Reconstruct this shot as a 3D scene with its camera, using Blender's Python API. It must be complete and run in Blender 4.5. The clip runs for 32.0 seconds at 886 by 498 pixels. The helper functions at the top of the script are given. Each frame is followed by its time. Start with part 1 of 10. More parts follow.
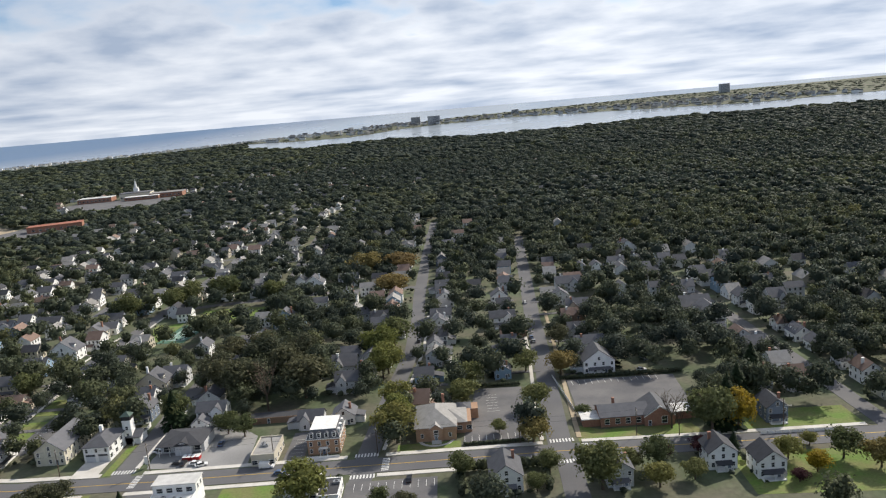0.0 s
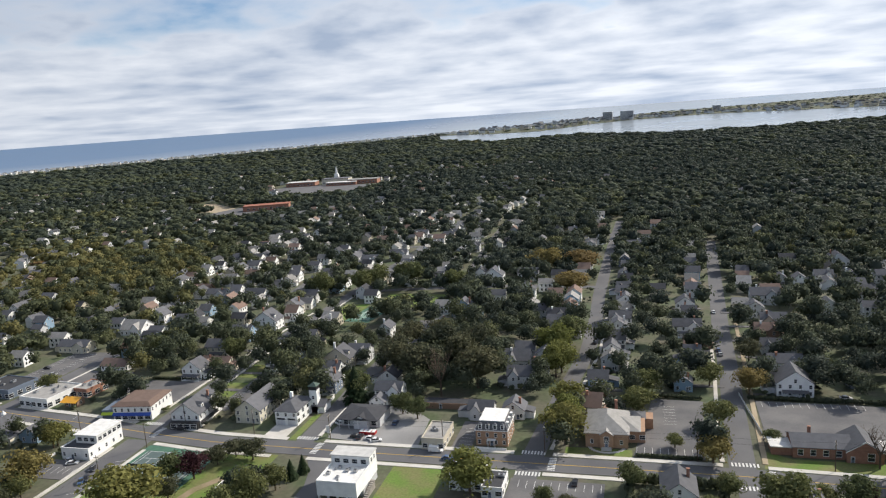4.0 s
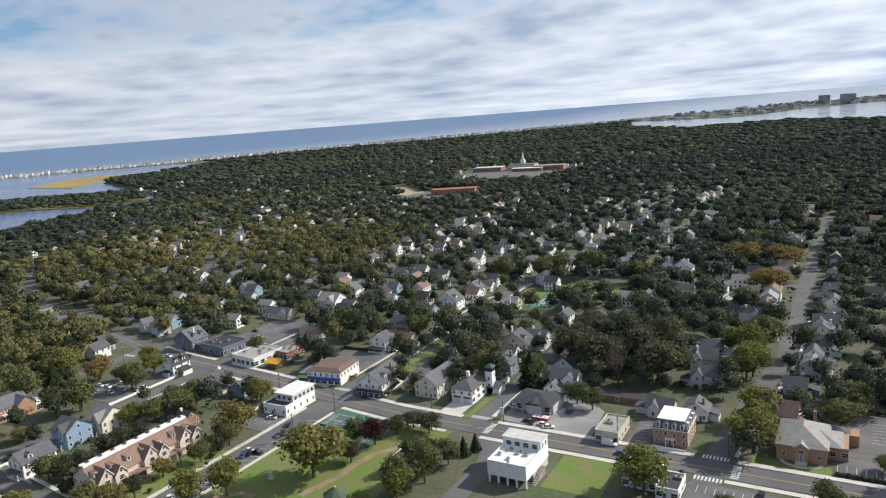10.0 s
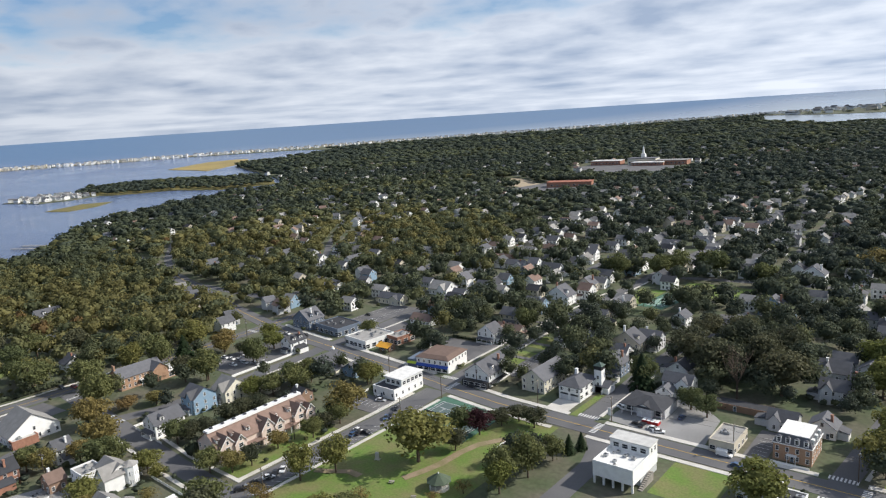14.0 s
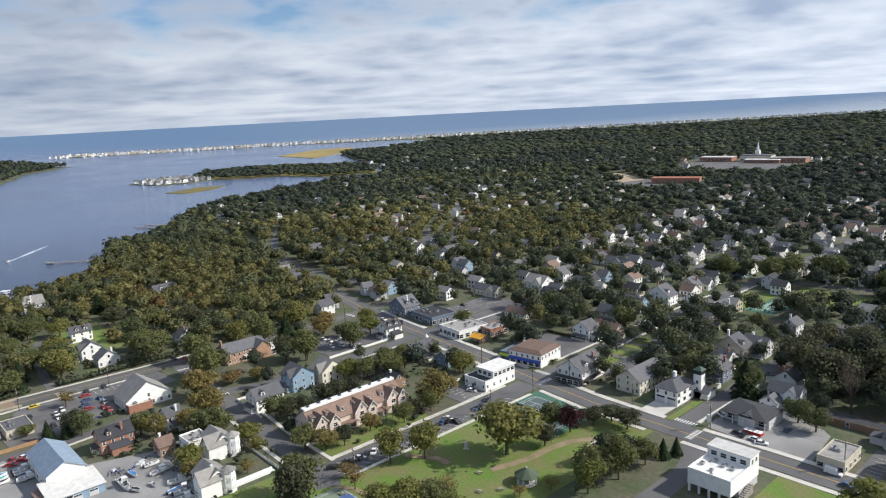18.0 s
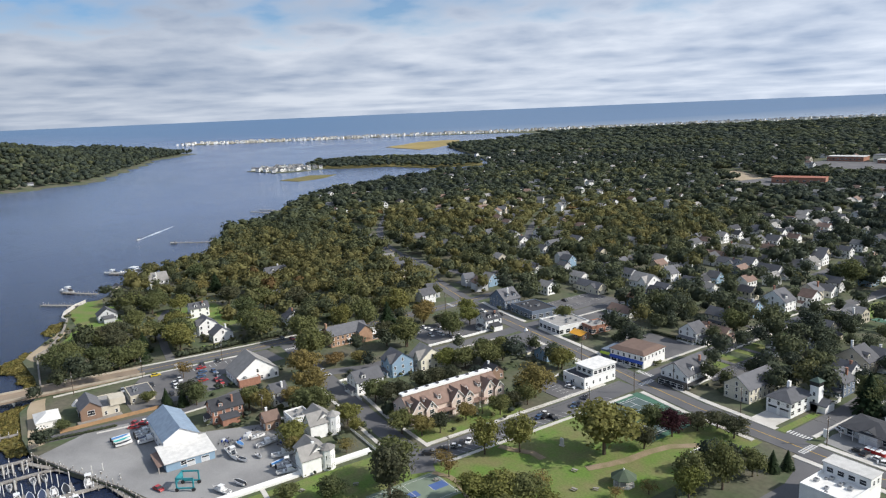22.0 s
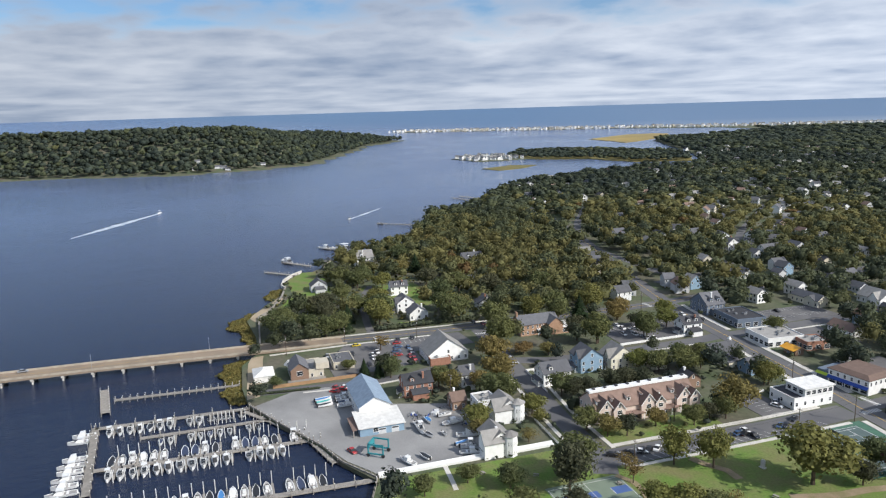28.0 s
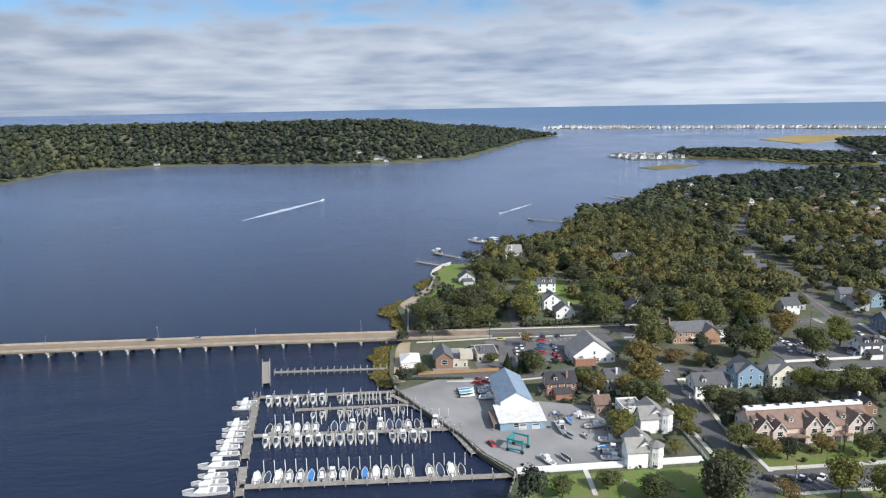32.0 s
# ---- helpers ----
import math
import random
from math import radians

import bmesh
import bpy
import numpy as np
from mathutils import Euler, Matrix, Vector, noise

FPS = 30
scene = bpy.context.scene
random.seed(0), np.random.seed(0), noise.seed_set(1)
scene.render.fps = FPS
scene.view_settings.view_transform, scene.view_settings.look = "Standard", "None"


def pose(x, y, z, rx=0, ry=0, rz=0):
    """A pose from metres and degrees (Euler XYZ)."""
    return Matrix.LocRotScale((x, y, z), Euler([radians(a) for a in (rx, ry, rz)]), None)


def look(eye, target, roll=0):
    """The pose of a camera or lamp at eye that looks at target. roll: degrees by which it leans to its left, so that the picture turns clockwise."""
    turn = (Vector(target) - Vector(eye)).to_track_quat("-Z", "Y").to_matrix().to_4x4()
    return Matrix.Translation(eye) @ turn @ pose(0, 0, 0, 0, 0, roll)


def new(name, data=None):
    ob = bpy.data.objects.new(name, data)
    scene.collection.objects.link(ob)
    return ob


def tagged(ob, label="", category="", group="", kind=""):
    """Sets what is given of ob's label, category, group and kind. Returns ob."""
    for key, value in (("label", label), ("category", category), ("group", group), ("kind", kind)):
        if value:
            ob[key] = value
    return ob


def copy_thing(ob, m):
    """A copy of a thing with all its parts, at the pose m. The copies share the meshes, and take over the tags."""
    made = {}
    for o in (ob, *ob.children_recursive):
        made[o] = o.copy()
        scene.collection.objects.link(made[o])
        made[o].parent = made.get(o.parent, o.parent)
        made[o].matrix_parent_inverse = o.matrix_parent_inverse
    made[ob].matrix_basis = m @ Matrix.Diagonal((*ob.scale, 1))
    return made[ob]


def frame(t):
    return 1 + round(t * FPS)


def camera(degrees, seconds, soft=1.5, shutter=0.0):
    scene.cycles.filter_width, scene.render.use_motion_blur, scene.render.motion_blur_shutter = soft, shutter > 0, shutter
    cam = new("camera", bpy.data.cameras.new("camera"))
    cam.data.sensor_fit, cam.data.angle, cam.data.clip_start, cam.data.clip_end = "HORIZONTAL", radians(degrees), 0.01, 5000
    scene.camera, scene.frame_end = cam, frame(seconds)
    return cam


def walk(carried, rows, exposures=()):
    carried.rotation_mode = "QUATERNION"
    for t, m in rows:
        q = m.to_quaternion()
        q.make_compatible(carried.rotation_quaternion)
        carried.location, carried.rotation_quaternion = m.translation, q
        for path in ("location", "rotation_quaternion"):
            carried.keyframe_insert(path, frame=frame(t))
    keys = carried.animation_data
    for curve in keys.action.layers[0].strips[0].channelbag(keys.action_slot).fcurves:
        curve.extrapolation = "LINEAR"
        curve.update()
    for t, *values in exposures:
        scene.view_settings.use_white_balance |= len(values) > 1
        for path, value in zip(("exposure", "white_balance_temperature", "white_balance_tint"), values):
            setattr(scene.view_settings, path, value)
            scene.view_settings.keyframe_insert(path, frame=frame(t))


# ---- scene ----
cam = camera(63.93, 32.0, 1.2)
PATH = [
    (0, pose(-0.00, 0.00, 122.00, 78.637, 4.750, 0.011)),
    (0.5, pose(0.07, 0.32, 121.97, 78.715, 4.748, 1.186)),
    (1, pose(0.15, 0.64, 121.96, 78.798, 4.737, 2.650)),
    (1.5, pose(0.24, 0.94, 121.96, 78.887, 4.741, 4.325)),
    (2, pose(0.35, 1.21, 121.97, 78.992, 4.695, 6.190)),
    (2.5, pose(0.44, 1.45, 122.01, 79.088, 4.538, 8.190)),
    (3, pose(0.50, 1.66, 122.06, 79.163, 4.331, 10.286)),
    (3.5, pose(0.54, 1.82, 122.13, 79.235, 4.151, 12.597)),
    (4, pose(0.58, 1.95, 122.17, 79.303, 3.995, 15.079)),
    (4.5, pose(0.62, 2.09, 122.19, 79.356, 3.826, 17.575)),
    (6.5, pose(0.78, 2.60, 122.43, 79.238, 3.754, 21.954)),
    (7, pose(0.91, 2.57, 122.36, 79.242, 3.911, 23.038)),
    (7.5, pose(1.03, 2.53, 122.26, 79.247, 4.043, 24.141)),
    (8, pose(1.14, 2.48, 122.12, 79.252, 4.138, 25.248)),
    (8.5, pose(1.25, 2.46, 121.97, 79.262, 4.221, 26.381)),
    (9, pose(1.35, 2.47, 121.84, 79.284, 4.316, 27.590)),
    (9.5, pose(1.46, 2.51, 121.72, 79.299, 4.376, 28.830)),
    (10, pose(1.55, 2.53, 121.63, 79.298, 4.338, 30.030)),
    (10.5, pose(1.61, 2.57, 121.60, 79.303, 4.246, 31.190)),
    (11, pose(1.59, 2.62, 121.60, 79.314, 4.150, 32.355)),
    (11.5, pose(1.51, 2.67, 121.63, 79.320, 4.076, 33.557)),
    (12, pose(1.39, 2.70, 121.67, 79.317, 4.044, 34.791)),
    (12.5, pose(1.28, 2.73, 121.71, 79.300, 4.004, 36.023)),
    (13, pose(1.19, 2.78, 121.77, 79.271, 3.911, 37.214)),
    (13.5, pose(1.13, 2.83, 121.87, 79.238, 3.773, 38.336)),
    (14, pose(1.11, 2.88, 121.98, 79.197, 3.628, 39.372)),
    (14.5, pose(1.09, 2.93, 122.08, 79.144, 3.516, 40.334)),
    (16.5, pose(0.98, 3.01, 122.08, 79.026, 3.074, 44.270)),
    (17, pose(0.99, 3.12, 122.00, 79.023, 3.014, 45.357)),
    (17.5, pose(1.01, 3.23, 121.92, 79.010, 2.949, 46.437)),
    (18, pose(1.03, 3.34, 121.83, 78.996, 2.900, 47.513)),
    (18.5, pose(1.06, 3.43, 121.72, 78.984, 2.844, 48.586)),
    (19, pose(1.09, 3.51, 121.59, 78.973, 2.757, 49.663)),
    (19.5, pose(1.10, 3.57, 121.43, 78.962, 2.680, 50.743)),
    (20, pose(1.09, 3.60, 121.27, 78.944, 2.625, 51.820)),
    (20.5, pose(1.04, 3.61, 121.13, 78.927, 2.564, 52.892)),
    (21, pose(0.95, 3.62, 121.01, 78.906, 2.499, 53.949)),
    (21.5, pose(0.83, 3.65, 120.94, 78.879, 2.431, 55.000)),
    (22, pose(0.70, 3.70, 120.91, 78.846, 2.360, 56.049)),
    (22.5, pose(0.58, 3.76, 120.92, 78.814, 2.290, 57.087)),
    (23, pose(0.49, 3.85, 120.97, 78.795, 2.214, 58.157)),
    (23.5, pose(0.40, 3.92, 121.04, 78.782, 2.144, 59.326)),
    (24, pose(0.27, 4.01, 121.09, 78.761, 2.109, 60.592)),
    (24.5, pose(0.12, 4.11, 121.08, 78.732, 2.101, 61.937)),
    (25, pose(-0.04, 4.23, 121.01, 78.703, 2.074, 63.341)),
    (25.5, pose(-0.19, 4.33, 120.90, 78.681, 2.019, 64.760)),
    (27.5, pose(-0.68, 4.22, 120.20, 78.700, 1.719, 70.610)),
    (28, pose(-0.79, 4.12, 120.13, 78.698, 1.653, 72.140)),
    (28.5, pose(-0.90, 4.03, 120.08, 78.687, 1.579, 73.676)),
    (29, pose(-1.02, 3.96, 120.03, 78.675, 1.472, 75.248)),
    (29.5, pose(-1.14, 3.89, 119.97, 78.671, 1.343, 76.845)),
    (30, pose(-1.24, 3.81, 119.91, 78.673, 1.234, 78.440)),
    (30.5, pose(-1.35, 3.75, 119.86, 78.675, 1.151, 80.032)),
    (31, pose(-1.47, 3.72, 119.80, 78.669, 1.074, 81.632)),
    (31.5, pose(-1.61, 3.70, 119.74, 78.646, 1.014, 83.137)),
    (32, pose(-1.76, 3.68, 119.69, 78.614, 0.980, 84.438)),
]
walk(cam, PATH, ((0, 0.02, 6750, 10), (10, 0.02, 6550, 10), (20, 0.0, 6400, 10), (28, -0.02, 6270, 10), (32, 0.07, 6200, 10)))

EYE = Vector((0.0, 2.5, 121.5))

# ---- world: broken layered cloud over a clear sky, low autumn sun ----
SUN_AZ, SUN_EL = radians(46.0), radians(36.0)
world = bpy.data.worlds.new("sky")
scene.world = world
world.use_nodes = True
wn, wl = world.node_tree.nodes, world.node_tree.links
wn.clear()


def wnode(kind, **sets):
    n = wn.new(kind)
    for k, v in sets.items():
        n.inputs[k].default_value = v
    return n


def wmath(op, a, b=None):
    n = wn.new("ShaderNodeMath")
    n.operation = op
    for i, v in enumerate((a, b)):
        if v is None:
            continue
        if isinstance(v, (int, float)):
            n.inputs[i].default_value = v
        else:
            wl.new(v, n.inputs[i])
    return n.outputs[0]


sky = wn.new("ShaderNodeTexSky")
sky.sky_type, sky.sun_disc = "NISHITA", False
sky.sun_elevation, sky.sun_rotation = SUN_EL, SUN_AZ
sky.air_density, sky.dust_density, sky.ozone_density = 1.0, 0.2, 3.0
coord = wn.new("ShaderNodeTexCoord")
sep = wn.new("ShaderNodeSeparateXYZ")
wl.new(coord.outputs["Generated"], sep.inputs[0])
up = wmath("ADD", wmath("MAXIMUM", sep.outputs[2], 0.0), 0.13)
comb = wn.new("ShaderNodeCombineXYZ")
wl.new(wmath("MULTIPLY", wmath("ARCTAN2", sep.outputs[0], sep.outputs[1]), 5.2), comb.inputs[0])
wl.new(wmath("DIVIDE", 1.0, up), comb.inputs[1])
big = wnode("ShaderNodeTexNoise", Scale=0.62, Detail=4.0, Roughness=0.50)
fine = wnode("ShaderNodeTexNoise", Scale=2.0, Detail=7.0, Roughness=0.56)
puff = wn.new("ShaderNodeTexVoronoi")
puff.feature = "SMOOTH_F1"
puff.inputs["Scale"].default_value, puff.inputs["Smoothness"].default_value = 2.4, 0.5
warp = wnode("ShaderNodeTexNoise", Scale=1.6, Detail=3.0, Roughness=0.5)
wl.new(comb.outputs[0], warp.inputs["Vector"])
bent = wn.new("ShaderNodeMix")
bent.data_type, bent.blend_type = "RGBA", "LINEAR_LIGHT"
bent.inputs["Factor"].default_value = 0.35
wl.new(comb.outputs[0], bent.inputs["A"])
wl.new(warp.outputs["Color"], bent.inputs["B"])
wl.new(bent.outputs["Result"], puff.inputs["Vector"])
for n in (big, fine):
    wl.new(comb.outputs[0], n.inputs["Vector"])
bank = wmath("SUBTRACT", 0.85, wmath("MULTIPLY", puff.outputs["Distance"], 0.8))
body = wmath("ADD", wmath("ADD", wmath("MULTIPLY", big.outputs[0], 0.52), wmath("MULTIPLY", fine.outputs[0], 0.28)), wmath("MULTIPLY", bank, 0.20))
# the layer closes towards the horizon
low = wmath("MULTIPLY", wmath("MAXIMUM", wmath("SUBTRACT", 0.13, sep.outputs[2]), 0.0), 3.0)
cover = wn.new("ShaderNodeValToRGB")
cover.color_ramp.elements[0].position, cover.color_ramp.elements[0].color = 0.41, (0.12, 0.12, 0.12, 1)
cover.color_ramp.elements[1].position, cover.color_ramp.elements[1].color = 0.53, (1, 1, 1, 1)
# thinner away from the sun, where blue shows through
thin = wmath("MULTIPLY", wmath("ADD", wmath("MULTIPLY", sep.outputs[0], math.sin(SUN_AZ)), wmath("MULTIPLY", sep.outputs[1], math.cos(SUN_AZ))), 0.05)
wl.new(wmath("ADD", wmath("ADD", body, low), thin), cover.inputs[0])
grey = wn.new("ShaderNodeValToRGB")
grey.color_ramp.elements[0].position, grey.color_ramp.elements[0].color = 0.39, (0.84, 0.90, 1.00, 1)
grey.color_ramp.elements[1].position, grey.color_ramp.elements[1].color = 0.63, (0.385, 0.48, 0.645, 1)
wl.new(wmath("ADD", wmath("ADD", wmath("MULTIPLY", fine.outputs[0], 0.34), wmath("MULTIPLY", big.outputs[0], 0.46)), wmath("MULTIPLY", bank, 0.20)), grey.inputs[0])
blue = wn.new("ShaderNodeMix")
blue.data_type, blue.blend_type = "RGBA", "MULTIPLY"
blue.inputs["Factor"].default_value, blue.inputs["B"].default_value = 1.0, (0.72, 0.92, 1.12, 1)
wl.new(sky.outputs[0], blue.inputs["A"])
clear = wn.new("ShaderNodeBackground")
clear.inputs["Strength"].default_value = 0.095
wl.new(blue.outputs["Result"], clear.inputs[0])
# brighter towards the sun, darker overhead
toward = wmath("ADD", wmath("MULTIPLY", sep.outputs[0], math.sin(SUN_AZ)), wmath("MULTIPLY", sep.outputs[1], math.cos(SUN_AZ)))
level = wmath("ADD", 0.90, wmath("MULTIPLY", toward, 0.24))
level = wmath("MULTIPLY", level, wmath("SUBTRACT", 1.02, wmath("MULTIPLY", wmath("MAXIMUM", sep.outputs[2], 0.0), 0.12)))
cloud = wn.new("ShaderNodeBackground")
wl.new(grey.outputs[0], cloud.inputs[0])
wl.new(level, cloud.inputs["Strength"])
both = wn.new("ShaderNodeMixShader")
wl.new(cover.outputs[0], both.inputs[0])
wl.new(clear.outputs[0], both.inputs[1])
wl.new(cloud.outputs[0], both.inputs[2])
wout = wn.new("ShaderNodeOutputWorld")
wl.new(both.outputs[0], wout.inputs[0])

sun = new("sun", bpy.data.lights.new("sun", "SUN"))
sun.data.energy, sun.data.angle, sun.data.color = 5.0, radians(1.0), (1.0, 0.94, 0.85)
sun.matrix_world = look((0, 0, 500), Vector((0, 0, 500)) - Vector((math.sin(SUN_AZ) * math.cos(SUN_EL), math.cos(SUN_AZ) * math.cos(SUN_EL), math.sin(SUN_EL))))

# ---- materials ----
def mat(name, base, second=None, rough=0.8, scale=0.4, fine=6.0, vary=0.25, bump=0.15, metal=0.0, each=0.0, spec=0.4, attr=""):
    """A surface in two tones: broad stains at one scale, grain at a finer one, each object a little different."""
    m = bpy.data.materials.new(name)
    m.use_nodes = True
    nt = m.node_tree
    nodes, links = nt.nodes, nt.links
    bsdf = nodes["Principled BSDF"]
    bsdf.inputs["Roughness"].default_value = rough
    bsdf.inputs["Metallic"].default_value = metal
    bsdf.inputs["Specular IOR Level"].default_value = spec
    geo = nodes.new("ShaderNodeNewGeometry")
    n1 = nodes.new("ShaderNodeTexNoise")
    n1.inputs["Scale"].default_value, n1.inputs["Detail"].default_value = scale, 5.0
    n2 = nodes.new("ShaderNodeTexNoise")
    n2.inputs["Scale"].default_value, n2.inputs["Detail"].default_value = fine, 3.0
    links.new(geo.outputs["Position"], n1.inputs["Vector"])
    links.new(geo.outputs["Position"], n2.inputs["Vector"])
    ramp = nodes.new("ShaderNodeMapRange")
    ramp.inputs["From Min"].default_value, ramp.inputs["From Max"].default_value = 0.36, 0.66
    links.new(n1.outputs[0], ramp.inputs["Value"])
    mix = nodes.new("ShaderNodeMix")
    mix.data_type = "RGBA"
    second = second or tuple(c * (1 - vary) for c in base)
    mix.inputs["A"].default_value, mix.inputs["B"].default_value = (*base, 1), (*second, 1)
    links.new(ramp.outputs[0], mix.inputs["Factor"])
    hsv = nodes.new("ShaderNodeHueSaturation")
    links.new(mix.outputs["Result"], hsv.inputs["Color"])
    grain = nodes.new("ShaderNodeMapRange")
    grain.inputs["To Min"].default_value, grain.inputs["To Max"].default_value = 1 - vary, 1 + vary
    links.new(n2.outputs[0], grain.inputs["Value"])
    val = grain.outputs[0]
    if each:
        info = nodes.new("ShaderNodeObjectInfo")
        r = nodes.new("ShaderNodeMapRange")
        r.inputs["To Min"].default_value, r.inputs["To Max"].default_value = 1 - each, 1 + each
        links.new(info.outputs["Random"], r.inputs["Value"])
        mul = nodes.new("ShaderNodeMath")
        mul.operation = "MULTIPLY"
        links.new(val, mul.inputs[0])
        links.new(r.outputs[0], mul.inputs[1])
        val = mul.outputs[0]
    links.new(val, hsv.inputs["Value"])
    links.new(hsv.outputs[0], bsdf.inputs["Base Color"])
    if bump:
        b = nodes.new("ShaderNodeBump")
        b.inputs["Strength"].default_value, b.inputs["Distance"].default_value = bump, 0.05
        links.new(n2.outputs[0], b.inputs["Height"])
        links.new(b.outputs[0], bsdf.inputs["Normal"])
    return m


def leaves(name, stops, single=False):
    """Foliage whose tone differs from tree to tree (attribute "tint") and from clump to clump."""
    m = bpy.data.materials.new(name)
    m.use_nodes = True
    nodes, links = m.node_tree.nodes, m.node_tree.links
    bsdf = nodes["Principled BSDF"]
    bsdf.inputs["Roughness"].default_value = 0.75
    bsdf.inputs["Specular IOR Level"].default_value = 0.15
    at = nodes.new("ShaderNodeAttribute")
    at.attribute_name = "tint"
    info = nodes.new("ShaderNodeObjectInfo")
    geo = nodes.new("ShaderNodeNewGeometry")
    add = nodes.new("ShaderNodeMath")
    add.inputs[1].default_value = 0.0
    links.new(info.outputs["Random"] if single else at.outputs["Fac"], add.inputs[0])
    frac = nodes.new("ShaderNodeMath")
    frac.operation = "FRACT"
    links.new(add.outputs[0], frac.inputs[0])
    ramp = nodes.new("ShaderNodeValToRGB")
    els = ramp.color_ramp.elements
    while len(els) < len(stops):
        els.new(0.5)
    for e, (p, c) in zip(els, stops):
        e.position, e.color = p, (*c, 1)
    links.new(frac.outputs[0], ramp.inputs[0])
    hsv = nodes.new("ShaderNodeHueSaturation")
    links.new(ramp.outputs[0], hsv.inputs["Color"])
    r = nodes.new("ShaderNodeMapRange")
    r.inputs["To Min"].default_value, r.inputs["To Max"].default_value = 0.72, 1.28
    links.new(geo.outputs["Random Per Island"], r.inputs["Value"])
    links.new(r.outputs[0], hsv.inputs["Value"])
    links.new(hsv.outputs[0], bsdf.inputs["Base Color"])
    # thin leaves let some of the light through
    thin = nodes.new("ShaderNodeBsdfTranslucent")
    links.new(hsv.outputs[0], thin.inputs["Color"])
    both = nodes.new("ShaderNodeMixShader")
    both.inputs[0].default_value = 0.36
    links.new(bsdf.outputs[0], both.inputs[1])
    links.new(thin.outputs[0], both.inputs[2])
    links.new(both.outputs[0], nodes["Material Output"].inputs["Surface"])
    return m


# the bluish dark end carries painted cloud shade and haze of the woods
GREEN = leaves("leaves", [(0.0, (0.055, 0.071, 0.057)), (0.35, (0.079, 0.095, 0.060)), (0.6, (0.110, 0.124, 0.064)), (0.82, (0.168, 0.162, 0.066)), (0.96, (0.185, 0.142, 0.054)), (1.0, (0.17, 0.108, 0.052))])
GREEN_ONE = leaves("green_leaves", [(0.0, (0.104, 0.124, 0.056)), (1.0, (0.166, 0.174, 0.068))], True)
OLIVE = leaves("olive_leaves", [(0.0, (0.070, 0.081, 0.050)), (1.0, (0.108, 0.108, 0.060))], True)
YELLOWGREEN = leaves("yellow_green_leaves", [(0.0, (0.165, 0.182, 0.054)), (1.0, (0.212, 0.200, 0.068))], True)
GOLD = leaves("gold_leaves", [(0.0, (0.27, 0.20, 0.02)), (1.0, (0.30, 0.22, 0.03))], True)
AUTUMN = leaves("autumn_leaves", [(0.0, (0.205, 0.185, 0.068)), (0.5, (0.235, 0.185, 0.070)), (1.0, (0.215, 0.150, 0.068))], True)
PINE = leaves("needles", [(0.0, (0.026, 0.046, 0.022)), (1.0, (0.040, 0.062, 0.028))], True)
MAROON = leaves("maroon_leaves", [(0.0, (0.05, 0.022, 0.028)), (1.0, (0.07, 0.028, 0.032))], True)
BARK = mat("bark", (0.12, 0.09, 0.065), rough=0.95, scale=2, fine=14, bump=0.5)
EARTH = mat("ground", (0.078, 0.102, 0.050), (0.126, 0.116, 0.084), rough=0.95, scale=0.055, fine=0.5, vary=0.45, bump=0.3)
GRASS = mat("grass", (0.120, 0.200, 0.036), (0.180, 0.176, 0.072), rough=0.95, scale=0.11, fine=1.2, vary=0.38, bump=0.3)
ASPHALT = mat("asphalt", (0.108, 0.108, 0.116), (0.142, 0.140, 0.142), rough=0.9, scale=0.05, fine=2.0, vary=0.15, bump=0.1)
LOT = mat("lot_asphalt", (0.105, 0.104, 0.110), (0.165, 0.160, 0.158), rough=0.9, scale=0.08, fine=1.5, vary=0.2, bump=0.1)
GRAVEL = mat("gravel", (0.31, 0.306, 0.30), (0.22, 0.218, 0.216), rough=0.95, scale=0.05, fine=2.5, vary=0.2, bump=0.3)
CONCRETE = mat("concrete", (0.62, 0.595, 0.55), (0.50, 0.475, 0.43), rough=0.9, scale=0.15, fine=3, vary=0.12, bump=0.1)
SAND = mat("sand", (0.42, 0.34, 0.24), (0.33, 0.27, 0.18), rough=0.95, scale=0.1, fine=2, vary=0.15)
MARSH = mat("marsh_grass", (0.20, 0.165, 0.05), (0.13, 0.12, 0.04), rough=0.95, scale=0.03, fine=0.5, vary=0.3)
FARMARSH = mat("golden_marsh", (0.36, 0.27, 0.09), (0.24, 0.19, 0.08), rough=0.95, scale=0.006, fine=0.05, vary=0.25)
DIRT = mat("dirt_path", (0.30, 0.23, 0.155), (0.22, 0.19, 0.10), rough=0.95, scale=0.25, fine=2.5, vary=0.25, bump=0.2)
PAINT = mat("road_paint", (0.70, 0.70, 0.68), rough=0.7, vary=0.15, scale=1.0, bump=0)
YELLOW = mat("yellow_paint", (0.50, 0.33, 0.06), rough=0.7, vary=0.15, scale=1.0, bump=0)


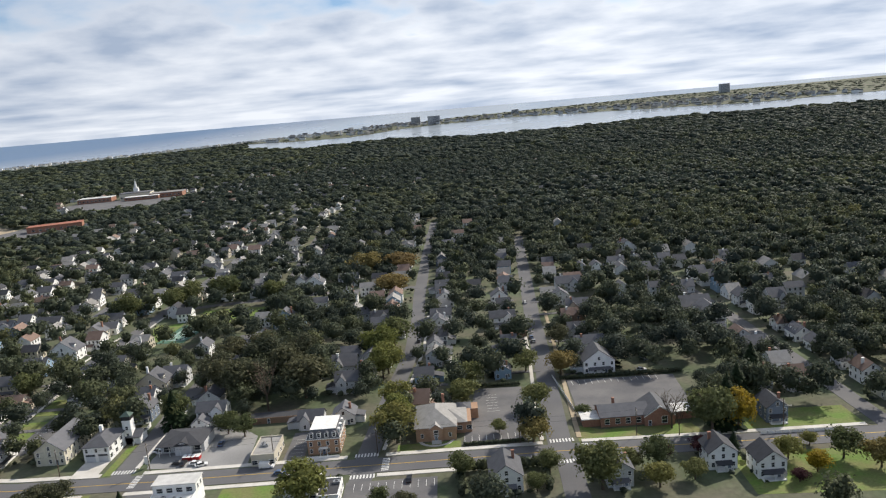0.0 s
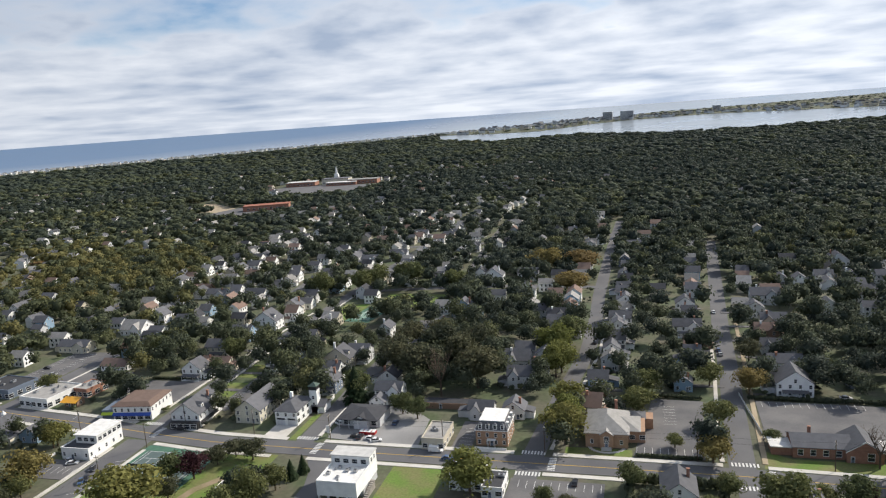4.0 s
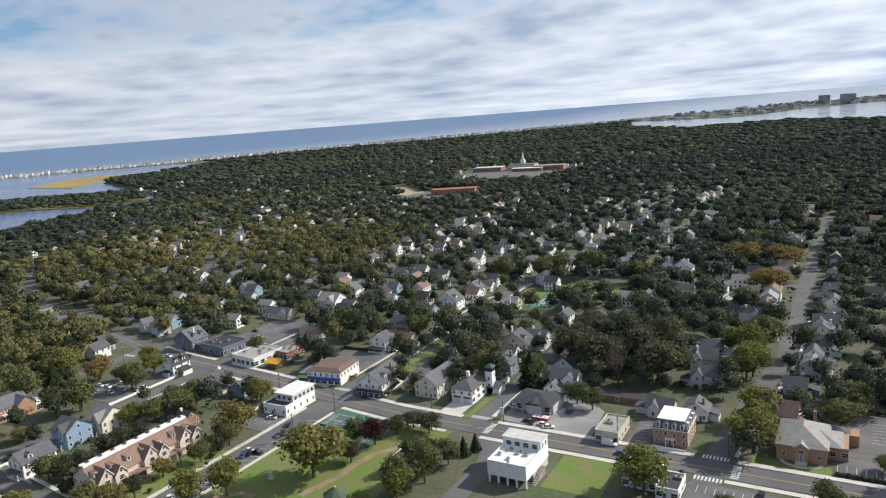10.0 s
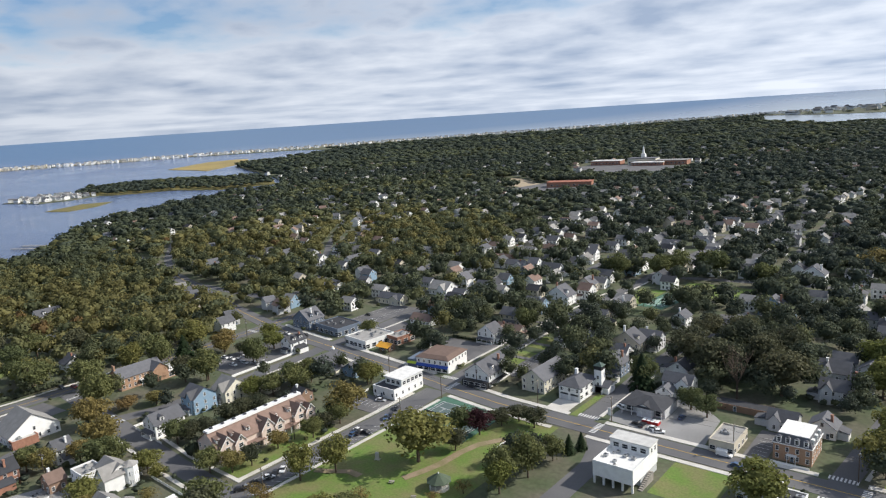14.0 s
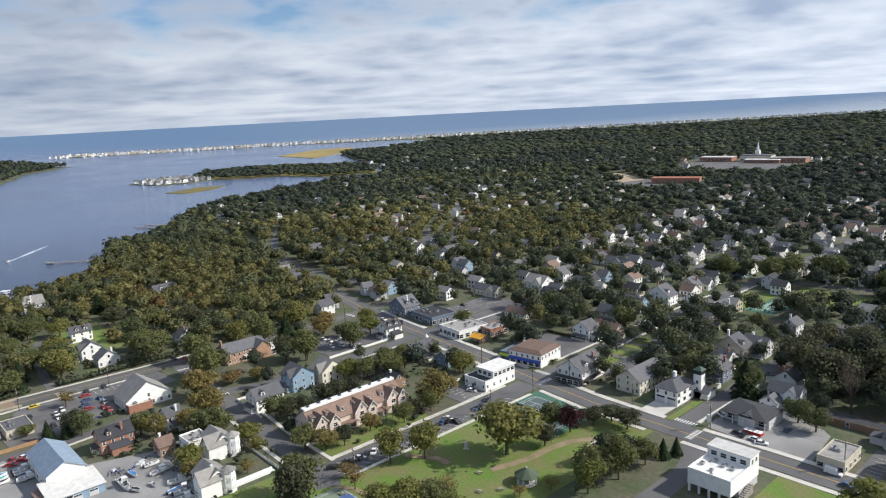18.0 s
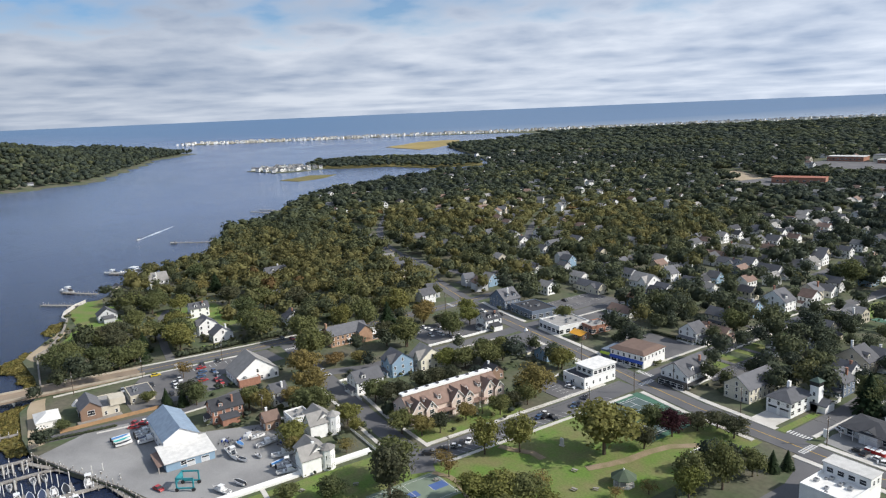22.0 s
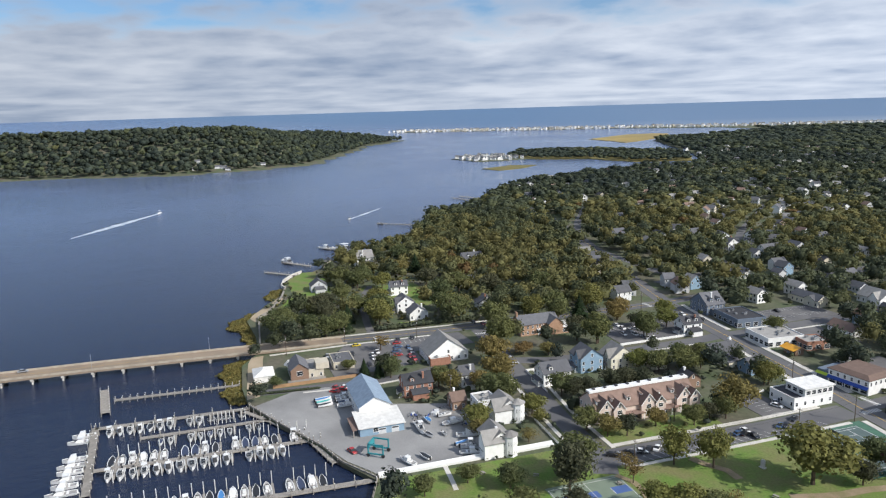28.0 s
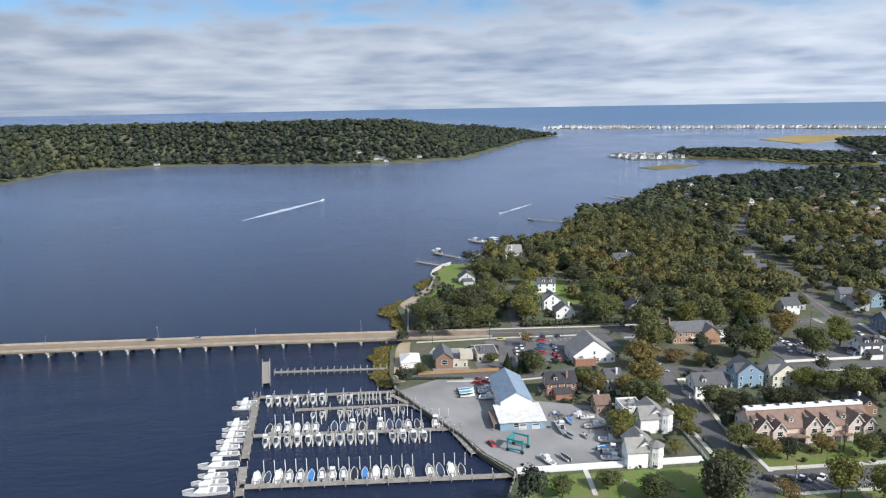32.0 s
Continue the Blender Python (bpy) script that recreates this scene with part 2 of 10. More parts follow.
def water_material():
    m = bpy.data.materials.new("water")
    m.use_nodes = True
    nodes, links = m.node_tree.nodes, m.node_tree.links
    bsdf = nodes["Principled BSDF"]
    bsdf.inputs["IOR"].default_value = 1.33
    geo = nodes.new("ShaderNodeNewGeometry")
    patch = nodes.new("ShaderNodeTexNoise")
    patch.inputs["Scale"].default_value, patch.inputs["Detail"].default_value = 0.0035, 4
    links.new(geo.outputs["Position"], patch.inputs["Vector"])
    mix = nodes.new("ShaderNodeMix")
    mix.data_type = "RGBA"
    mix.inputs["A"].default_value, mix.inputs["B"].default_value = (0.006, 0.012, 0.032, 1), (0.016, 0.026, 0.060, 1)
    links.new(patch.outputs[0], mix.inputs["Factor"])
    # the sky's grazing reflection on the upper reach is painted as a paler blue westward
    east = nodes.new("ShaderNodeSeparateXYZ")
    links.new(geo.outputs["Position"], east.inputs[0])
    far_sheen = nodes.new("ShaderNodeMapRange")
    far_sheen.inputs["From Min"].default_value, far_sheen.inputs["From Max"].default_value = -330, -1000
    links.new(east.outputs[0], far_sheen.inputs["Value"])
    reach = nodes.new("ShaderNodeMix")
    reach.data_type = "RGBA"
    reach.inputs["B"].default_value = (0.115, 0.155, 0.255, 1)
    links.new(far_sheen.outputs[0], reach.inputs["Factor"])
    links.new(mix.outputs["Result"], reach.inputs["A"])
    # open sea beyond the beach is clearer and bluer than the river
    split = nodes.new("ShaderNodeVectorMath")
    split.operation = "DOT_PRODUCT"
    split.inputs[1].default_value = (-0.80, 0.60, 0)
    links.new(geo.outputs["Position"], split.inputs[0])
    sea = nodes.new("ShaderNodeMapRange")
    sea.inputs["From Min"].default_value, sea.inputs["From Max"].default_value = 3000, 3700
    links.new(split.outputs["Value"], sea.inputs["Value"])
    both = nodes.new("ShaderNodeMix")
    both.data_type = "RGBA"
    both.inputs["B"].default_value = (0.100, 0.175, 0.290, 1)
    links.new(sea.outputs[0], both.inputs["Factor"])
    links.new(reach.outputs["Result"], both.inputs["A"])
    # sun glitter and sky reflection on the north-east bay painted as a pale base colour
    glare_band = nodes.new("ShaderNodeMapRange")
    glare_band.inputs["From Min"].default_value, glare_band.inputs["From Max"].default_value = 1900, 2400
    links.new(east.outputs[1], glare_band.inputs["Value"])
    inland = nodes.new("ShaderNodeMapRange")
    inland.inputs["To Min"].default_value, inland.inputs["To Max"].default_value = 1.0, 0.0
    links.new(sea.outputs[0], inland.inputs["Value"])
    bay_glare = nodes.new("ShaderNodeMath")
    bay_glare.operation = "MULTIPLY"
    links.new(glare_band.outputs[0], bay_glare.inputs[0])
    links.new(inland.outputs[0], bay_glare.inputs[1])
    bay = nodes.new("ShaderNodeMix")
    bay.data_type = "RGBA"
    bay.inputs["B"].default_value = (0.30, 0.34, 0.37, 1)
    links.new(bay_glare.outputs[0], bay.inputs["Factor"])
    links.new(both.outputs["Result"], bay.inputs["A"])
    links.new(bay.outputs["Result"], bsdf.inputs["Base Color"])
    # wind ruffles some reaches more than others, and the open sea most
    ruffle = nodes.new("ShaderNodeMapRange")
    ruffle.inputs["From Min"].default_value, ruffle.inputs["From Max"].default_value = 0.35, 0.65
    ruffle.inputs["To Min"].default_value, ruffle.inputs["To Max"].default_value = 0.13, 0.25
    links.new(patch.outputs[0], ruffle.inputs["Value"])
    rough = nodes.new("ShaderNodeMix")
    rough.inputs["B"].default_value = 0.36
    links.new(sea.outputs[0], rough.inputs["Factor"])
    links.new(ruffle.outputs[0], rough.inputs["A"])
    links.new(rough.outputs[0], bsdf.inputs["Roughness"])
    gloss = nodes.new("ShaderNodeMapRange")
    gloss.inputs["To Min"].default_value, gloss.inputs["To Max"].default_value = 0.5, 0.42
    links.new(sea.outputs[0], gloss.inputs["Value"])
    links.new(gloss.outputs[0], bsdf.inputs["Specular IOR Level"])
    stretch = nodes.new("ShaderNodeMapping")
    stretch.inputs["Rotation"].default_value = (0, 0, radians(-55))
    stretch.inputs["Scale"].default_value = (1.0, 0.35, 1.0)
    links.new(geo.outputs["Position"], stretch.inputs["Vector"])
    w1 = nodes.new("ShaderNodeTexNoise")
    w1.inputs["Scale"].default_value, w1.inputs["Detail"].default_value, w1.inputs["Roughness"].default_value = 0.42, 9, 0.66
    links.new(stretch.outputs[0], w1.inputs["Vector"])
    b = nodes.new("ShaderNodeBump")
    b.inputs["Distance"].default_value = 0.9
    # the bay to the north-east lies sheltered and calm
    calm = nodes.new("ShaderNodeMapRange")
    calm.inputs["From Min"].default_value, calm.inputs["From Max"].default_value = 1900, 2400
    calm.inputs["To Min"].default_value, calm.inputs["To Max"].default_value = 0.45, 0.12
    links.new(east.outputs[1], calm.inputs["Value"])
    links.new(calm.outputs[0], b.inputs["Strength"])
    w2 = nodes.new("ShaderNodeTexNoise")
    w2.inputs["Scale"].default_value, w2.inputs["Detail"].default_value = 0.05, 3
    links.new(stretch.outputs[0], w2.inputs["Vector"])
    waves = nodes.new("ShaderNodeMath")
    waves.operation = "MULTIPLY_ADD"
    waves.inputs[1].default_value = 2.5
    links.new(w2.outputs[0], waves.inputs[0])
    links.new(w1.outputs[0], waves.inputs[2])
    links.new(waves.outputs[0], b.inputs["Height"])
    links.new(b.outputs[0], bsdf.inputs["Normal"])
    return m


WATER = water_material()

# ---- helpers for building ----
def far(x, y, z=0.0):
    """Beyond three kilometres the distance is drawn in towards the eye along the same line of sight."""
    d = math.hypot(x, y)
    if d <= 3000:
        return (x, y, z)
    k = (3000 + 1850 * (1 - 3000 / d)) / d
    return (EYE.x + (x - EYE.x) * k, EYE.y + (y - EYE.y) * k, EYE.z + (z - EYE.z) * k)


def mesh_from(name, verts, faces, mats=(), smooth=False):
    me = bpy.data.meshes.new(name)
    me.from_pydata(verts, [], faces)
    for m in mats:
        me.materials.append(m)
    if smooth:
        me.polygons.foreach_set("use_smooth", [True] * len(me.polygons))
    me.update()
    return me


def inside(poly, x, y):
    hit = False
    j = len(poly) - 1
    for i in range(len(poly)):
        xi, yi = poly[i]
        xj, yj = poly[j]
        if (yi > y) != (yj > y) and x < (xj - xi) * (y - yi) / (yj - yi) + xi:
            hit = not hit
        j = i
    return hit


def inside_many(poly, xs, ys):
    hit = np.zeros(len(xs), bool)
    j = len(poly) - 1
    for i in range(len(poly)):
        xi, yi = poly[i]
        xj, yj = poly[j]
        if yi != yj:
            hit ^= ((yi > ys) != (yj > ys)) & (xs < (xj - xi) * (ys - yi) / (yj - yi) + xi)
        j = i
    return hit


def edge_distance(poly, xs, ys):
    best = np.full(len(xs), 1e9)
    for i in range(len(poly)):
        ax, ay = poly[i - 1]
        bx, by = poly[i]
        dx, dy = bx - ax, by - ay
        t = np.clip(((xs - ax) * dx + (ys - ay) * dy) / (dx * dx + dy * dy + 1e-9), 0, 1)
        best = np.minimum(best, np.hypot(xs - ax - t * dx, ys - ay - t * dy))
    return best


def rough_edge(poly, step=25.0, amount=4.0):
    """A shoreline with small bays: long edges are split and shifted a little."""
    out = []
    for i in range(len(poly)):
        a, b = Vector(poly[i]), Vector(poly[(i + 1) % len(poly)])
        n = max(1, int((b - a).length / step))
        n = min(n, 60)
        for k in range(n):
            p = a.lerp(b, k / n)
            if k:
                w = noise.noise_vector((p.x * 0.013, p.y * 0.013, 0.3)) * amount * 2
                p = p + Vector((w.x, w.y))
            out.append((p.x, p.y))
    return out


def slab(name, poly, top, bottom, m, split=0.0):
    """A flat sheet with sides."""
    bm = bmesh.new()
    vs = [bm.verts.new((x, y, top)) for x, y in poly]
    es = [bm.edges.new((vs[i], vs[(i + 1) % len(vs)])) for i in range(len(vs))]
    bmesh.ops.triangle_fill(bm, use_beauty=True, use_dissolve=False, edges=es)
    if split:
        for _ in range(5):
            long = [e for e in bm.edges if e.calc_length() > split]
            if not long:
                break
            bmesh.ops.subdivide_edges(bm, edges=long, cuts=1)
            bmesh.ops.triangulate(bm, faces=[f for f in bm.faces if len(f.verts) > 3])
    rim = [e for e in bm.edges if e.is_boundary]
    ext = bmesh.ops.extrude_edge_only(bm, edges=rim)
    for v in ext["geom"]:
        if isinstance(v, bmesh.types.BMVert):
            v.co.z = bottom
    for v in bm.verts:
        v.co = far(*v.co)
    bmesh.ops.recalc_face_normals(bm, faces=bm.faces)
    me = bpy.data.meshes.new(name)
    bm.to_mesh(me)
    bm.free()
    me.materials.append(m)
    return new(name, me)


# ---- water and land ----
def build_water():
    rings = [0, 120, 240, 400, 600, 900, 1300, 1800, 2400, 3000, 3600, 4400, 5600, 7500, 10500, 15000, 22000, 30000]
    segs = 96
    verts = [(0, 0, -1.6)]
    for r in rings[1:]:
        verts += [far(r * math.sin(2 * math.pi * k / segs), r * math.cos(2 * math.pi * k / segs), -1.6) for k in range(segs)]
    faces = [(0, 1 + (k + 1) % segs, 1 + k) for k in range(segs)]
    for i in range(len(rings) - 2):
        a, b = 1 + i * segs, 1 + (i + 1) * segs
        faces += [(a + k, a + (k + 1) % segs, b + (k + 1) % segs, b + k) for k in range(segs)]
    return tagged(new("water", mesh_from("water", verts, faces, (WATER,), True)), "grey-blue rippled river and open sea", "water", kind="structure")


build_water()

MAIN_SHORE = [(-199, 40), (-213, 46), (-229, 37), (-244, 32), (-269, 19), (-291, 9), (-311, 7), (-342, 8), (-361, 18), (-389, 17), (-419, 14), (-450, 27), (-474, 40), (-504, 43),
              (-525, 60), (-543, 75), (-570, 97), (-591, 125), (-603, 143), (-620, 166), (-700, 200), (-760, 232), (-795, 290), (-880, 355), (-985, 430), (-1025, 495), (-1075, 600),
              (-1125, 740), (-1105, 840), (-1265, 980), (-1490, 1100), (-1940, 1320)]
LAND = MAIN_SHORE + [(-2060, 1700), (-2230, 2060), (-2600, 2120), (-3000, 1760), (-3250, 1350), (-3560, 880), (-3700, 950), (-3400, 1400), (-3100, 1900), (-2800, 2300), (-2450, 2800),
                     (-2100, 3300), (-1700, 3850), (-1300, 4450), (-1120, 4050), (-900, 3250), (-571, 2760), (-220, 3000), (128, 2650), (453, 2720), (937, 2880), (1338, 2795), (1697, 2787),
                     (2900, 2700), (3600, -1500), (-100, -1500), (-150, -200), (-172, 10)]
EAST = [(-1250, 4300), (-800, 3950), (-513, 3900), (-300, 4700), (-27, 5111), (484, 5440), (1136, 4781), (1741, 4100), (2721, 4300), (5000, 5500), (9000, 14700), (5617, 12200), (3520, 11500),
        (1508, 9000), (143, 7600), (-300, 6200), (-800, 5400), (-1150, 4900)]
HILL = [(-1250, -640), (-1557, -635), (-1653, -417), (-1590, -200), (-1560, -121), (-1568, 50), (-1660, 215), (-1943, 328), (-2122, 405), (-2390, 500), (-2660, 700), (-2760, 640), (-2700, 200),
        (-2850, -400), (-2900, -1600), (-1100, -1600), (-1150, -900)]
ISLET = [(-1568, 655), (-1475, 690), (-1400, 790), (-1274, 822), (-1225, 925), (-1310, 990), (-1455, 1057), (-1581, 987), (-1700, 900), (-1720, 760)]
SPIT = [(-1600, 535), (-1660, 600), (-1640, 700), (-1500, 690), (-1475, 615), (-1484, 560)]
FLAT = [(-1311, 502), (-1360, 584), (-1330, 630), (-1275, 569), (-1258, 518)]
ORANGE = [(-2177, 1225), (-2366, 1486), (-2361, 1608), (-2295, 1624), (-2061, 1434), (-1890, 1187), (-2003, 1209)]

tagged(slab("ground", rough_edge(LAND), 0.0, -3.0, EARTH, 500), "flat wooded suburban ground with lawns", "ground", kind="structure")
tagged(slab("far_shore_ground", EAST, 0.0, -3.0, EARTH, 900), "far built-up shore beyond the river", "ground", kind="structure")
tagged(slab("islet_ground", rough_edge(ISLET), -0.4, -3.0, MARSH), "low wooded islet edged with marsh", "islet", kind="structure")
tagged(slab("spit_ground", rough_edge(SPIT), -0.5, -3.0, EARTH), "low spit with crowded houses", "spit", kind="structure")
tagged(slab("marsh_flat", rough_edge(FLAT), -1.0, -3.0, MARSH), "low flat of marsh grass in the river", "marsh", kind="structure")
tagged(slab("golden_marsh", rough_edge(ORANGE), -0.6, -3.0, FARMARSH), "golden tidal marsh before the beach", "marsh", kind="structure")


def hill_height(xs, ys):
    d = np.where(inside_many(HILL, xs, ys), edge_distance(HILL, xs, ys), 0)
    s = np.clip(d / 230, 0, 1)
    tip = np.clip((-xs - 2780) / -900, 0.55, 1.0)
    return 74 * tip * s * s * (3 - 2 * s)


def build_hill():
    step = 45
    gx = np.arange(-2960, -1050, step)
    gy = np.arange(-1620, 760, step)
    X, Y = np.meshgrid(gx, gy, indexing="ij")
    xs, ys = X.ravel(), Y.ravel()
    ins = inside_many(HILL, xs, ys)
    z = np.where(ins, hill_height(xs, ys) + 0.5, -3.0)
    n = len(gy)
    verts = [(float(a), float(b), float(c)) for a, b, c in zip(xs, ys, z)]
    faces = []
    for i in range(len(gx) - 1):
        for j in range(n - 1):
            a = i * n + j
            q = (a, a + n, a + n + 1, a + 1)
            if any(ins[k] for k in q):
                faces.append(q)
    return tagged(new("hill_ground", mesh_from("hill_ground", verts, faces, (EARTH,), True)), "steep wooded headland across the river", "hill", kind="structure")


build_hill()

# ---- streets ----
BLOCKED = []   # plan areas where no tree may stand: (kind, data)
LAYER = {"road": 0, "walk": 0, "lot": 0, "lawn": 0}   # strips laid so far, so that no two tops share a plane


def layer(kind, step):
    LAYER[kind] += 1
    return LAYER[kind] * step


def ribbon(line, width, z, shift=0.0):
    """Verts and faces of a strip along a line, shifted sideways."""
    pts = [Vector(p) for p in line]
    verts, faces = [], []
    for i, p in enumerate(pts):
        a, b = pts[max(0, i - 1)], pts[min(len(pts) - 1, i + 1)]
        d = (b - a).normalized()
        n = Vector((-d.y, d.x))
        for s in (shift - width / 2, shift + width / 2):
            q = p + n * s
            verts.append((q.x, q.y, z))
    for i in range(len(pts) - 1):
        faces.append((2 * i, 2 * i + 2, 2 * i + 3, 2 * i + 1))
    return verts, faces


def thick(verts, faces, low):
    """The strip with sides down to low."""
    n = len(verts)
    out = verts + [(x, y, low) for x, y, z in verts]
    fs = list(faces)
    for i in range(n // 2 - 1):
        a, b = 2 * i, 2 * i + 2
        fs.append((a, a + n, b + n, b))
        fs.append((a + 1, b + 1, b + 1 + n, a + 1 + n))
    fs += [(0, 1, 1 + n, n), (n - 2, 2 * n - 2, 2 * n - 1, n - 1)]
    return out, fs


def road(line, width, label="grey asphalt street with kerbs", lift=0.0, keep=2.0):
    v, f = ribbon(line, width, lift or 0.02 + layer("road", 0.004))
    v, f = thick(v, f, -0.3)
    BLOCKED.append(("line", line, width / 2 + keep))
    return tagged(new("road", mesh_from("road", v, f, (ASPHALT,))), label, "road", kind="structure")


def walkway(line, width, shift=0.0, m=None, name="pavement", label="pale concrete pavement with a raised kerb", top=0.17):
    v, f = ribbon(line, width, top + layer("walk", 0.003), shift)
    v, f = thick(v, f, -0.3)
    return tagged(new(name, mesh_from(name, v, f, (m or CONCRETE,))), label, name, kind="structure")


def lot(poly, m=None, name="parking_lot", label="worn grey asphalt parking lot", top=0.112, keep=1.0):
    BLOCKED.append(("poly", poly, keep))
    return tagged(slab(name, poly, top + layer("lot", 0.004), -0.3, m or LOT), label, name.replace("_", " "), kind="structure")


def rect(x0, y0, x1, y1):
    return [(x0, y0), (x1, y0), (x1, y1), (x0, y1)]


def dash(line, width, m, parent, lift, name="road_line", piece=0.0, gap=0.0, shift=0.0):
    """Painted line along a street, whole or broken."""
    pts = [Vector(p) for p in line]
    verts, faces = [], []
    if not piece:
        verts, faces = ribbon(line, width, lift, shift)
    else:
        for a, b in zip(pts, pts[1:]):
            d = b - a
            n = int(d.length / (piece + gap))
            for k in range(n):
                p, q = a + d * (k * (piece + gap) / d.length), a + d * ((k * (piece + gap) + piece) / d.length)
                v, f = ribbon([p, q], width, lift, shift)
                faces.append(tuple(len(verts) + i for i in f[0]))
                verts += v
    ob = new(name, mesh_from(name, verts, faces, (m,)))
    ob.parent = parent
    return ob


MAIN = [(420, 222), (141, 227), (72, 229), (33, 231), (-39, 231), (-110, 231), (-166, 232), (-199, 236), (-232, 241), (-268, 245), (-294, 248.5), (-326, 252), (-356, 257), (-430, 275), (-560, 312), (-700, 345)]
RIVER = [(-366, 17), (-362, 60), (-358, 115), (-356, 180), (-356, 229), (-357, 256), (-363, 320), (-372, 420), (-400, 560), (-430, 800)]
PARKSIDE = [(-199, 122), (-198, 160), (-198, 195), (-199, 230)]
ELM = [(-200, 240), (-202, 300), (-204, 350), (-202, 415), (-200, 520), (-198, 700), (-196, 980)]
CROSS = [(-352, 134), (-290, 129), (-237, 124), (-199, 122), (-190, 118)]
MID = [(-300, 131), (-293, 150), (-291, 190), (-291, 232), (-293, 246)]
DOCK = [(-304, 14), (-302, 30), (-299, 60), (-299, 80), (-304, 95)]
SHOPS = [(-292, 250), (-292, 287), (-293, 319), (-296, 369), (-300, 430), (-306, 520), (-318, 700)]
FIRE = [(-128, 236), (-128, 271), (-129, 293), (-128, 330), (-126, 400)]
CHURCH = [(-38, 236), (-33, 290), (-26, 349), (-25, 409), (-26, 461), (-24, 600), (-20, 760)]
OAK = [(32, 236), (35, 286), (38, 330), (41, 392), (45, 448), (50, 520), (58, 640)]
LANE = [(-400, 280), (-415, 350), (-470, 400), (-540, 469), (-620, 560), (-700, 650)]
FARLANE = [(-420, 300), (-480, 300), (-551, 302), (-640, 350), (-720, 401), (-800, 460)]
SOUTH = [(-118, 227), (-112, 217), (-108.8, 205), (-108.5, 150)]
SOUTHB = [(-38, 227), (-40, 200), (-42, 170)]
SOUTHC = [(33, 227), (32, 200), (30, 170)]
EASTST = [(147, 232), (146, 300), (144, 360), (140, 440), (135, 520)]
BACK = [(-300, 620), (-200, 640), (-90, 660), (0, 690)]
FIELDST = [(-200, 470), (-150, 478), (-80, 486), (-26, 480)]

ASH = [(-250, 470), (-256, 560), (-256, 680), (-252, 800), (-240, 930)]
BIRCH = [(-126, 500), (-136, 640), (-142, 760), (-140, 900), (-130, 1060)]
MAPLE = [(-345, 480), (-350, 600), (-362, 740), (-382, 870), (-420, 1010)]
HILLSIDE = [(-440, 392), (-500, 440), (-560, 520), (-640, 640), (-740, 770), (-880, 950)]
ORCHARD = [(-594, 475), (-680, 590), (-777, 700), (-930, 850)]
QUAY = [(-760, 440), (-830, 520), (-890, 620), (-960, 730)]
main_road = road(MAIN, 10.5, "wide grey asphalt main street with yellow centre lines", 0.100)
dash(MAIN, 0.35, YELLOW, main_road, 0.110, "centre_line")
river_road = road(RIVER, 9.5, "asphalt road leading onto the bridge", 0.106)
dash(RIVER, 0.35, YELLOW, river_road, 0.116, "centre_line")
for ln, w in ((PARKSIDE, 11.5), (ELM, 8.0), (CROSS, 8.5), (MID, 8.0), (DOCK, 6.5), (SHOPS, 8.5), (FIRE, 7.5), (CHURCH, 8.0), (OAK, 8.6), (LANE, 6.5), (FARLANE, 7.0), (SOUTH, 8.0), (SOUTHB, 8.0), (SOUTHC, 8.0),
              (EASTST, 7.5), (BACK, 7.0), (FIELDST, 7.0), (ASH, 6.5), (BIRCH, 6.5), (MAPLE, 6.5), (HILLSIDE, 6.5), (ORCHARD, 6.0), (QUAY, 6.0)):
    road(ln, w)

# ---- building kit ----
SIDING = {k: mat("siding_" + n, c, rough=0.75, scale=0.5, fine=5, vary=0.10, bump=0.2, each=0.10) for k, n, c in (
    ("w", "white", (0.84, 0.84, 0.82)), ("g", "grey", (0.58, 0.59, 0.60)), ("b", "blue", (0.26, 0.38, 0.50)), ("s", "slate", (0.16, 0.20, 0.26)), ("t", "tan", (0.58, 0.53, 0.43)),
    ("n", "brown", (0.26, 0.17, 0.12)), ("c", "cream", (0.70, 0.66, 0.54)), ("p", "pink", (0.66, 0.54, 0.47)))}
BRICK = mat("brick", (0.36, 0.19, 0.13), (0.28, 0.14, 0.10), rough=0.9, scale=0.9, fine=9, vary=0.2, bump=0.4)
ORANGEBRICK = mat("orange_brick", (0.42, 0.27, 0.18), (0.36, 0.22, 0.14), rough=0.9, scale=0.9, fine=9, vary=0.18, bump=0.4)
SIDING["r"] = BRICK
SIDING["o"] = ORANGEBRICK
SHINGLE = {k: mat("shingle_" + n, c, rough=0.9, scale=0.5, fine=5, vary=0.18, bump=0.5, each=0.22) for k, n, c in (
    ("G", "grey", (0.125, 0.127, 0.138)), ("D", "dark", (0.060, 0.062, 0.070)), ("B", "brown", (0.225, 0.155, 0.125)), ("L", "light", (0.30, 0.29, 0.275)), ("W", "white", (0.70, 0.69, 0.66)), ("U", "blue", (0.30, 0.39, 0.50)))}
TRIM = mat("white_trim", (0.80, 0.80, 0.78), rough=0.6, vary=0.06, scale=1, bump=0)
DARK = mat("dark_metal", (0.05, 0.05, 0.055), rough=0.5, vary=0.15, bump=0)
WOOD = mat("weathered_wood", (0.34, 0.315, 0.28), (0.25, 0.23, 0.205), rough=0.9, scale=0.6, fine=8, vary=0.2, bump=0.4, each=0.1)
GREYMETAL = mat("grey_metal", (0.42, 0.43, 0.44), rough=0.45, metal=0.6, vary=0.1, bump=0)
COPPER = mat("green_copper", (0.08, 0.12, 0.10), rough=0.8, vary=0.2)
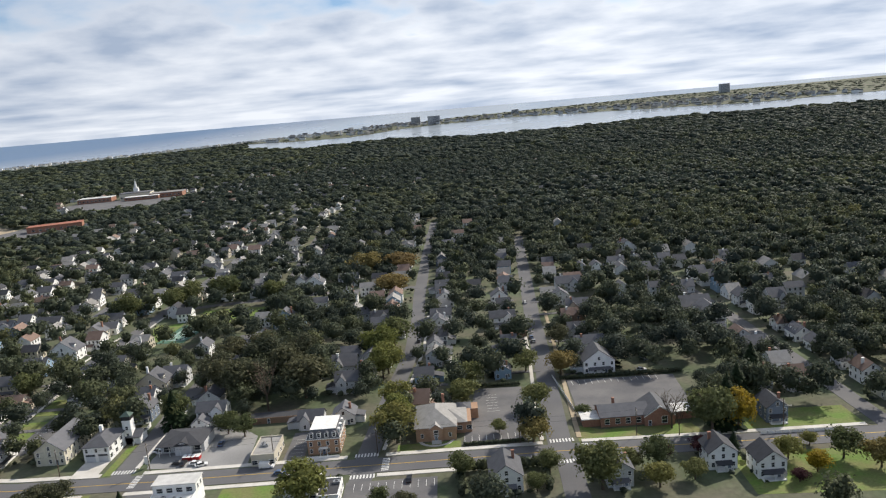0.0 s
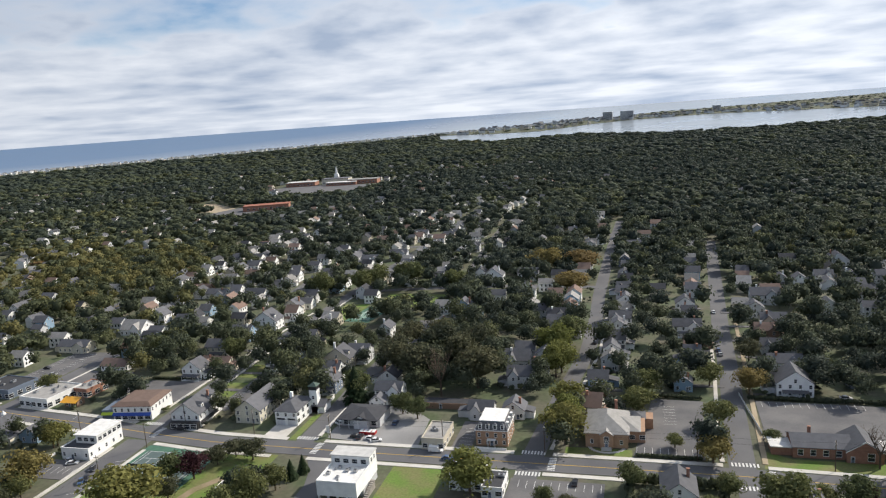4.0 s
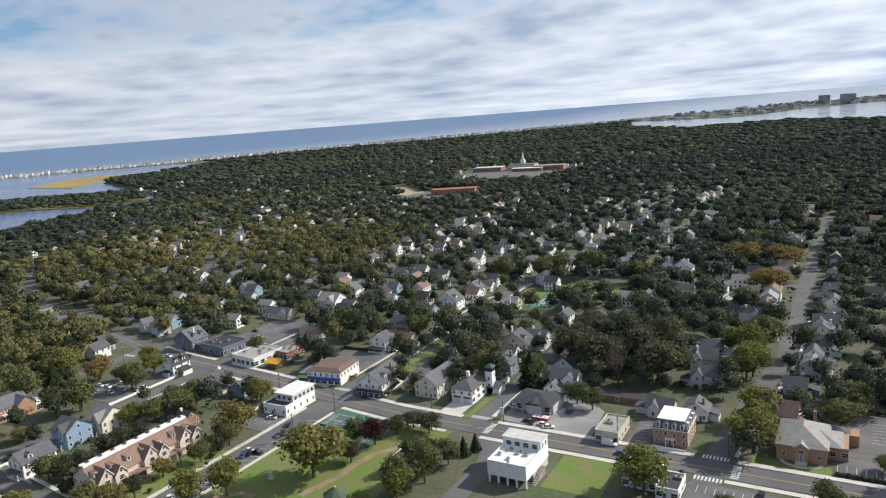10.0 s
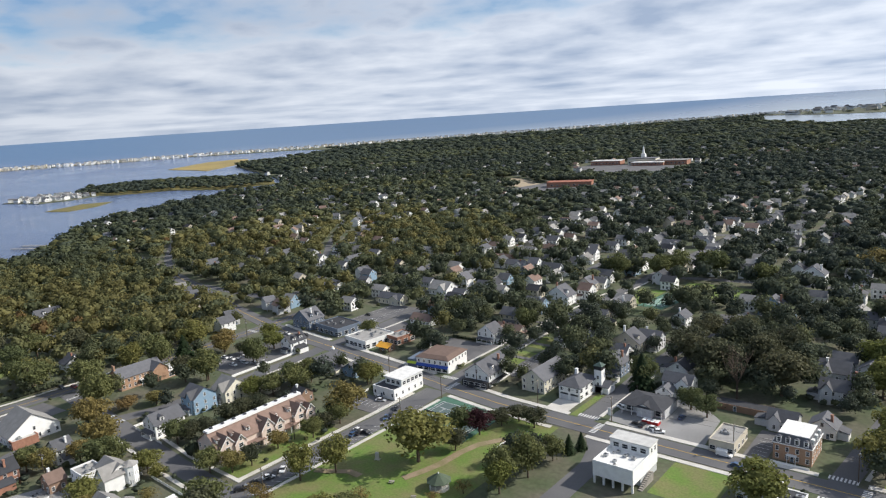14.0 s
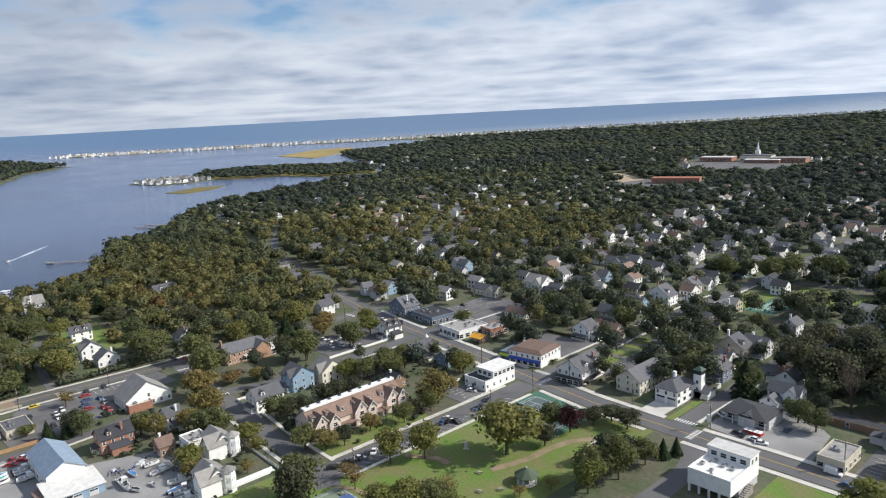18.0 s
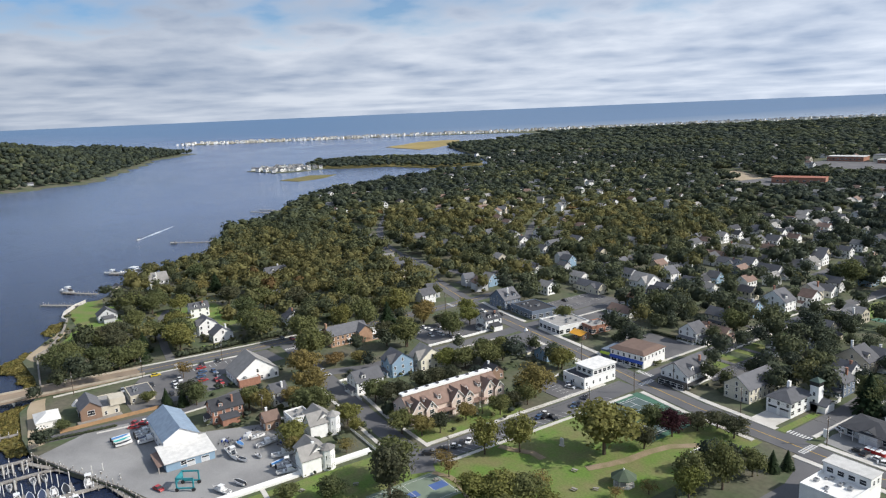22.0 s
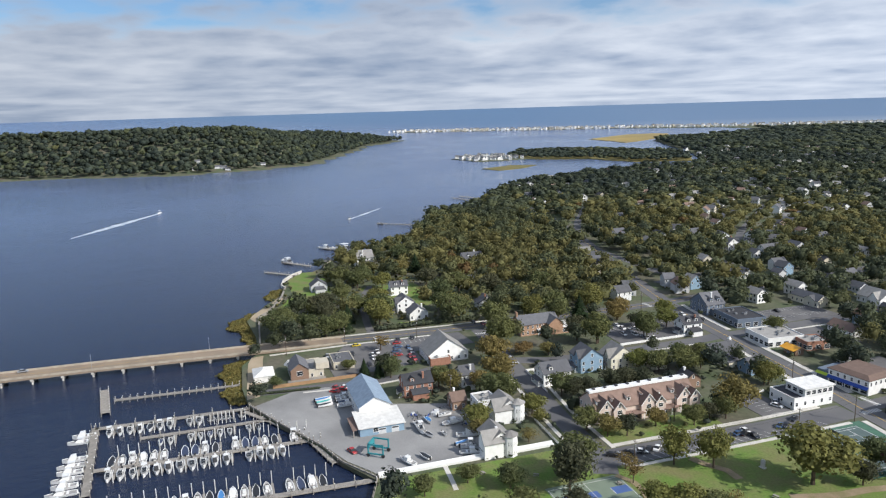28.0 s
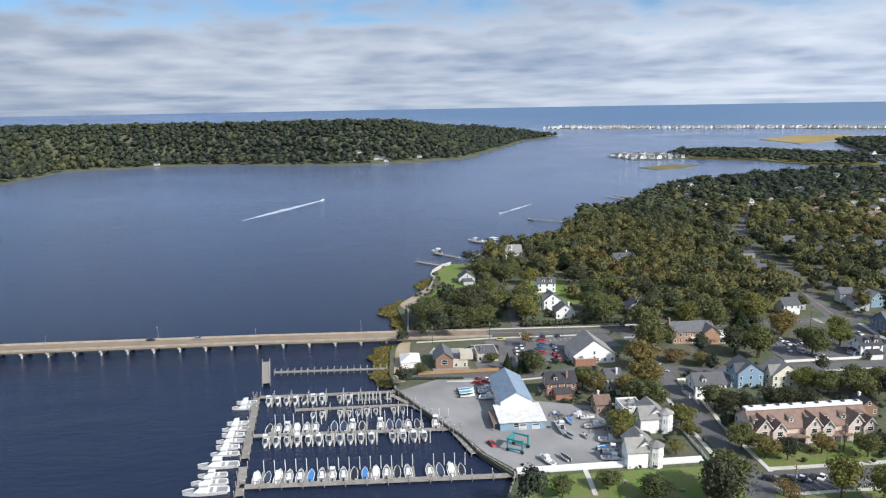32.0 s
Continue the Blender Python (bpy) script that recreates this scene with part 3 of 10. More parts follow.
BRIGHT = {k: mat(n, c, rough=0.5, vary=0.08, bump=0) for k, n, c in (
    ("teal", "teal_paint", (0.04, 0.27, 0.31)), ("orange", "orange_canvas", (0.75, 0.36, 0.03)), ("royal", "royal_blue", (0.03, 0.08, 0.36)), ("red", "red_paint", (0.45, 0.03, 0.03)),
    ("yellowgreen", "yellow_green", (0.50, 0.62, 0.05)), ("black", "black_paint", (0.03, 0.03, 0.032)), ("lilac", "lilac", (0.36, 0.27, 0.45)))}


def glass(name, c, rough=0.08):
    m = bpy.data.materials.new(name)
    m.use_nodes = True
    b = m.node_tree.nodes["Principled BSDF"]
    b.inputs["Base Color"].default_value, b.inputs["Roughness"].default_value = (*c, 1), rough
    b.inputs["Specular IOR Level"].default_value = 0.7
    return m


PANE = glass("window_glass", (0.03, 0.035, 0.042))


class Geo:
    """Gathers boxes, prisms and plates of one part, each with its material's number."""

    def __init__(self):
        self.v, self.f, self.m = [], [], []

    def add(self, verts, faces, mi=0):
        n = len(self.v)
        self.v += [tuple(p) for p in verts]
        self.f += [tuple(i + n for i in f) for f in faces]
        self.m += [mi] * len(faces)
        return self

    def box(self, x0, y0, z0, x1, y1, z1, mi=0):
        return self.add([(x0, y0, z0), (x1, y0, z0), (x1, y1, z0), (x0, y1, z0), (x0, y0, z1), (x1, y0, z1), (x1, y1, z1), (x0, y1, z1)],
                        [(0, 3, 2, 1), (4, 5, 6, 7), (0, 1, 5, 4), (1, 2, 6, 5), (2, 3, 7, 6), (3, 0, 4, 7)], mi)

    def plate(self, quad, t, mi=0):
        """A sloping plate: four corners of its top, thickness t downwards."""
        low = [(x, y, z - t) for x, y, z in quad]
        return self.add(list(quad) + low, [(0, 1, 2, 3), (7, 6, 5, 4), (0, 4, 5, 1), (1, 5, 6, 2), (2, 6, 7, 3), (3, 7, 4, 0)], mi)

    def tube(self, x, y, z0, z1, r0, r1, n=8, mi=0):
        vs, fs = [], []
        for k in range(n):
            a = 2 * math.pi * k / n
            vs += [(x + r0 * math.cos(a), y + r0 * math.sin(a), z0), (x + r1 * math.cos(a), y + r1 * math.sin(a), z1)]
        for k in range(n):
            a, b = 2 * k, 2 * ((k + 1) % n)
            fs.append((a, b, b + 1, a + 1))
        fs.append(tuple(2 * k + 1 for k in range(n)))
        return self.add(vs, fs, mi)

    def mesh(self, name, mats, smooth=False):
        me = mesh_from(name, self.v, self.f, mats, smooth)
        me.polygons.foreach_set("material_index", self.m)
        return me


def part(name, me, parent, label="", m=None):
    ob = new(name, me)
    ob.parent = parent
    if m is not None:
        ob.matrix_basis = m
    return tagged(ob, label) if label else ob


def thing(name, x, y, z=0.0, ang=0.0, label="", category="", group=""):
    e = new(name)
    e.empty_display_size = 0.5
    e.matrix_basis = pose(x, y, z, 0, 0, ang)
    return tagged(e, label, category, group)


def window_mesh(w, h, name="window"):
    g = Geo()
    f, t = 0.11, 0.07
    g.box(-w / 2 - f, -t, 0, -w / 2, 0.02, h).box(w / 2, -t, 0, w / 2 + f, 0.02, h)
    g.box(-w / 2 - f, -t, h, w / 2 + f, 0.02, h + f).box(-w / 2 - f, -t - 0.05, -f, w / 2 + f, 0.02, 0)
    g.box(-w / 2, -t * 0.6, h * 0.48, w / 2, 0.02, h * 0.53)
    g.add([(-w / 2, -0.015, 0), (w / 2, -0.015, 0), (w / 2, -0.015, h), (-w / 2, -0.015, h)], [(0, 1, 2, 3)], 1)
    return g.mesh(name, (TRIM, PANE))


WIN = window_mesh(0.95, 1.45)
WIDE = window_mesh(1.9, 1.5)
SHOPWIN = window_mesh(2.6, 2.0)


def door_mesh():
    g = Geo()
    g.box(-0.62, -0.08, 0, -0.5, 0.02, 2.2, 1).box(0.5, -0.08, 0, 0.62, 0.02, 2.2, 1).box(-0.62, -0.08, 2.1, 0.62, 0.02, 2.25, 1)
    g.box(-0.5, -0.04, 0.05, 0.5, 0.02, 2.1, 0)
    g.box(-0.3, -0.055, 1.2, 0.3, -0.03, 1.9, 2)
    return g.mesh("door", (SIDING["s"], TRIM, PANE))


DOOR = door_mesh()


def garage_mesh(w=2.6, h=2.3):
    g = Geo()
    g.box(-w / 2 - 0.12, -0.08, 0, -w / 2, 0.02, h + 0.12).box(w / 2, -0.08, 0, w / 2 + 0.12, 0.02, h + 0.12).box(-w / 2, -0.08, h, w / 2, 0.02, h + 0.12)
    for k in range(4):
        g.box(-w / 2, -0.04, k * h / 4 + 0.02, w / 2, 0.02, (k + 1) * h / 4 - 0.02, 1 if k < 3 else 2)
    return g.mesh("garage_door", (TRIM, SIDING["g"], PANE))


GARAGE = garage_mesh()
SIDE_ANGLE = {"s": 0, "e": 90, "n": 180, "w": 270}


def wall_spot(side, w, d, u, z):
    """A place on a wall of a w by d block: u runs along the wall from its middle."""
    if side == "s":
        return pose(u, -d / 2, z, 0, 0, 0)
    if side == "e":
        return pose(w / 2, u, z, 0, 0, 90)
    if side == "n":
        return pose(-u, d / 2, z, 0, 0, 180)
    return pose(-w / 2, -u, z, 0, 0, 270)


def windows(parent, w, d, levels, sides="sewn", me=None, gap=2.9, margin=1.3, skip=()):
    me = me or WIN
    for side in sides:
        length = w if side in "sn" else d
        n = max(1, int((length - 2 * margin + gap) / gap))
        for z in levels:
            for k in range(n):
                if (side, k, z) in skip:
                    continue
                u = 0 if n == 1 else (k / (n - 1) - 0.5) * (length - 2 * margin)
                part("window", me, parent, m=wall_spot(side, w, d, u, z))


def gable_geo(w, d, h, ridge, rise, over=0.45, t=0.2, wall_only=False):
    """Walls with gable ends, and the two slopes of the roof."""
    wg, rg = Geo(), Geo()
    x, y = w / 2, d / 2
    base = [(-x, -y, -0.3), (x, -y, -0.3), (x, y, -0.3), (-x, y, -0.3), (-x, -y, h), (x, -y, h), (x, y, h), (-x, y, h)]
    sides = [(0, 1, 5, 4), (1, 2, 6, 5), (2, 3, 7, 6), (3, 0, 4, 7)]
    if ridge == "y":
        wg.add(base + [(0, -y, h + rise), (0, y, h + rise)], sides + [(4, 5, 8), (6, 7, 9), (4, 8, 9, 7), (5, 6, 9, 8)])
        k = over * rise / x
        top = h + rise + t
        rg.plate([(-x - over, -y - over, h - k + t), (0, -y - over, top), (0, y + over, top), (-x - over, y + over, h - k + t)], t)
        rg.plate([(0, -y - over, top), (x + over, -y - over, h - k + t), (x + over, y + over, h - k + t), (0, y + over, top)], t)
    else:
        wg.add(base + [(-x, 0, h + rise), (x, 0, h + rise)], sides + [(5, 6, 9), (7, 4, 8), (4, 5, 9, 8), (6, 7, 8, 9)])
        k = over * rise / y
        top = h + rise + t
        rg.plate([(-x - over, -y - over, h - k + t), (x + over, -y - over, h - k + t), (x + over, 0, top), (-x - over, 0, top)], t)
        rg.plate([(-x - over, 0, top), (x + over, 0, top), (x + over, y + over, h - k + t), (-x - over, y + over, h - k + t)], t)
    return wg, rg


def hip_geo(w, d, h, rise, over=0.45, flat=0.0, t=0.18):
    """Four slopes to a ridge, or to a flat deck of the given share."""
    g = Geo()
    x, y = w / 2 + over, d / 2 + over
    if flat:
        rx, ry = x * flat, y * flat
    elif w >= d:
        rx, ry = max(0.05, x - y), 0.05
    else:
        rx, ry = 0.05, max(0.05, y - x)
    z0, z1 = h, h + rise
    g.add([(-x, -y, z0), (x, -y, z0), (x, y, z0), (-x, y, z0), (-rx, -ry, z1), (rx, -ry, z1), (rx, ry, z1), (-rx, ry, z1), (-x, -y, z0 - t), (x, -y, z0 - t), (x, y, z0 - t), (-x, y, z0 - t)],
          [(0, 1, 5, 4), (1, 2, 6, 5), (2, 3, 7, 6), (3, 0, 4, 7), (4, 5, 6, 7), (0, 8, 9, 1), (1, 9, 10, 2), (2, 10, 11, 3), (3, 11, 8, 0), (11, 10, 9, 8)])
    return g


def block_footprint(x, y, w, d, ang=0, keep=1.6):
    c, s = math.cos(radians(ang)), math.sin(radians(ang))
    BLOCKED.append(("poly", [(x + c * a - s * b, y + s * a + c * b) for a, b in ((-w / 2, -d / 2), (w / 2, -d / 2), (w / 2, d / 2), (-w / 2, d / 2))], keep))


def clear_of(xs, ys, extra=0.0):
    """Which of the places are free of streets, lots and houses."""
    ok = np.ones(len(xs), bool)
    for kind, data, keep in BLOCKED:
        keep = keep + extra
        px, py = np.array([p[0] for p in data]), np.array([p[1] for p in data])
        near = (xs > px.min() - keep) & (xs < px.max() + keep) & (ys > py.min() - keep) & (ys < py.max() + keep) & ok
        idx = np.nonzero(near)[0]
        if not len(idx):
            continue
        x, y = xs[idx], ys[idx]
        if kind == "poly":
            bad = inside_many(data, x, y) | (edge_distance(data, x, y) < keep)
        else:
            bad = np.zeros(len(x), bool)
            for (ax, ay), (bx, by) in zip(data, data[1:]):
                dx, dy = bx - ax, by - ay
                t = np.clip(((x - ax) * dx + (y - ay) * dy) / (dx * dx + dy * dy + 1e-9), 0, 1)
                bad |= np.hypot(x - ax - t * dx, y - ay - t * dy) < keep
        ok[idx[bad]] = False
    return ok


WALL_WORDS = {"w": "white", "g": "grey", "b": "light blue", "s": "slate blue", "t": "tan", "n": "brown", "c": "cream", "r": "red brick", "o": "orange brick", "p": "pale pink"}
ROOF_WORDS = {"G": "grey shingle", "D": "dark shingle", "B": "brown shingle", "L": "pale grey shingle", "W": "white", "U": "blue metal"}
HOUSES = []


def house(x, y, w, d, storeys=2, ridge="x", wl="w", rf="G", ang=0.0, plain=False, name="house", label=""):
    """A detached house: walls, roof, windows, door, and as its size allows a porch, a cross gable, a chimney, a lean-to."""
    rng = random.Random(int(x * 13 + y * 7))
    block_footprint(x, y, w, d, ang)
    HOUSES.append((x, y, max(w, d) / 2))
    floors = int(storeys)
    h = 2.85 * floors + (1.3 if storeys != floors else 0.3)
    rise = 0.36 * (d if ridge == "x" else w)
    words = {1: "one-storey", 1.5: "low one-and-a-half-storey", 2: "two-storey", 2.5: "tall two-and-a-half-storey"}.get(storeys, "two-storey")
    e = thing(name, x, y, 0, ang, label or "%s %s house with a %s roof" % (WALL_WORDS[wl], words, ROOF_WORDS[rf]), "house", "houses of the town")
    wg, rg = gable_geo(w, d, h, ridge, rise)
    part("wall", wg.mesh("wall", (SIDING[wl],)), e)
    part("roof", rg.mesh("roof", (SHINGLE[rf],)), e)
    levels = [1.0 + 2.85 * k for k in range(max(1, floors))]
    if plain:
        windows(e, w, d, levels[-1:], "se" if x < 20 else "sw", gap=3.4)
    else:
        windows(e, w, d, levels, "sew" if abs(x) < 60 else ("se" if x < 0 else "sw"), gap=3.0)
    if ridge == "y" and rise > 2.4:
        part("window", WIN, e, m=wall_spot("s", w, d, 0, h + 0.25))
    elif rise > 2.4:
        part("window", WIN, e, m=wall_spot("e", w, d, 0, h + 0.25))
    part("door", DOOR, e, m=wall_spot("s", w, d, w * 0.22, 0.1))
    if plain:
        return e
    if rng.random() < 0.7:
        g = Geo()
        cx, cy = rng.choice((-0.25, 0.28)) * w, rng.choice((-0.1, 0.2)) * d
        g.box(cx - 0.45, cy - 0.35, h - 1, cx + 0.45, cy + 0.35, h + rise + 0.9).box(cx - 0.55, cy - 0.45, h + rise + 0.75, cx + 0.55, cy + 0.45, h + rise + 0.95)
        part("chimney", g.mesh("chimney", (BRICK if rng.random() < 0.6 else SIDING["w"],)), e)
    if storeys >= 2 and rng.random() < 0.75:
        pw = w * rng.uniform(0.55, 0.95)
        g = Geo()
        g.plate([(-pw / 2, -d / 2 - 2.1, 2.5), (pw / 2, -d / 2 - 2.1, 2.5), (pw / 2, -d / 2, 3.15), (-pw / 2, -d / 2, 3.15)], 0.14, 0)
        g.box(-pw / 2, -d / 2 - 2.0, -0.2, pw / 2, -d / 2, 0.35, 1)
        n = max(2, int(pw / 2.6))
        for k in range(n + 1):
            px = -pw / 2 + 0.12 + (pw - 0.24) * k / n
            g.box(px - 0.09, -d / 2 - 1.95, 0.35, px + 0.09, -d / 2 - 1.77, 2.45, 1)
        part("porch", g.mesh("porch", (SHINGLE[rf], TRIM)), e)
    if ridge == "x" and w > 9 and rng.random() < 0.65:
        gw = w * 0.38
        gx = rng.choice((-1, 1)) * w * 0.22
        gr = rise * 0.8
        g = Geo()
        gd = d * 0.42
        y0 = -d / 2 - 0.8
        g.add([(gx - gw / 2, y0, -0.2), (gx + gw / 2, y0, -0.2), (gx + gw / 2, y0, h), (gx - gw / 2, y0, h), (gx, y0, h + gr), (gx - gw / 2, -d / 2 + 0.1, -0.2), (gx + gw / 2, -d / 2 + 0.1, -0.2),
               (gx + gw / 2, -d / 2 + 0.1, h), (gx - gw / 2, -d / 2 + 0.1, h)], [(0, 1, 2, 3), (3, 2, 4), (1, 6, 7, 2), (5, 0, 3, 8)], 0)
        o = 0.35
        g.plate([(gx - gw / 2 - o, y0 - o, h - o * 0.7 + 0.18), (gx, y0 - o, h + gr + 0.18), (gx, y0 + gd + 0.8, h + gr + 0.18), (gx - gw / 2 - o, y0 + 0.9, h - o * 0.7 + 0.18)], 0.18, 1)
        g.plate([(gx, y0 - o, h + gr + 0.18), (gx + gw / 2 + o, y0 - o, h - o * 0.7 + 0.18), (gx + gw / 2 + o, y0 + 0.9, h - o * 0.7 + 0.18), (gx, y0 + gd + 0.8, h + gr + 0.18)], 0.18, 1)
        cg = part("cross_gable", g.mesh("cross_gable", (SIDING[wl], SHINGLE[rf])), e)
        part("window", WIN, e, m=pose(gx, y0, 3.9 if floors > 1 else 1.0))
    elif ridge == "y" and d > 9 and rng.random() < 0.6:
        for k in range(rng.choice((1, 2))):
            yy = -d * 0.2 + k * d * 0.42
            g = Geo()
            sx = 1 if x < 30 else -1
            zx = h + rise * 0.35
            xa, xb = sx * w * 0.40, sx * w * 0.12
            g.box(min(xa, xb), yy - 0.9, h - 0.2, max(xa, xb), yy + 0.9, zx + 1.0, 0)
            g.plate([(min(xa, xb) - 0.2, yy - 1.2, zx + 1.0), (max(xa, xb) + 0.2, yy - 1.2, zx + 1.0), (max(xa, xb) + 0.2, yy, zx + 1.9), (min(xa, xb) - 0.2, yy, zx + 1.9)], 0.14, 1)
            g.plate([(min(xa, xb) - 0.2, yy, zx + 1.9), (max(xa, xb) + 0.2, yy, zx + 1.9), (max(xa, xb) + 0.2, yy + 1.2, zx + 1.0), (min(xa, xb) - 0.2, yy + 1.2, zx + 1.0)], 0.14, 1)
            dm = part("dormer", g.mesh("dormer", (SIDING[wl], SHINGLE[rf])), e)
            part("window", WIN, dm, m=pose(xa, yy, h + rise * 0.12 + 0.2, 0, 0, 90 * sx))
    if rng.random() < 0.45:
        wing = Geo()
        ww, wd, wh = rng.uniform(3.5, 5), d * 0.55, 2.7
        sx = rng.choice((-1, 1))
        x0, x1 = sorted((sx * w / 2, sx * (w / 2 + ww)))
        wing.box(x0, -wd / 2, -0.2, x1, wd / 2, wh, 0)
        hi, lo = wh + 1.3, wh + 0.1
        a, b = (hi, lo) if sx > 0 else (lo, hi)
        wing.plate([(x0 - 0.3 * (sx < 0), -wd / 2 - 0.35, a), (x1 + 0.3 * (sx > 0), -wd / 2 - 0.35, b), (x1 + 0.3 * (sx > 0), wd / 2 + 0.35, b), (x0 - 0.3 * (sx < 0), wd / 2 + 0.35, a)], 0.18, 1)
        part("side_wing", wing.mesh("side_wing", (SIDING[wl], SHINGLE[rf])), e)
    return e


def flat_block(name, x, y, w, d, h, wl, label, category="building", roof="L", parapet=0.6, ang=0.0, units=3, levels=(1.2,), sides="se", me=None, gap=3.2):
    """A flat-roofed building with a parapet, roof units and windows."""
    block_footprint(x, y, w, d, ang)
    HOUSES.append((x, y, max(w, d) / 2))
    e = thing(name, x, y, 0, ang, label, category)
    g = Geo().box(-w / 2, -d / 2, -0.3, w / 2, d / 2, h)
    part("wall", g.mesh("wall", (SIDING[wl],)), e)
    part("roof", Geo().box(-w / 2 + 0.3, -d / 2 + 0.3, h + 0.004, w / 2 - 0.3, d / 2 - 0.3, h + 0.06).mesh("roof", (SHINGLE[roof],)), e)
    if parapet:
        g = Geo()
        for a in ((-w / 2 - 0.05, -d / 2 - 0.05, w / 2 + 0.05, -d / 2 + 0.3), (-w / 2 - 0.05, d / 2 - 0.3, w / 2 + 0.05, d / 2 + 0.05), (-w / 2 - 0.05, -d / 2 + 0.3, -w / 2 + 0.3, d / 2 - 0.3), (w / 2 - 0.3, -d / 2 + 0.3, w / 2 + 0.05, d / 2 - 0.3)):
            g.box(a[0], a[1], h + 0.002, a[2], a[3], h + parapet)
        part("parapet", g.mesh("parapet", (SIDING[wl],)), e)
    rng = random.Random(int(x * 3 + y))
    for k in range(units):
        ux, uy, s = rng.uniform(-0.3, 0.3) * w, rng.uniform(-0.3, 0.3) * d, rng.uniform(0.5, 1.1)
        g = Geo().box(ux - s, uy - s * 0.7, h + 0.06, ux + s, uy + s * 0.7, h + 0.9)
        g.tube(ux, uy, h + 0.9, h + 1.02, s * 0.5, s * 0.45, 10, 1)
        part("roof_unit", g.mesh("roof_unit", (GREYMETAL, DARK)), e)
    if levels:
        windows(e, w, d, levels, sides, me, gap)
    part("door", DOOR, e, m=wall_spot("s", w, d, -w * 0.1, 0.05))
    return e

# ---- lots, lawns, courts ----
lot([(-120, 241), (-121, 249), (-117, 268), (-98, 276), (-84, 262), (-82, 239), (-92, 238)], m=GRAVEL, label="pale worn forecourt of a filling station")
lot(rect(-69, 238, -61.5, 262), label="small asphalt lot beside a tan building")
lot([(-3, 241), (4, 292), (24, 291), (20.5, 241)], label="dark asphalt church lot with painted bays")
lot([(43, 262), (44, 294), (90, 292), (88, 262)], label="grey asphalt lot behind a brick hall")
lot(rect(-320, 284, -297.5, 330), label="asphalt lot behind the shops")
lot(rect(-286, 280, -258, 302), label="asphalt yard behind the brick shop")
lot(rect(-240, 268, -209, 292), label="asphalt lot behind the corner shop")
lot([(-353, 60), (-351, 122), (-331, 124), (-330, 92), (-314, 92), (-308, 48), (-330, 47)], label="asphalt lot beside the river road")
lot(rect(-228, 196, -205, 210), label="small asphalt lot beside a white building")
lot(rect(-330, 192, -298, 240), label="asphalt lot with parked cars behind a white wall")
lot(rect(-43, 196, -12, 220), label="asphalt lot with disabled parking bays")
lot(rect(-185, 262, -172, 300), label="asphalt lot with white bays")
lot([(-289, 10), (-301, 30), (-297, 60), (-271, 66), (-262, 90), (-241, 93), (-228, 94), (-214.5, 88), (-215.5, 48), (-229, 39), (-244, 33), (-269, 20)], GRAVEL, "boat_yard", "grey gravel boat yard beside the marina", 0.09)
lot([(-630, 900), (-610, 1000), (-530, 1010), (-500, 945), (-545, 905)], LOT, label="pale lot round a red-roofed school", top=0.06)
lot([(-760, 1050), (-700, 1065), (-610, 985), (-590, 960), (-610, 935), (-690, 985)], SAND, "school_ground", "bare sandy ground beside the red school", 0.05)
lot([(-700, 1230), (-690, 1330), (-470, 1290), (-520, 1160), (-600, 1180)], LOT, label="school lot and drive", top=0.06)


def lawn(poly, label="mown green lawn", top=0.03, m=None, keep=-50.0):
    BLOCKED.append(("poly", poly, 0.5)) if keep > -1 else None
    return tagged(slab("lawn", poly, min(top, 0.03) + layer("lawn", 0.001), -0.2, m or GRASS), label, "lawn", kind="structure")


lawn([(-192, 124), (-192, 200), (-158, 202), (-158, 225), (-133, 225), (-133, 105), (-165, 60), (-196, 46), (-212, 48), (-211, 112), (-202, 116), (-192, 117)], "green park lawn with worn paths", 0.03, None, 0)
lawn(rect(-27, 238, -3.5, 245), "mown lawn before the brick hall", keep=0)
lawn([(39, 237), (40, 250), (49, 245), (82, 245), (84, 237)], "mown lawn before the long brick building", keep=0)
lawn(rect(-86, 199, -66, 223), "mown lawn beside a white building", keep=0)
lawn(rect(-135.5, 238, -132.5, 262), "narrow lawn beside the fire house", keep=0)
lawn([(-169, 427), (-126, 430), (-128, 462), (-172, 464)], "green playing field", keep=0)
lawn(rect(-193, 400, -176, 436), "sports court lawn", keep=0)
lawn([(-500, 47), (-440, 48), (-440, 70), (-500, 72)], "riverside garden lawn", keep=0)
lawn([(-470, 90), (-410, 95), (-410, 130), (-470, 130)], "garden lawn", keep=0)
lawn([(-426, 26), (-446, 37), (-472, 46), (-503, 50), (-519, 64), (-506, 74), (-502, 73), (-500, 46), (-440, 46), (-432, 52), (-420, 40)], "riverside lawn behind the sea wall")
lawn([(90, 236), (140, 234), (140, 250), (92, 252)], "front lawns of houses", keep=0)
lawn([(85, 195), (150, 190), (150, 218), (86, 220)], "bright garden lawn", keep=-99)
lawn([(155, 160), (230, 160), (230, 218), (158, 218)], "wide bright lawn", keep=-99)
lawn([(-600, 850), (-500, 830), (-490, 930), (-560, 935)], "school field", 0.06, keep=0)
lawn([(-640, 1140), (-500, 1110), (-510, 1155), (-600, 1175)], "school field", 0.06, keep=0)
for y0 in (250, 275, 300, 330, 360):
    lawn([(-196, y0), (-185, y0), (-185, y0 + 18), (-196, y0 + 18)], "front lawn of a house", keep=-99)

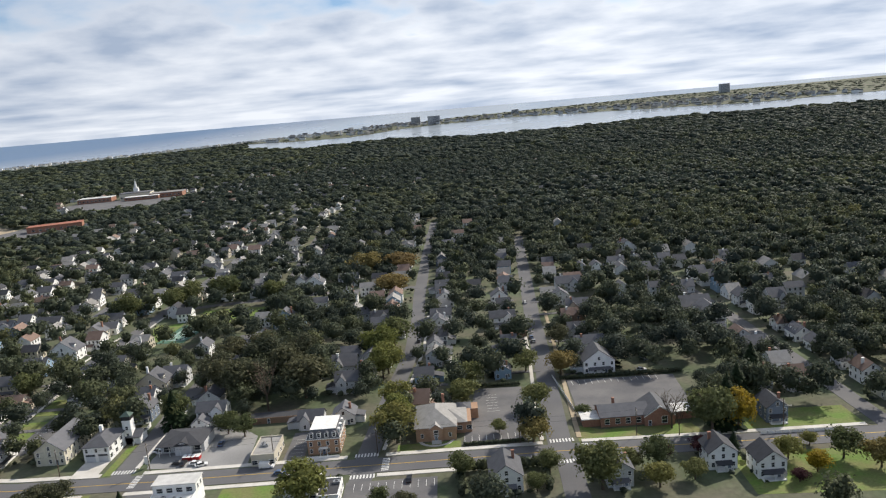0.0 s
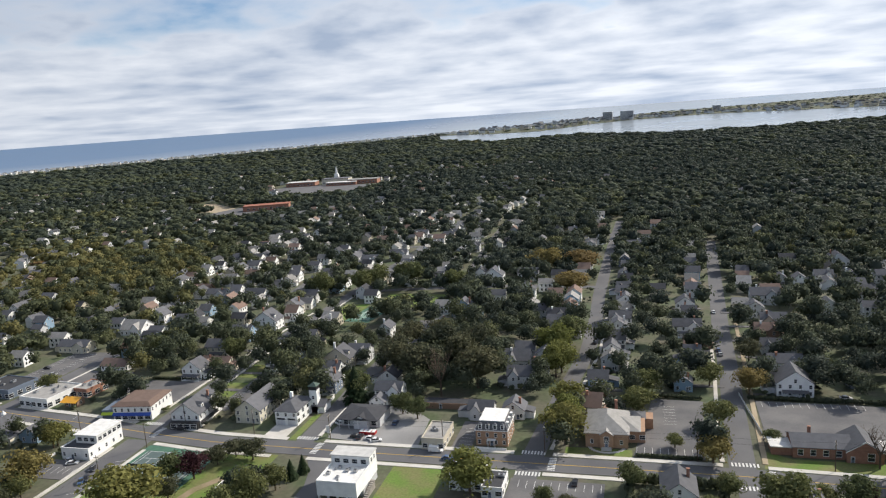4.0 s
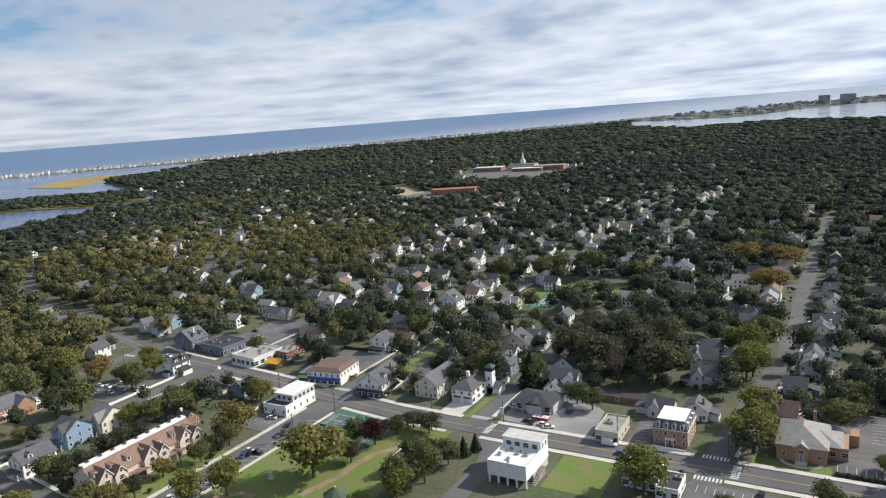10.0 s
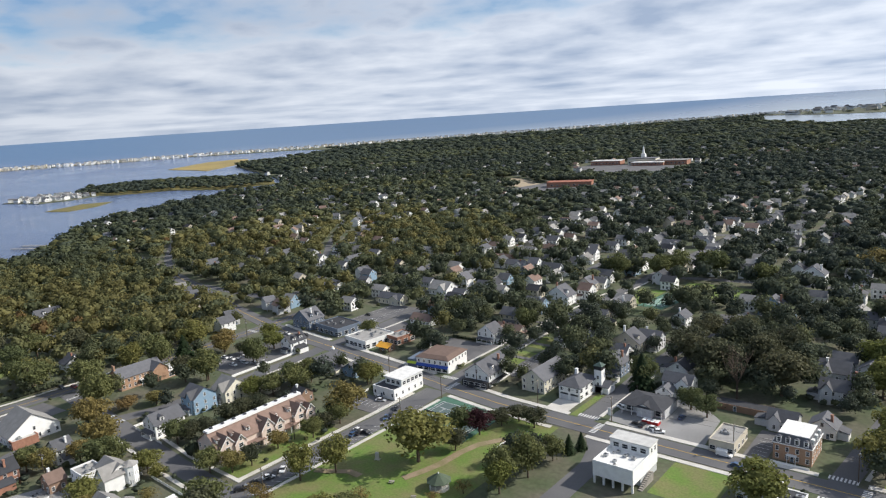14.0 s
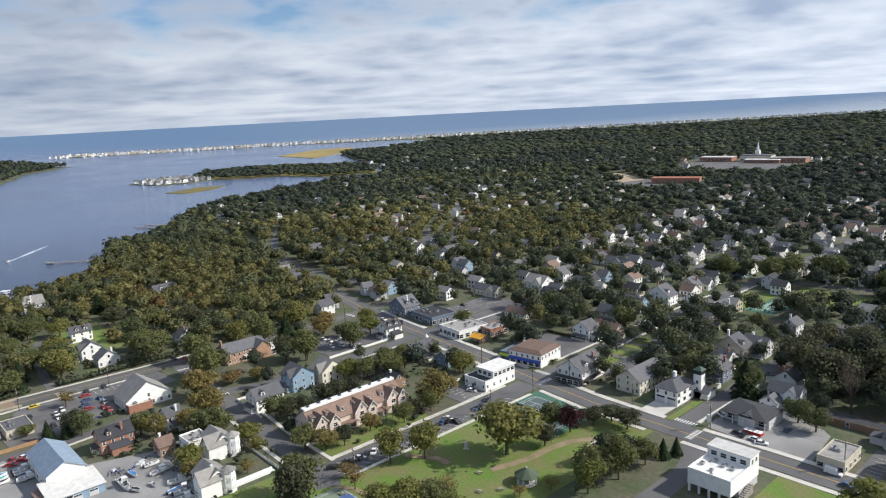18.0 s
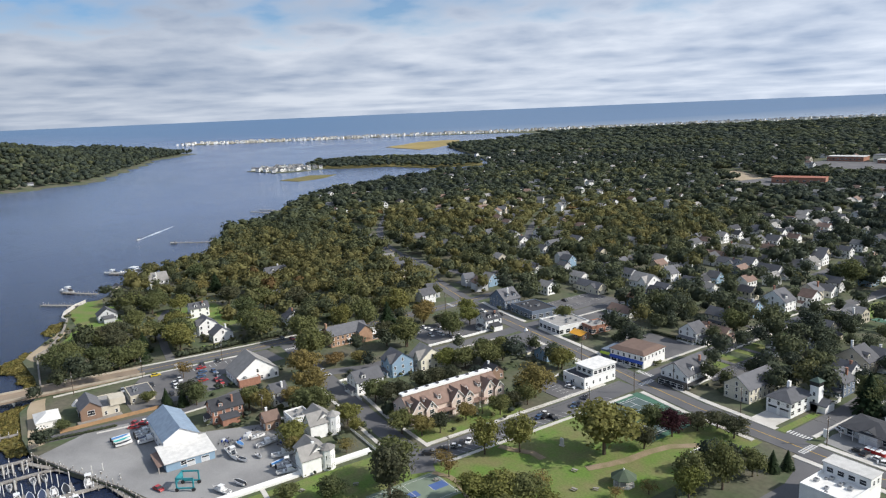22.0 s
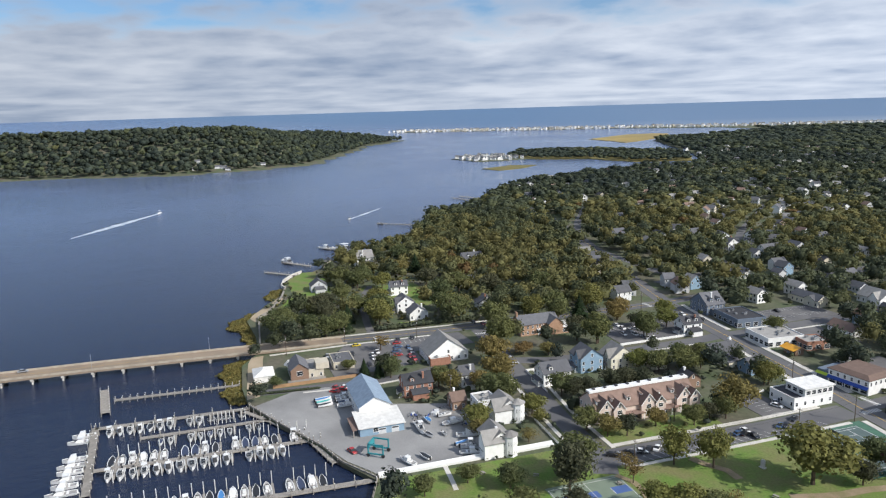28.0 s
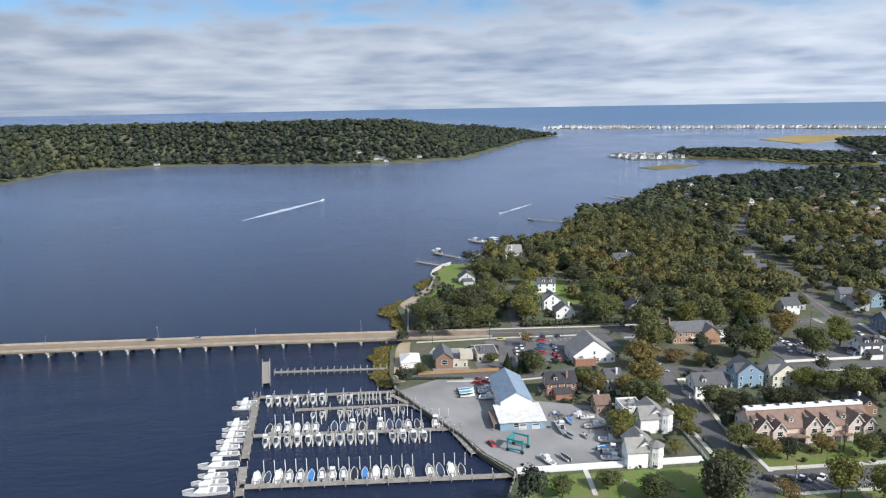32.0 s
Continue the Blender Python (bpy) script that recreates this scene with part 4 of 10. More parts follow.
COURT = mat("court_green", (0.075, 0.17, 0.115), (0.06, 0.14, 0.10), rough=0.85, scale=0.3, fine=3, vary=0.1, bump=0.05)
COURTBLUE = mat("court_slate", (0.10, 0.14, 0.135), (0.085, 0.12, 0.12), rough=0.85, scale=0.3, fine=3, vary=0.1, bump=0.05)
COURTKEY = mat("court_blue", (0.08, 0.14, 0.34), rough=0.85, scale=0.3, vary=0.1, bump=0.05)


def court(name, x, y, w, d, label, inner, lines, z=0.07, ang=0.0, base=None):
    """A paved court: surface, playing field and painted lines."""
    block_footprint(x, y, w, d, ang, 0.3)
    e = thing(name, x, y, 0, ang, label, "sports court")
    part("surface", Geo().box(-w / 2, -d / 2, -0.2, w / 2, d / 2, z).mesh("surface", (base or COURT,)), e)
    for x0, y0, x1, y1, m in inner:
        part("playing_field", Geo().box(x0, y0, z, x1, y1, z + 0.005).mesh("playing_field", (m,)), e)
    for x0, y0, x1, y1 in lines:
        part("court_line", Geo().box(x0, y0, z + 0.006, x1, y1, z + 0.012).mesh("court_line", (PAINT,)), e)
    return e


def tennis_lines(cx, cy):
    a, b, s, v = 5.485, 11.885, 4.115, 6.4
    k = 0.09
    out = [(cx - a, cy - b, cx + a, cy - b + 2 * k), (cx - a, cy + b - 2 * k, cx + a, cy + b)]
    out += [(cx + q - k, cy - b, cx + q + k, cy + b) for q in (-a, -s, s, a)]
    out += [(cx - s, cy - v - k, cx + s, cy - v + k), (cx - s, cy + v - k, cx + s, cy + v + k), (cx - k, cy - v, cx + k, cy + v)]
    return out


tc = court("tennis_court", -174, 209.5, 34, 33, "green hard tennis courts with white lines", [(-14, -12, -3, 12, COURTBLUE), (3, -12, 14, 12, COURTBLUE)], tennis_lines(-8.5, 0) + tennis_lines(8.5, 0))
for cx in (-8.5, 8.5):
    g = Geo().box(cx - 6, -0.03, 0.1, cx + 6, 0.03, 1.0)
    g.tube(cx - 6.1, 0, 0, 1.1, 0.06, 0.06).tube(cx + 6.1, 0, 0, 1.1, 0.06, 0.06)
    part("net", g.mesh("net", (DARK,)), tc)
court("basketball_court", -180, 108, 17, 26, "green basketball court with blue keys", [(-2, -12.5, 2, -6.7, COURTKEY), (-2, 6.7, 2, 12.5, COURTKEY), (-1.8, -1.8, 1.8, 1.8, COURTKEY)],
      [(-7, -12.6, 7, -12.45), (-7, 12.45, 7, 12.6), (-7.05, -12.6, -6.9, 12.6), (6.9, -12.6, 7.05, 12.6), (-7, -0.07, 7, 0.07), (-2, -6.75, 2, -6.6), (-2, 6.6, 2, 6.75)], 0.07, 0.0,
      mat("court_sage", (0.20, 0.25, 0.19), rough=0.9, scale=0.3, vary=0.1))
court("tennis_court", -168, 412, 17, 34, "pale green hard court by the field", [(-5.5, -12, 5.5, 12, mat("court_pale", (0.20, 0.32, 0.26), rough=0.9, vary=0.1))], tennis_lines(0, 0), 0.09, -8)


def bays(x0, y0, dx, dy, n, length, ang, name="parking_line"):
    """Painted bay lines in a row, as one lot marking."""
    g = Geo()
    c, s = math.cos(radians(ang)), math.sin(radians(ang))
    for k in range(n):
        x, y = x0 + dx * k, y0 + dy * k
        nx, ny = -s * 0.07, c * 0.07
        q = [(x - nx, y - ny, 0.19), (x + c * length - nx, y + s * length - ny, 0.19), (x + c * length + nx, y + s * length + ny, 0.19), (x + nx, y + ny, 0.19)]
        g.add(q, [(0, 1, 2, 3)])
    return tagged(new(name, g.mesh(name, (PAINT,))), "white painted parking bay lines", "road marking", kind="structure")


bays(-2, 243, 2.7, 0, 9, 4.6, 90)
bays(8, 268, 0, 2.7, 7, 4.6, 0)
bays(46, 288, 2.8, 0, 14, 4.8, 90)
bays(-319, 287, 0, 2.8, 15, 4.8, 0)
bays(-308, 287, 0, 2.8, 15, 4.8, 0)
bays(-191.5, 128, 0, 3.4, 26, 5.0, 205)
bays(-226, 200, 2.7, 0, 8, 4.6, 90)
bays(-40, 214, 2.7, 0, 11, 4.6, 90)
bays(-184, 265, 0, 2.7, 12, 4.6, 0)
bays(-348, 80, 0, 2.7, 14, 4.6, 0)
bays(-67, 242, 0, 2.7, 6, 4.6, 0)
bays(-326, 196, 0, 2.7, 14, 4.6, 0)


def crosswalk(x, y, n, dx, dy, w, l):
    g = Geo()
    for k in range(n):
        a, b = x + dx * k, y + dy * k
        g.add([(a - w / 2, b - l / 2, 0.125), (a + w / 2, b - l / 2, 0.125), (a + w / 2, b + l / 2, 0.125), (a - w / 2, b + l / 2, 0.125)], [(0, 1, 2, 3)])
    return tagged(new("crosswalk", g.mesh("crosswalk", (PAINT,))), "white striped pedestrian crossing", "road marking", kind="structure")


for cx, cy in ((-38, 231), (33, 231), (-128, 232), (-203, 237)):
    crosswalk(cx - 4, cy + 7.8, 8, 1.15, 0, 0.6, 2.6)
    crosswalk(cx + 7.5, cy - 4, 8, 0, 1.15, 2.6, 0.6)
crosswalk(-42, 223.5, 8, 1.15, 0, 0.6, 2.6)
crosswalk(29, 223.5, 8, 1.15, 0, 0.6, 2.6)
crosswalk(-296, 125.5, 8, 0, 1.1, 2.4, 0.55)
crosswalk(-305, 125.5, 8, 0, 1.1, 2.4, 0.55)
crosswalk(-344, 130, 7, 0, 1.1, 2.4, 0.55)
crosswalk(-360, 78, 8, 1.1, 0, 0.55, 2.4)
crosswalk(-360, 244, 8, 1.1, 0, 0.55, 2.4)

# kerbed pavements along the streets
walkway([(-45, 238.2), (-120, 238.2)], 2.4)
walkway([(26, 237.9), (-31, 238.3)], 2.4)
walkway([(140, 234), (72, 236), (40, 237.5)], 2.2)
walkway([(26, 223.6), (-33, 223.8)], 2.2)
walkway([(-46, 223.6), (-121, 223.8)], 2.2)
walkway([(-136, 223.8), (-166, 224.6), (-190, 227.5)], 2.2)
walkway([(-136, 238.4), (-166, 239.4), (-193, 243)], 2.6)
walkway([(-212, 230.5), (-236, 234.5), (-284, 240)], 2.4)
walkway([(-212, 245), (-232, 248.2), (-266, 252), (-285, 254.5)], 2.6)
walkway([(-299, 256), (-326, 259), (-348, 263)], 2.6)
walkway([(-206, 222), (-205.6, 196), (-206, 165), (-206.5, 130)], 2.0)
walkway([(-190.6, 222), (-190.4, 190), (-190.6, 160), (-191, 128)], 1.6)
walkway([(-205, 129.8), (-238, 130.5), (-285, 136)], 1.6)
walkway([(-205, 115.6), (-240, 117.6), (-288, 122.5)], 1.6)
walkway([(39.6, 240), (42.6, 290), (46, 340), (49.5, 400)], 1.8, m=SAND, label="sandy worn verge path beside the street")
walkway([(26, 240), (28.6, 286), (32, 330), (35, 392)], 1.5)
walkway([(-32, 242), (-26.6, 290), (-20, 349), (-19, 409)], 1.4)
walkway([(-352, 22), (-353, 60), (-351, 115)], 1.6)
walkway([(-369, 30), (-368.5, 60), (-365, 115), (-363, 180)], 1.4)
walkway([(-195, 246), (-197, 300), (-199, 350), (-197, 415), (-195, 500)], 1.4)
walkway([(-208, 255), (-208.6, 300), (-210, 350), (-208, 415)], 1.4)
walkway([(-286.5, 262), (-286.5, 308), (-290, 360)], 1.6)
walkway([(-124, 242), (-123.6, 271), (-124, 293)], 1.6)
walkway([(-296.5, 84), (-294, 60), (-297, 32)], 1.2)
walkway([(-287, 140), (-286, 190), (-286, 228)], 1.3)
for pts, w in (([(-158, 163), (-155.6, 170), (-153.6, 177.7), (-153.0, 188), (-151, 197), (-145, 206)], 3.2), ([(-188, 120.5), (-182, 123.5), (-177, 123.6), (-168, 121), (-160, 114)], 2.2), ([(-189, 150), (-184, 152), (-178, 156), (-172, 156)], 3.0)):
    walkway(pts, w, 0, DIRT, "park_path", "worn sandy path in the park", 0.04)
walkway([(-213.6, 69.9), (-205, 69.2), (-198, 68.5)], 1.6, 0, None, "park_path", "pale concrete path across the park lawn", 0.04)

# ---- landmark buildings ----
house(-160.5, 260.5, 11.5, 21, 2, "y", "c", "G", label="cream two-storey office house with dark shutters")


def fire_house():
    x, y, w, d, h = -142.5, 258, 10, 16, 6.2
    block_footprint(x, y, w, d)
    e = thing("fire_house", x, y, 0, 0, "white fire house with a tall hose tower", "fire house")
    part("wall", Geo().box(-w / 2, -d / 2, -0.3, w / 2, d / 2, h).mesh("wall", (SIDING["w"],)), e)
    part("roof", hip_geo(w, d, h, 2.6, 0.5).mesh("roof", (SHINGLE["G"],)), e)
    for u in (-2.4, 2.4):
        part("garage_door", garage_mesh(3.6, 3.2), e, m=wall_spot("s", w, d, u, 0))
    windows(e, w, d, [4.0], "s", gap=3.5)
    windows(e, w, d, [1.2, 4.0], "e", WIDE, 3.6)
    t = part("tower", Geo().box(-1.7, -1.7, -0.3, 1.7, 1.7, 10.2).mesh("tower", (SIDING["w"],)), e, m=pose(6.3, 7.2, 0))
    part("louvre", Geo().box(-1.75, -1.75, 10.2, 1.75, 1.75, 12.0).mesh("louvre", (BRIGHT["black"],)), t)
    part("tower_roof", hip_geo(3.5, 3.5, 12.0, 1.5, 0.3).mesh("tower_roof", (COPPER,)), t)
    for z in (3.2, 6.2):
        part("window", WIN, t, m=pose(0, -1.7, z))
    part("side_wing", Geo().box(5, 5.5, -0.3, 11, 12, 3.2).mesh("side_wing", (SIDING["w"],)), e)
    wg, rg = gable_geo(6.4, 6.9, 3.2, "x", 1.9)
    part("wing_roof", rg.mesh("wing_roof", (SHINGLE["G"],)), e, m=pose(8, 8.75, 0))
    part("chimney", Geo().box(-3.4, 3, 5, -2.2, 4.2, 10).mesh("chimney", (SIDING["w"],)), e)
    lotp = rect(-147.5, 238.5, -137.6, 249.8)
    tagged(slab("driveway", lotp, 0.1, -0.2, CONCRETE), "pale concrete drive before the fire house", "driveway", kind="structure")
    return e


fire_house()


def filling_station():
    x, y, w, d, h = -110.5, 257, 17, 15, 4.2
    block_footprint(x, y, w, d)
    e = thing("filling_station", x, y, 0, 0, "grey filling station shop under a dark hipped roof", "filling station")
    part("wall", Geo().box(-w / 2, -d / 2 + 3, -0.3, w / 2, d / 2, h).mesh("wall", (SIDING["g"],)), e)
    part("roof", hip_geo(w, d, h + 0.2, 2.2, 0.5).mesh("roof", (SHINGLE["D"],)), e)
    wg, rg = gable_geo(6, 5, h, "y", 1.4)
    part("front_gable", wg.mesh("front_gable", (SIDING["g"],)), e, m=pose(1, -d / 2 + 2.9, 0))
    part("gable_roof", rg.mesh("gable_roof", (SHINGLE["D"],)), e, m=pose(1, -d / 2 + 2.9, 0.1))
    for k in range(5):
        part("post", Geo().tube(-w / 2 + 0.4 + k * (w - 0.8) / 4, -d / 2 + 0.3, -0.2, h, 0.14, 0.14).mesh("post", (TRIM,)), e)
    for k in range(4):
        part("shop_window", SHOPWIN, e, m=pose(-6 + 4 * k, -d / 2 + 3 - 0.01, 0.8))
    for k in range(4):
        g = Geo().box(2.2 + k * 1.7, -d / 2 - 4.2, 0.1, 3.6 + k * 1.7, -d / 2 - 1.6, 1.3).box(2.2 + k * 1.7, -d / 2 - 4.2, 1.3, 3.6 + k * 1.7, -d / 2 - 1.6, 1.42, 1)
        part("display_rack", g.mesh("display_rack", (BRIGHT["red"], TRIM)), e)
    sign = Geo().box(-9.8, -d / 2 - 7, 0, -9.6, -d / 2 - 6.8, 4.2, 1).box(-10.5, -d / 2 - 7.1, 1.4, -8.9, -d / 2 - 6.7, 4.4, 0)
    part("sign_board", sign.mesh("sign_board", (TRIM, GREYMETAL)), e, "white upright sign board")
    return e


filling_station()
house(-107, 280.5, 12, 8, 2, "x", "w", "G", label="white two-storey house with a grey roof behind the station")
house(-110, 273.5, 7, 6, 1, "y", "w", "G", plain=True, label="white single-storey garage wing")
flat_block("tan_shop", -75.3, 244, 8.6, 15, 4.2, "t", "tan flat-roofed stucco shop", "shop", "L", 0.5, levels=(0.9,), me=WIDE)


def mansard():
    x, y, w, d, h = -54, 249.5, 12, 14.5, 6.0
    block_footprint(x, y, w, d)
    e = thing("mansard_house", x, y, 0, 0, "orange brick house with slate mansard and white flat roof", "house")
    part("wall", Geo().box(-w / 2, -d / 2, -0.3, w / 2, d / 2, h).mesh("wall", (ORANGEBRICK,)), e)
    part("cornice", Geo().box(-w / 2 - 0.35, -d / 2 - 0.35, h, w / 2 + 0.35, d / 2 + 0.35, h + 0.3).mesh("cornice", (TRIM,)), e)
    part("mansard_roof", hip_geo(w, d, h + 0.48, 2.7, 0.1, 0.80).mesh("mansard_roof", (SHINGLE["G"],)), e)
    part("deck_roof", Geo().box(-w * 0.4, -d * 0.4, h + 3.19, w * 0.4, d * 0.4, h + 3.4).mesh("deck_roof", (SHINGLE["W"],)), e)
    windows(e, w, d, [0.9, 3.6], "sew", gap=2.7)
    for k in range(4):
        u = -4.2 + 2.8 * k
        g = Geo().box(u - 0.75, -d / 2 - 0.05, h + 0.6, u + 0.75, -d / 2 + 1.4, h + 2.5).tube(u, -d / 2 + 0.6, h + 2.5, h + 2.9, 0.85, 0.3, 10, 1)
        dm = part("dormer", g.mesh("dormer", (TRIM, SHINGLE["G"])), e)
        part("window", WIN, dm, m=pose(u, -d / 2 - 0.05, h + 0.85))
    for k in range(3):
        u = -4.2 + 4.2 * k
        g = Geo().box(w / 2 - 1.3, u - 0.75, h + 0.6, w / 2 + 0.05, u + 0.75, h + 2.6)
        dm = part("dormer", g.mesh("dormer", (TRIM,)), e)
        part("window", WIN, dm, m=pose(w / 2 + 0.05, u, h + 0.85, 0, 0, 90))
    g = Geo().box(-1.6, -d / 2 - 1.4, 2.7, 1.6, -d / 2, 3.0).tube(-1.3, -d / 2 - 1.2, 0, 2.7, 0.14, 0.12).tube(1.3, -d / 2 - 1.2, 0, 2.7, 0.14, 0.12)
    part("portico", g.mesh("portico", (TRIM,)), e)
    part("door", DOOR, e, m=wall_spot("s", w, d, 0, 0.1))
    part("fence", Geo().box(-w / 2, -d / 2 - 3, 0, w / 2, -d / 2 - 2.9, 0.9).mesh("fence", (TRIM,)), e)
    return e


mansard()
house(-63, 268, 10, 8, 1.5, "x", "g", "G", label="grey low house behind the mansard house")
house(-50, 270, 9, 8, 1.5, "y", "w", "G", label="white low house with a grey roof")
flat_block("long_shed", -80, 276, 22, 6, 2.6, "n", "long low shed with a flat dark roof", "shed", "D", 0, units=0, levels=())


def white_block():
    x, y, w, d = -96, 205, 14, 19
    block_footprint(x, y, w, d)
    e = thing("white_building", x, y, 0, 0, "white modern block on columns with a roof terrace", "building")
    part("wall", Geo().box(-w / 2, -d / 2, 2.8, w / 2, d / 2, 7.2).mesh("wall", (SIDING["w"],)), e)
    part("base", Geo().box(-w / 2 + 1.2, -d / 2 + 6, -0.3, w / 2 - 0.2, d / 2 - 0.2, 2.8).mesh("base", (SIDING["g"],)), e)
    for k in range(5):
        part("column", Geo().box(-w / 2 + 0.1 + k * (w - 0.8) / 4, -d / 2 + 0.1, -0.3, -w / 2 + 0.7 + k * (w - 0.8) / 4, -d / 2 + 0.7, 2.8).mesh("column", (SIDING["w"],)), e)
    for k in range(3):
        part("column", Geo().box(-w / 2 + 0.1, -d / 2 + 5 + 4 * k, -0.3, -w / 2 + 0.7, -d / 2 + 5.6 + 4 * k, 2.8).mesh("column", (SIDING["w"],)), e)
    part("terrace", Geo().box(-w / 2 + 0.3, -d / 2 + 0.3, 7.204, w / 2 - 0.3, d / 2 - 6.5, 7.26).mesh("terrace", (SHINGLE["W"],)), e)
    g = Geo()
    for a in ((-w / 2, -d / 2, w / 2, -d / 2 + 0.25), (-w / 2, -d / 2 + 0.25, -w / 2 + 0.25, d / 2 - 6.4), (w / 2 - 0.25, -d / 2 + 0.25, w / 2, d / 2 - 6.4)):
        g.box(a[0], a[1], 7.202, a[2], a[3], 8.1)
    part("parapet", g.mesh("parapet", (SIDING["w"],)), e)
    part("upper_storey", Geo().box(-w / 2, d / 2 - 6.3, 7.202, w / 2, d / 2, 10.6).mesh("upper_storey", (SIDING["w"],)), e)
    part("upper_roof", Geo().box(-w / 2 - 0.3, d / 2 - 6.6, 10.604, w / 2 + 0.3, d / 2 + 0.3, 10.9).mesh("upper_roof", (SHINGLE["W"],)), e)
    for k in range(4):
        part("window", WIDE, e, m=pose(-4.8 + 3.2 * k, d / 2 - 6.3, 8.0))
    for k in range(2):
        part("window", WIN, e, m=pose(w / 2, d / 2 - 4.6 + 2.6 * k, 8.2, 0, 0, 90))
    rng = random.Random(5)
    for k in range(8):
        ux, uy, s = rng.uniform(-5.5, 4), rng.uniform(-8, 1.5), rng.uniform(0.35, 0.7)
        part("roof_unit", Geo().box(ux - s, uy - s, 7.27, ux + s, uy + s, 7.27 + s * 1.3).tube(ux, uy, 7.27 + s * 1.3, 7.35 + s * 1.3, s * 0.6, s * 0.55, 10, 1).mesh("roof_unit", (GREYMETAL, DARK)), e)
    g = Geo()
    for k in range(10):
        g.box(w / 2 + 0.2, -d / 2 + 3 + k * 0.9, 0, w / 2 + 1.6, -d / 2 + 3.9 + k * 0.9, 0.3 + 0.29 * k)
    part("stair", g.mesh("stair", (WOOD,)), e)
    return e


white_block()
flat_block("corner_store", -56.5, 215, 11, 11, 4.8, "w", "white flat-roofed store with a black roof edge", "shop", "D", 0.4, levels=(0.9,), me=WIDE)
flat_block("low_store", -47, 212, 7, 11, 3.6, "w", "low white store with a dark flat roof", "shop", "D", 0.3, levels=(0.9,), me=WIDE)


def white_roof_building():
    x, y, w, d = -213.5, 220.5, 13, 19
    e = flat_block("white_roof_building", x, y, w, d, 4.4, "w", "white building with a flat white upper storey", "building", "D", 0.5, units=4, levels=(1.4,), me=WIN, gap=3.6)
    part("upper_storey", Geo().box(-3.5, -4.5, 4.47, 6.5, 9.5, 7.8).mesh("upper_storey", (SIDING["w"],)), e)
    part("upper_roof", Geo().box(-4, -5, 7.804, 7.1, 10, 8.15).mesh("upper_roof", (SHINGLE["W"],)), e)
    for k in range(5):
        part("window", WIDE, e, m=pose(6.5, -2.8 + 2.7 * k, 5.4, 0, 0, 90))
    for k in range(3):
        part("window", WIDE, e, m=pose(-1.6 + 3 * k, -4.5, 5.4))
    return e


white_roof_building()


def corner_shop():
    x, y, w, d = -217, 256, 18, 18
    e = flat_block("corner_shop", x, y, w, d, 6.4, "w", "white corner shop with a blue awning and brown roof edge", "shop", "L", 0, units=4, levels=(4.0,), gap=2.8, ang=8)
    part("roof_edge", hip_geo(w, d, 6.5, 1.3, 0.5, 0.72).mesh("roof_edge", (SHINGLE["B"],)), e)
    g = Geo().plate([(-w / 2, -d / 2 - 1.3, 2.6), (w / 2, -d / 2 - 1.3, 2.6), (w / 2, -d / 2, 3.6), (-w / 2, -d / 2, 3.6)], 0.1)
    part("awning", g.mesh("awning", (BRIGHT["royal"],)), e, "royal blue awning over the shop front")
    for k in range(5):
        part("shop_window", SHOPWIN, e, m=pose(-7 + 3.5 * k, -d / 2 - 0.01, 0.5))
    part("side_shop", Geo().box(-w / 2 - 6, -d / 2 + 1, -0.3, -w / 2 - 0.02, d / 2 - 4, 4.4).mesh("side_shop", (SIDING["s"],)), e)
    part("side_awning", Geo().plate([(-w / 2 - 6, -d / 2 - 0.3, 2.6), (-w / 2 - 0.1, -d / 2 - 0.3, 2.6), (-w / 2 - 0.1, -d / 2 + 0.98, 3.4), (-w / 2 - 6, -d / 2 + 0.98, 3.4)], 0.1).mesh("side_awning", (BRIGHT["yellowgreen"],)), e)
    return e


corner_shop()


def porch_shop():
    x, y, w, d = -186.5, 252.5, 13, 19
    e = house(x, y, w, d, 2, "y", "w", "G", 4.0, label="white shop house with a black shop front")
    g = Geo().box(-w / 2 - 0.1, -d / 2 - 2.2, 0, w / 2 + 0.1, -d / 2 - 0.02, 3.1)
    part("shop_front", g.mesh("shop_front", (BRIGHT["black"],)), e, "black shop front under the gable")
    g = Geo().plate([(w / 2, -d / 2, 2.7), (w / 2 + 2, -d / 2, 2.5), (w / 2 + 2, d / 2 - 6, 2.5), (w / 2, d / 2 - 6, 2.7)], 0.12)
    part("side_canopy", g.mesh("side_canopy", (BRIGHT["black"],)), e)
    for k in range(4):
        part("shop_window", SHOPWIN, e, m=pose(-4.6 + 3.1 * k, -d / 2 - 2.21, 0.5))
    return e


porch_shop()


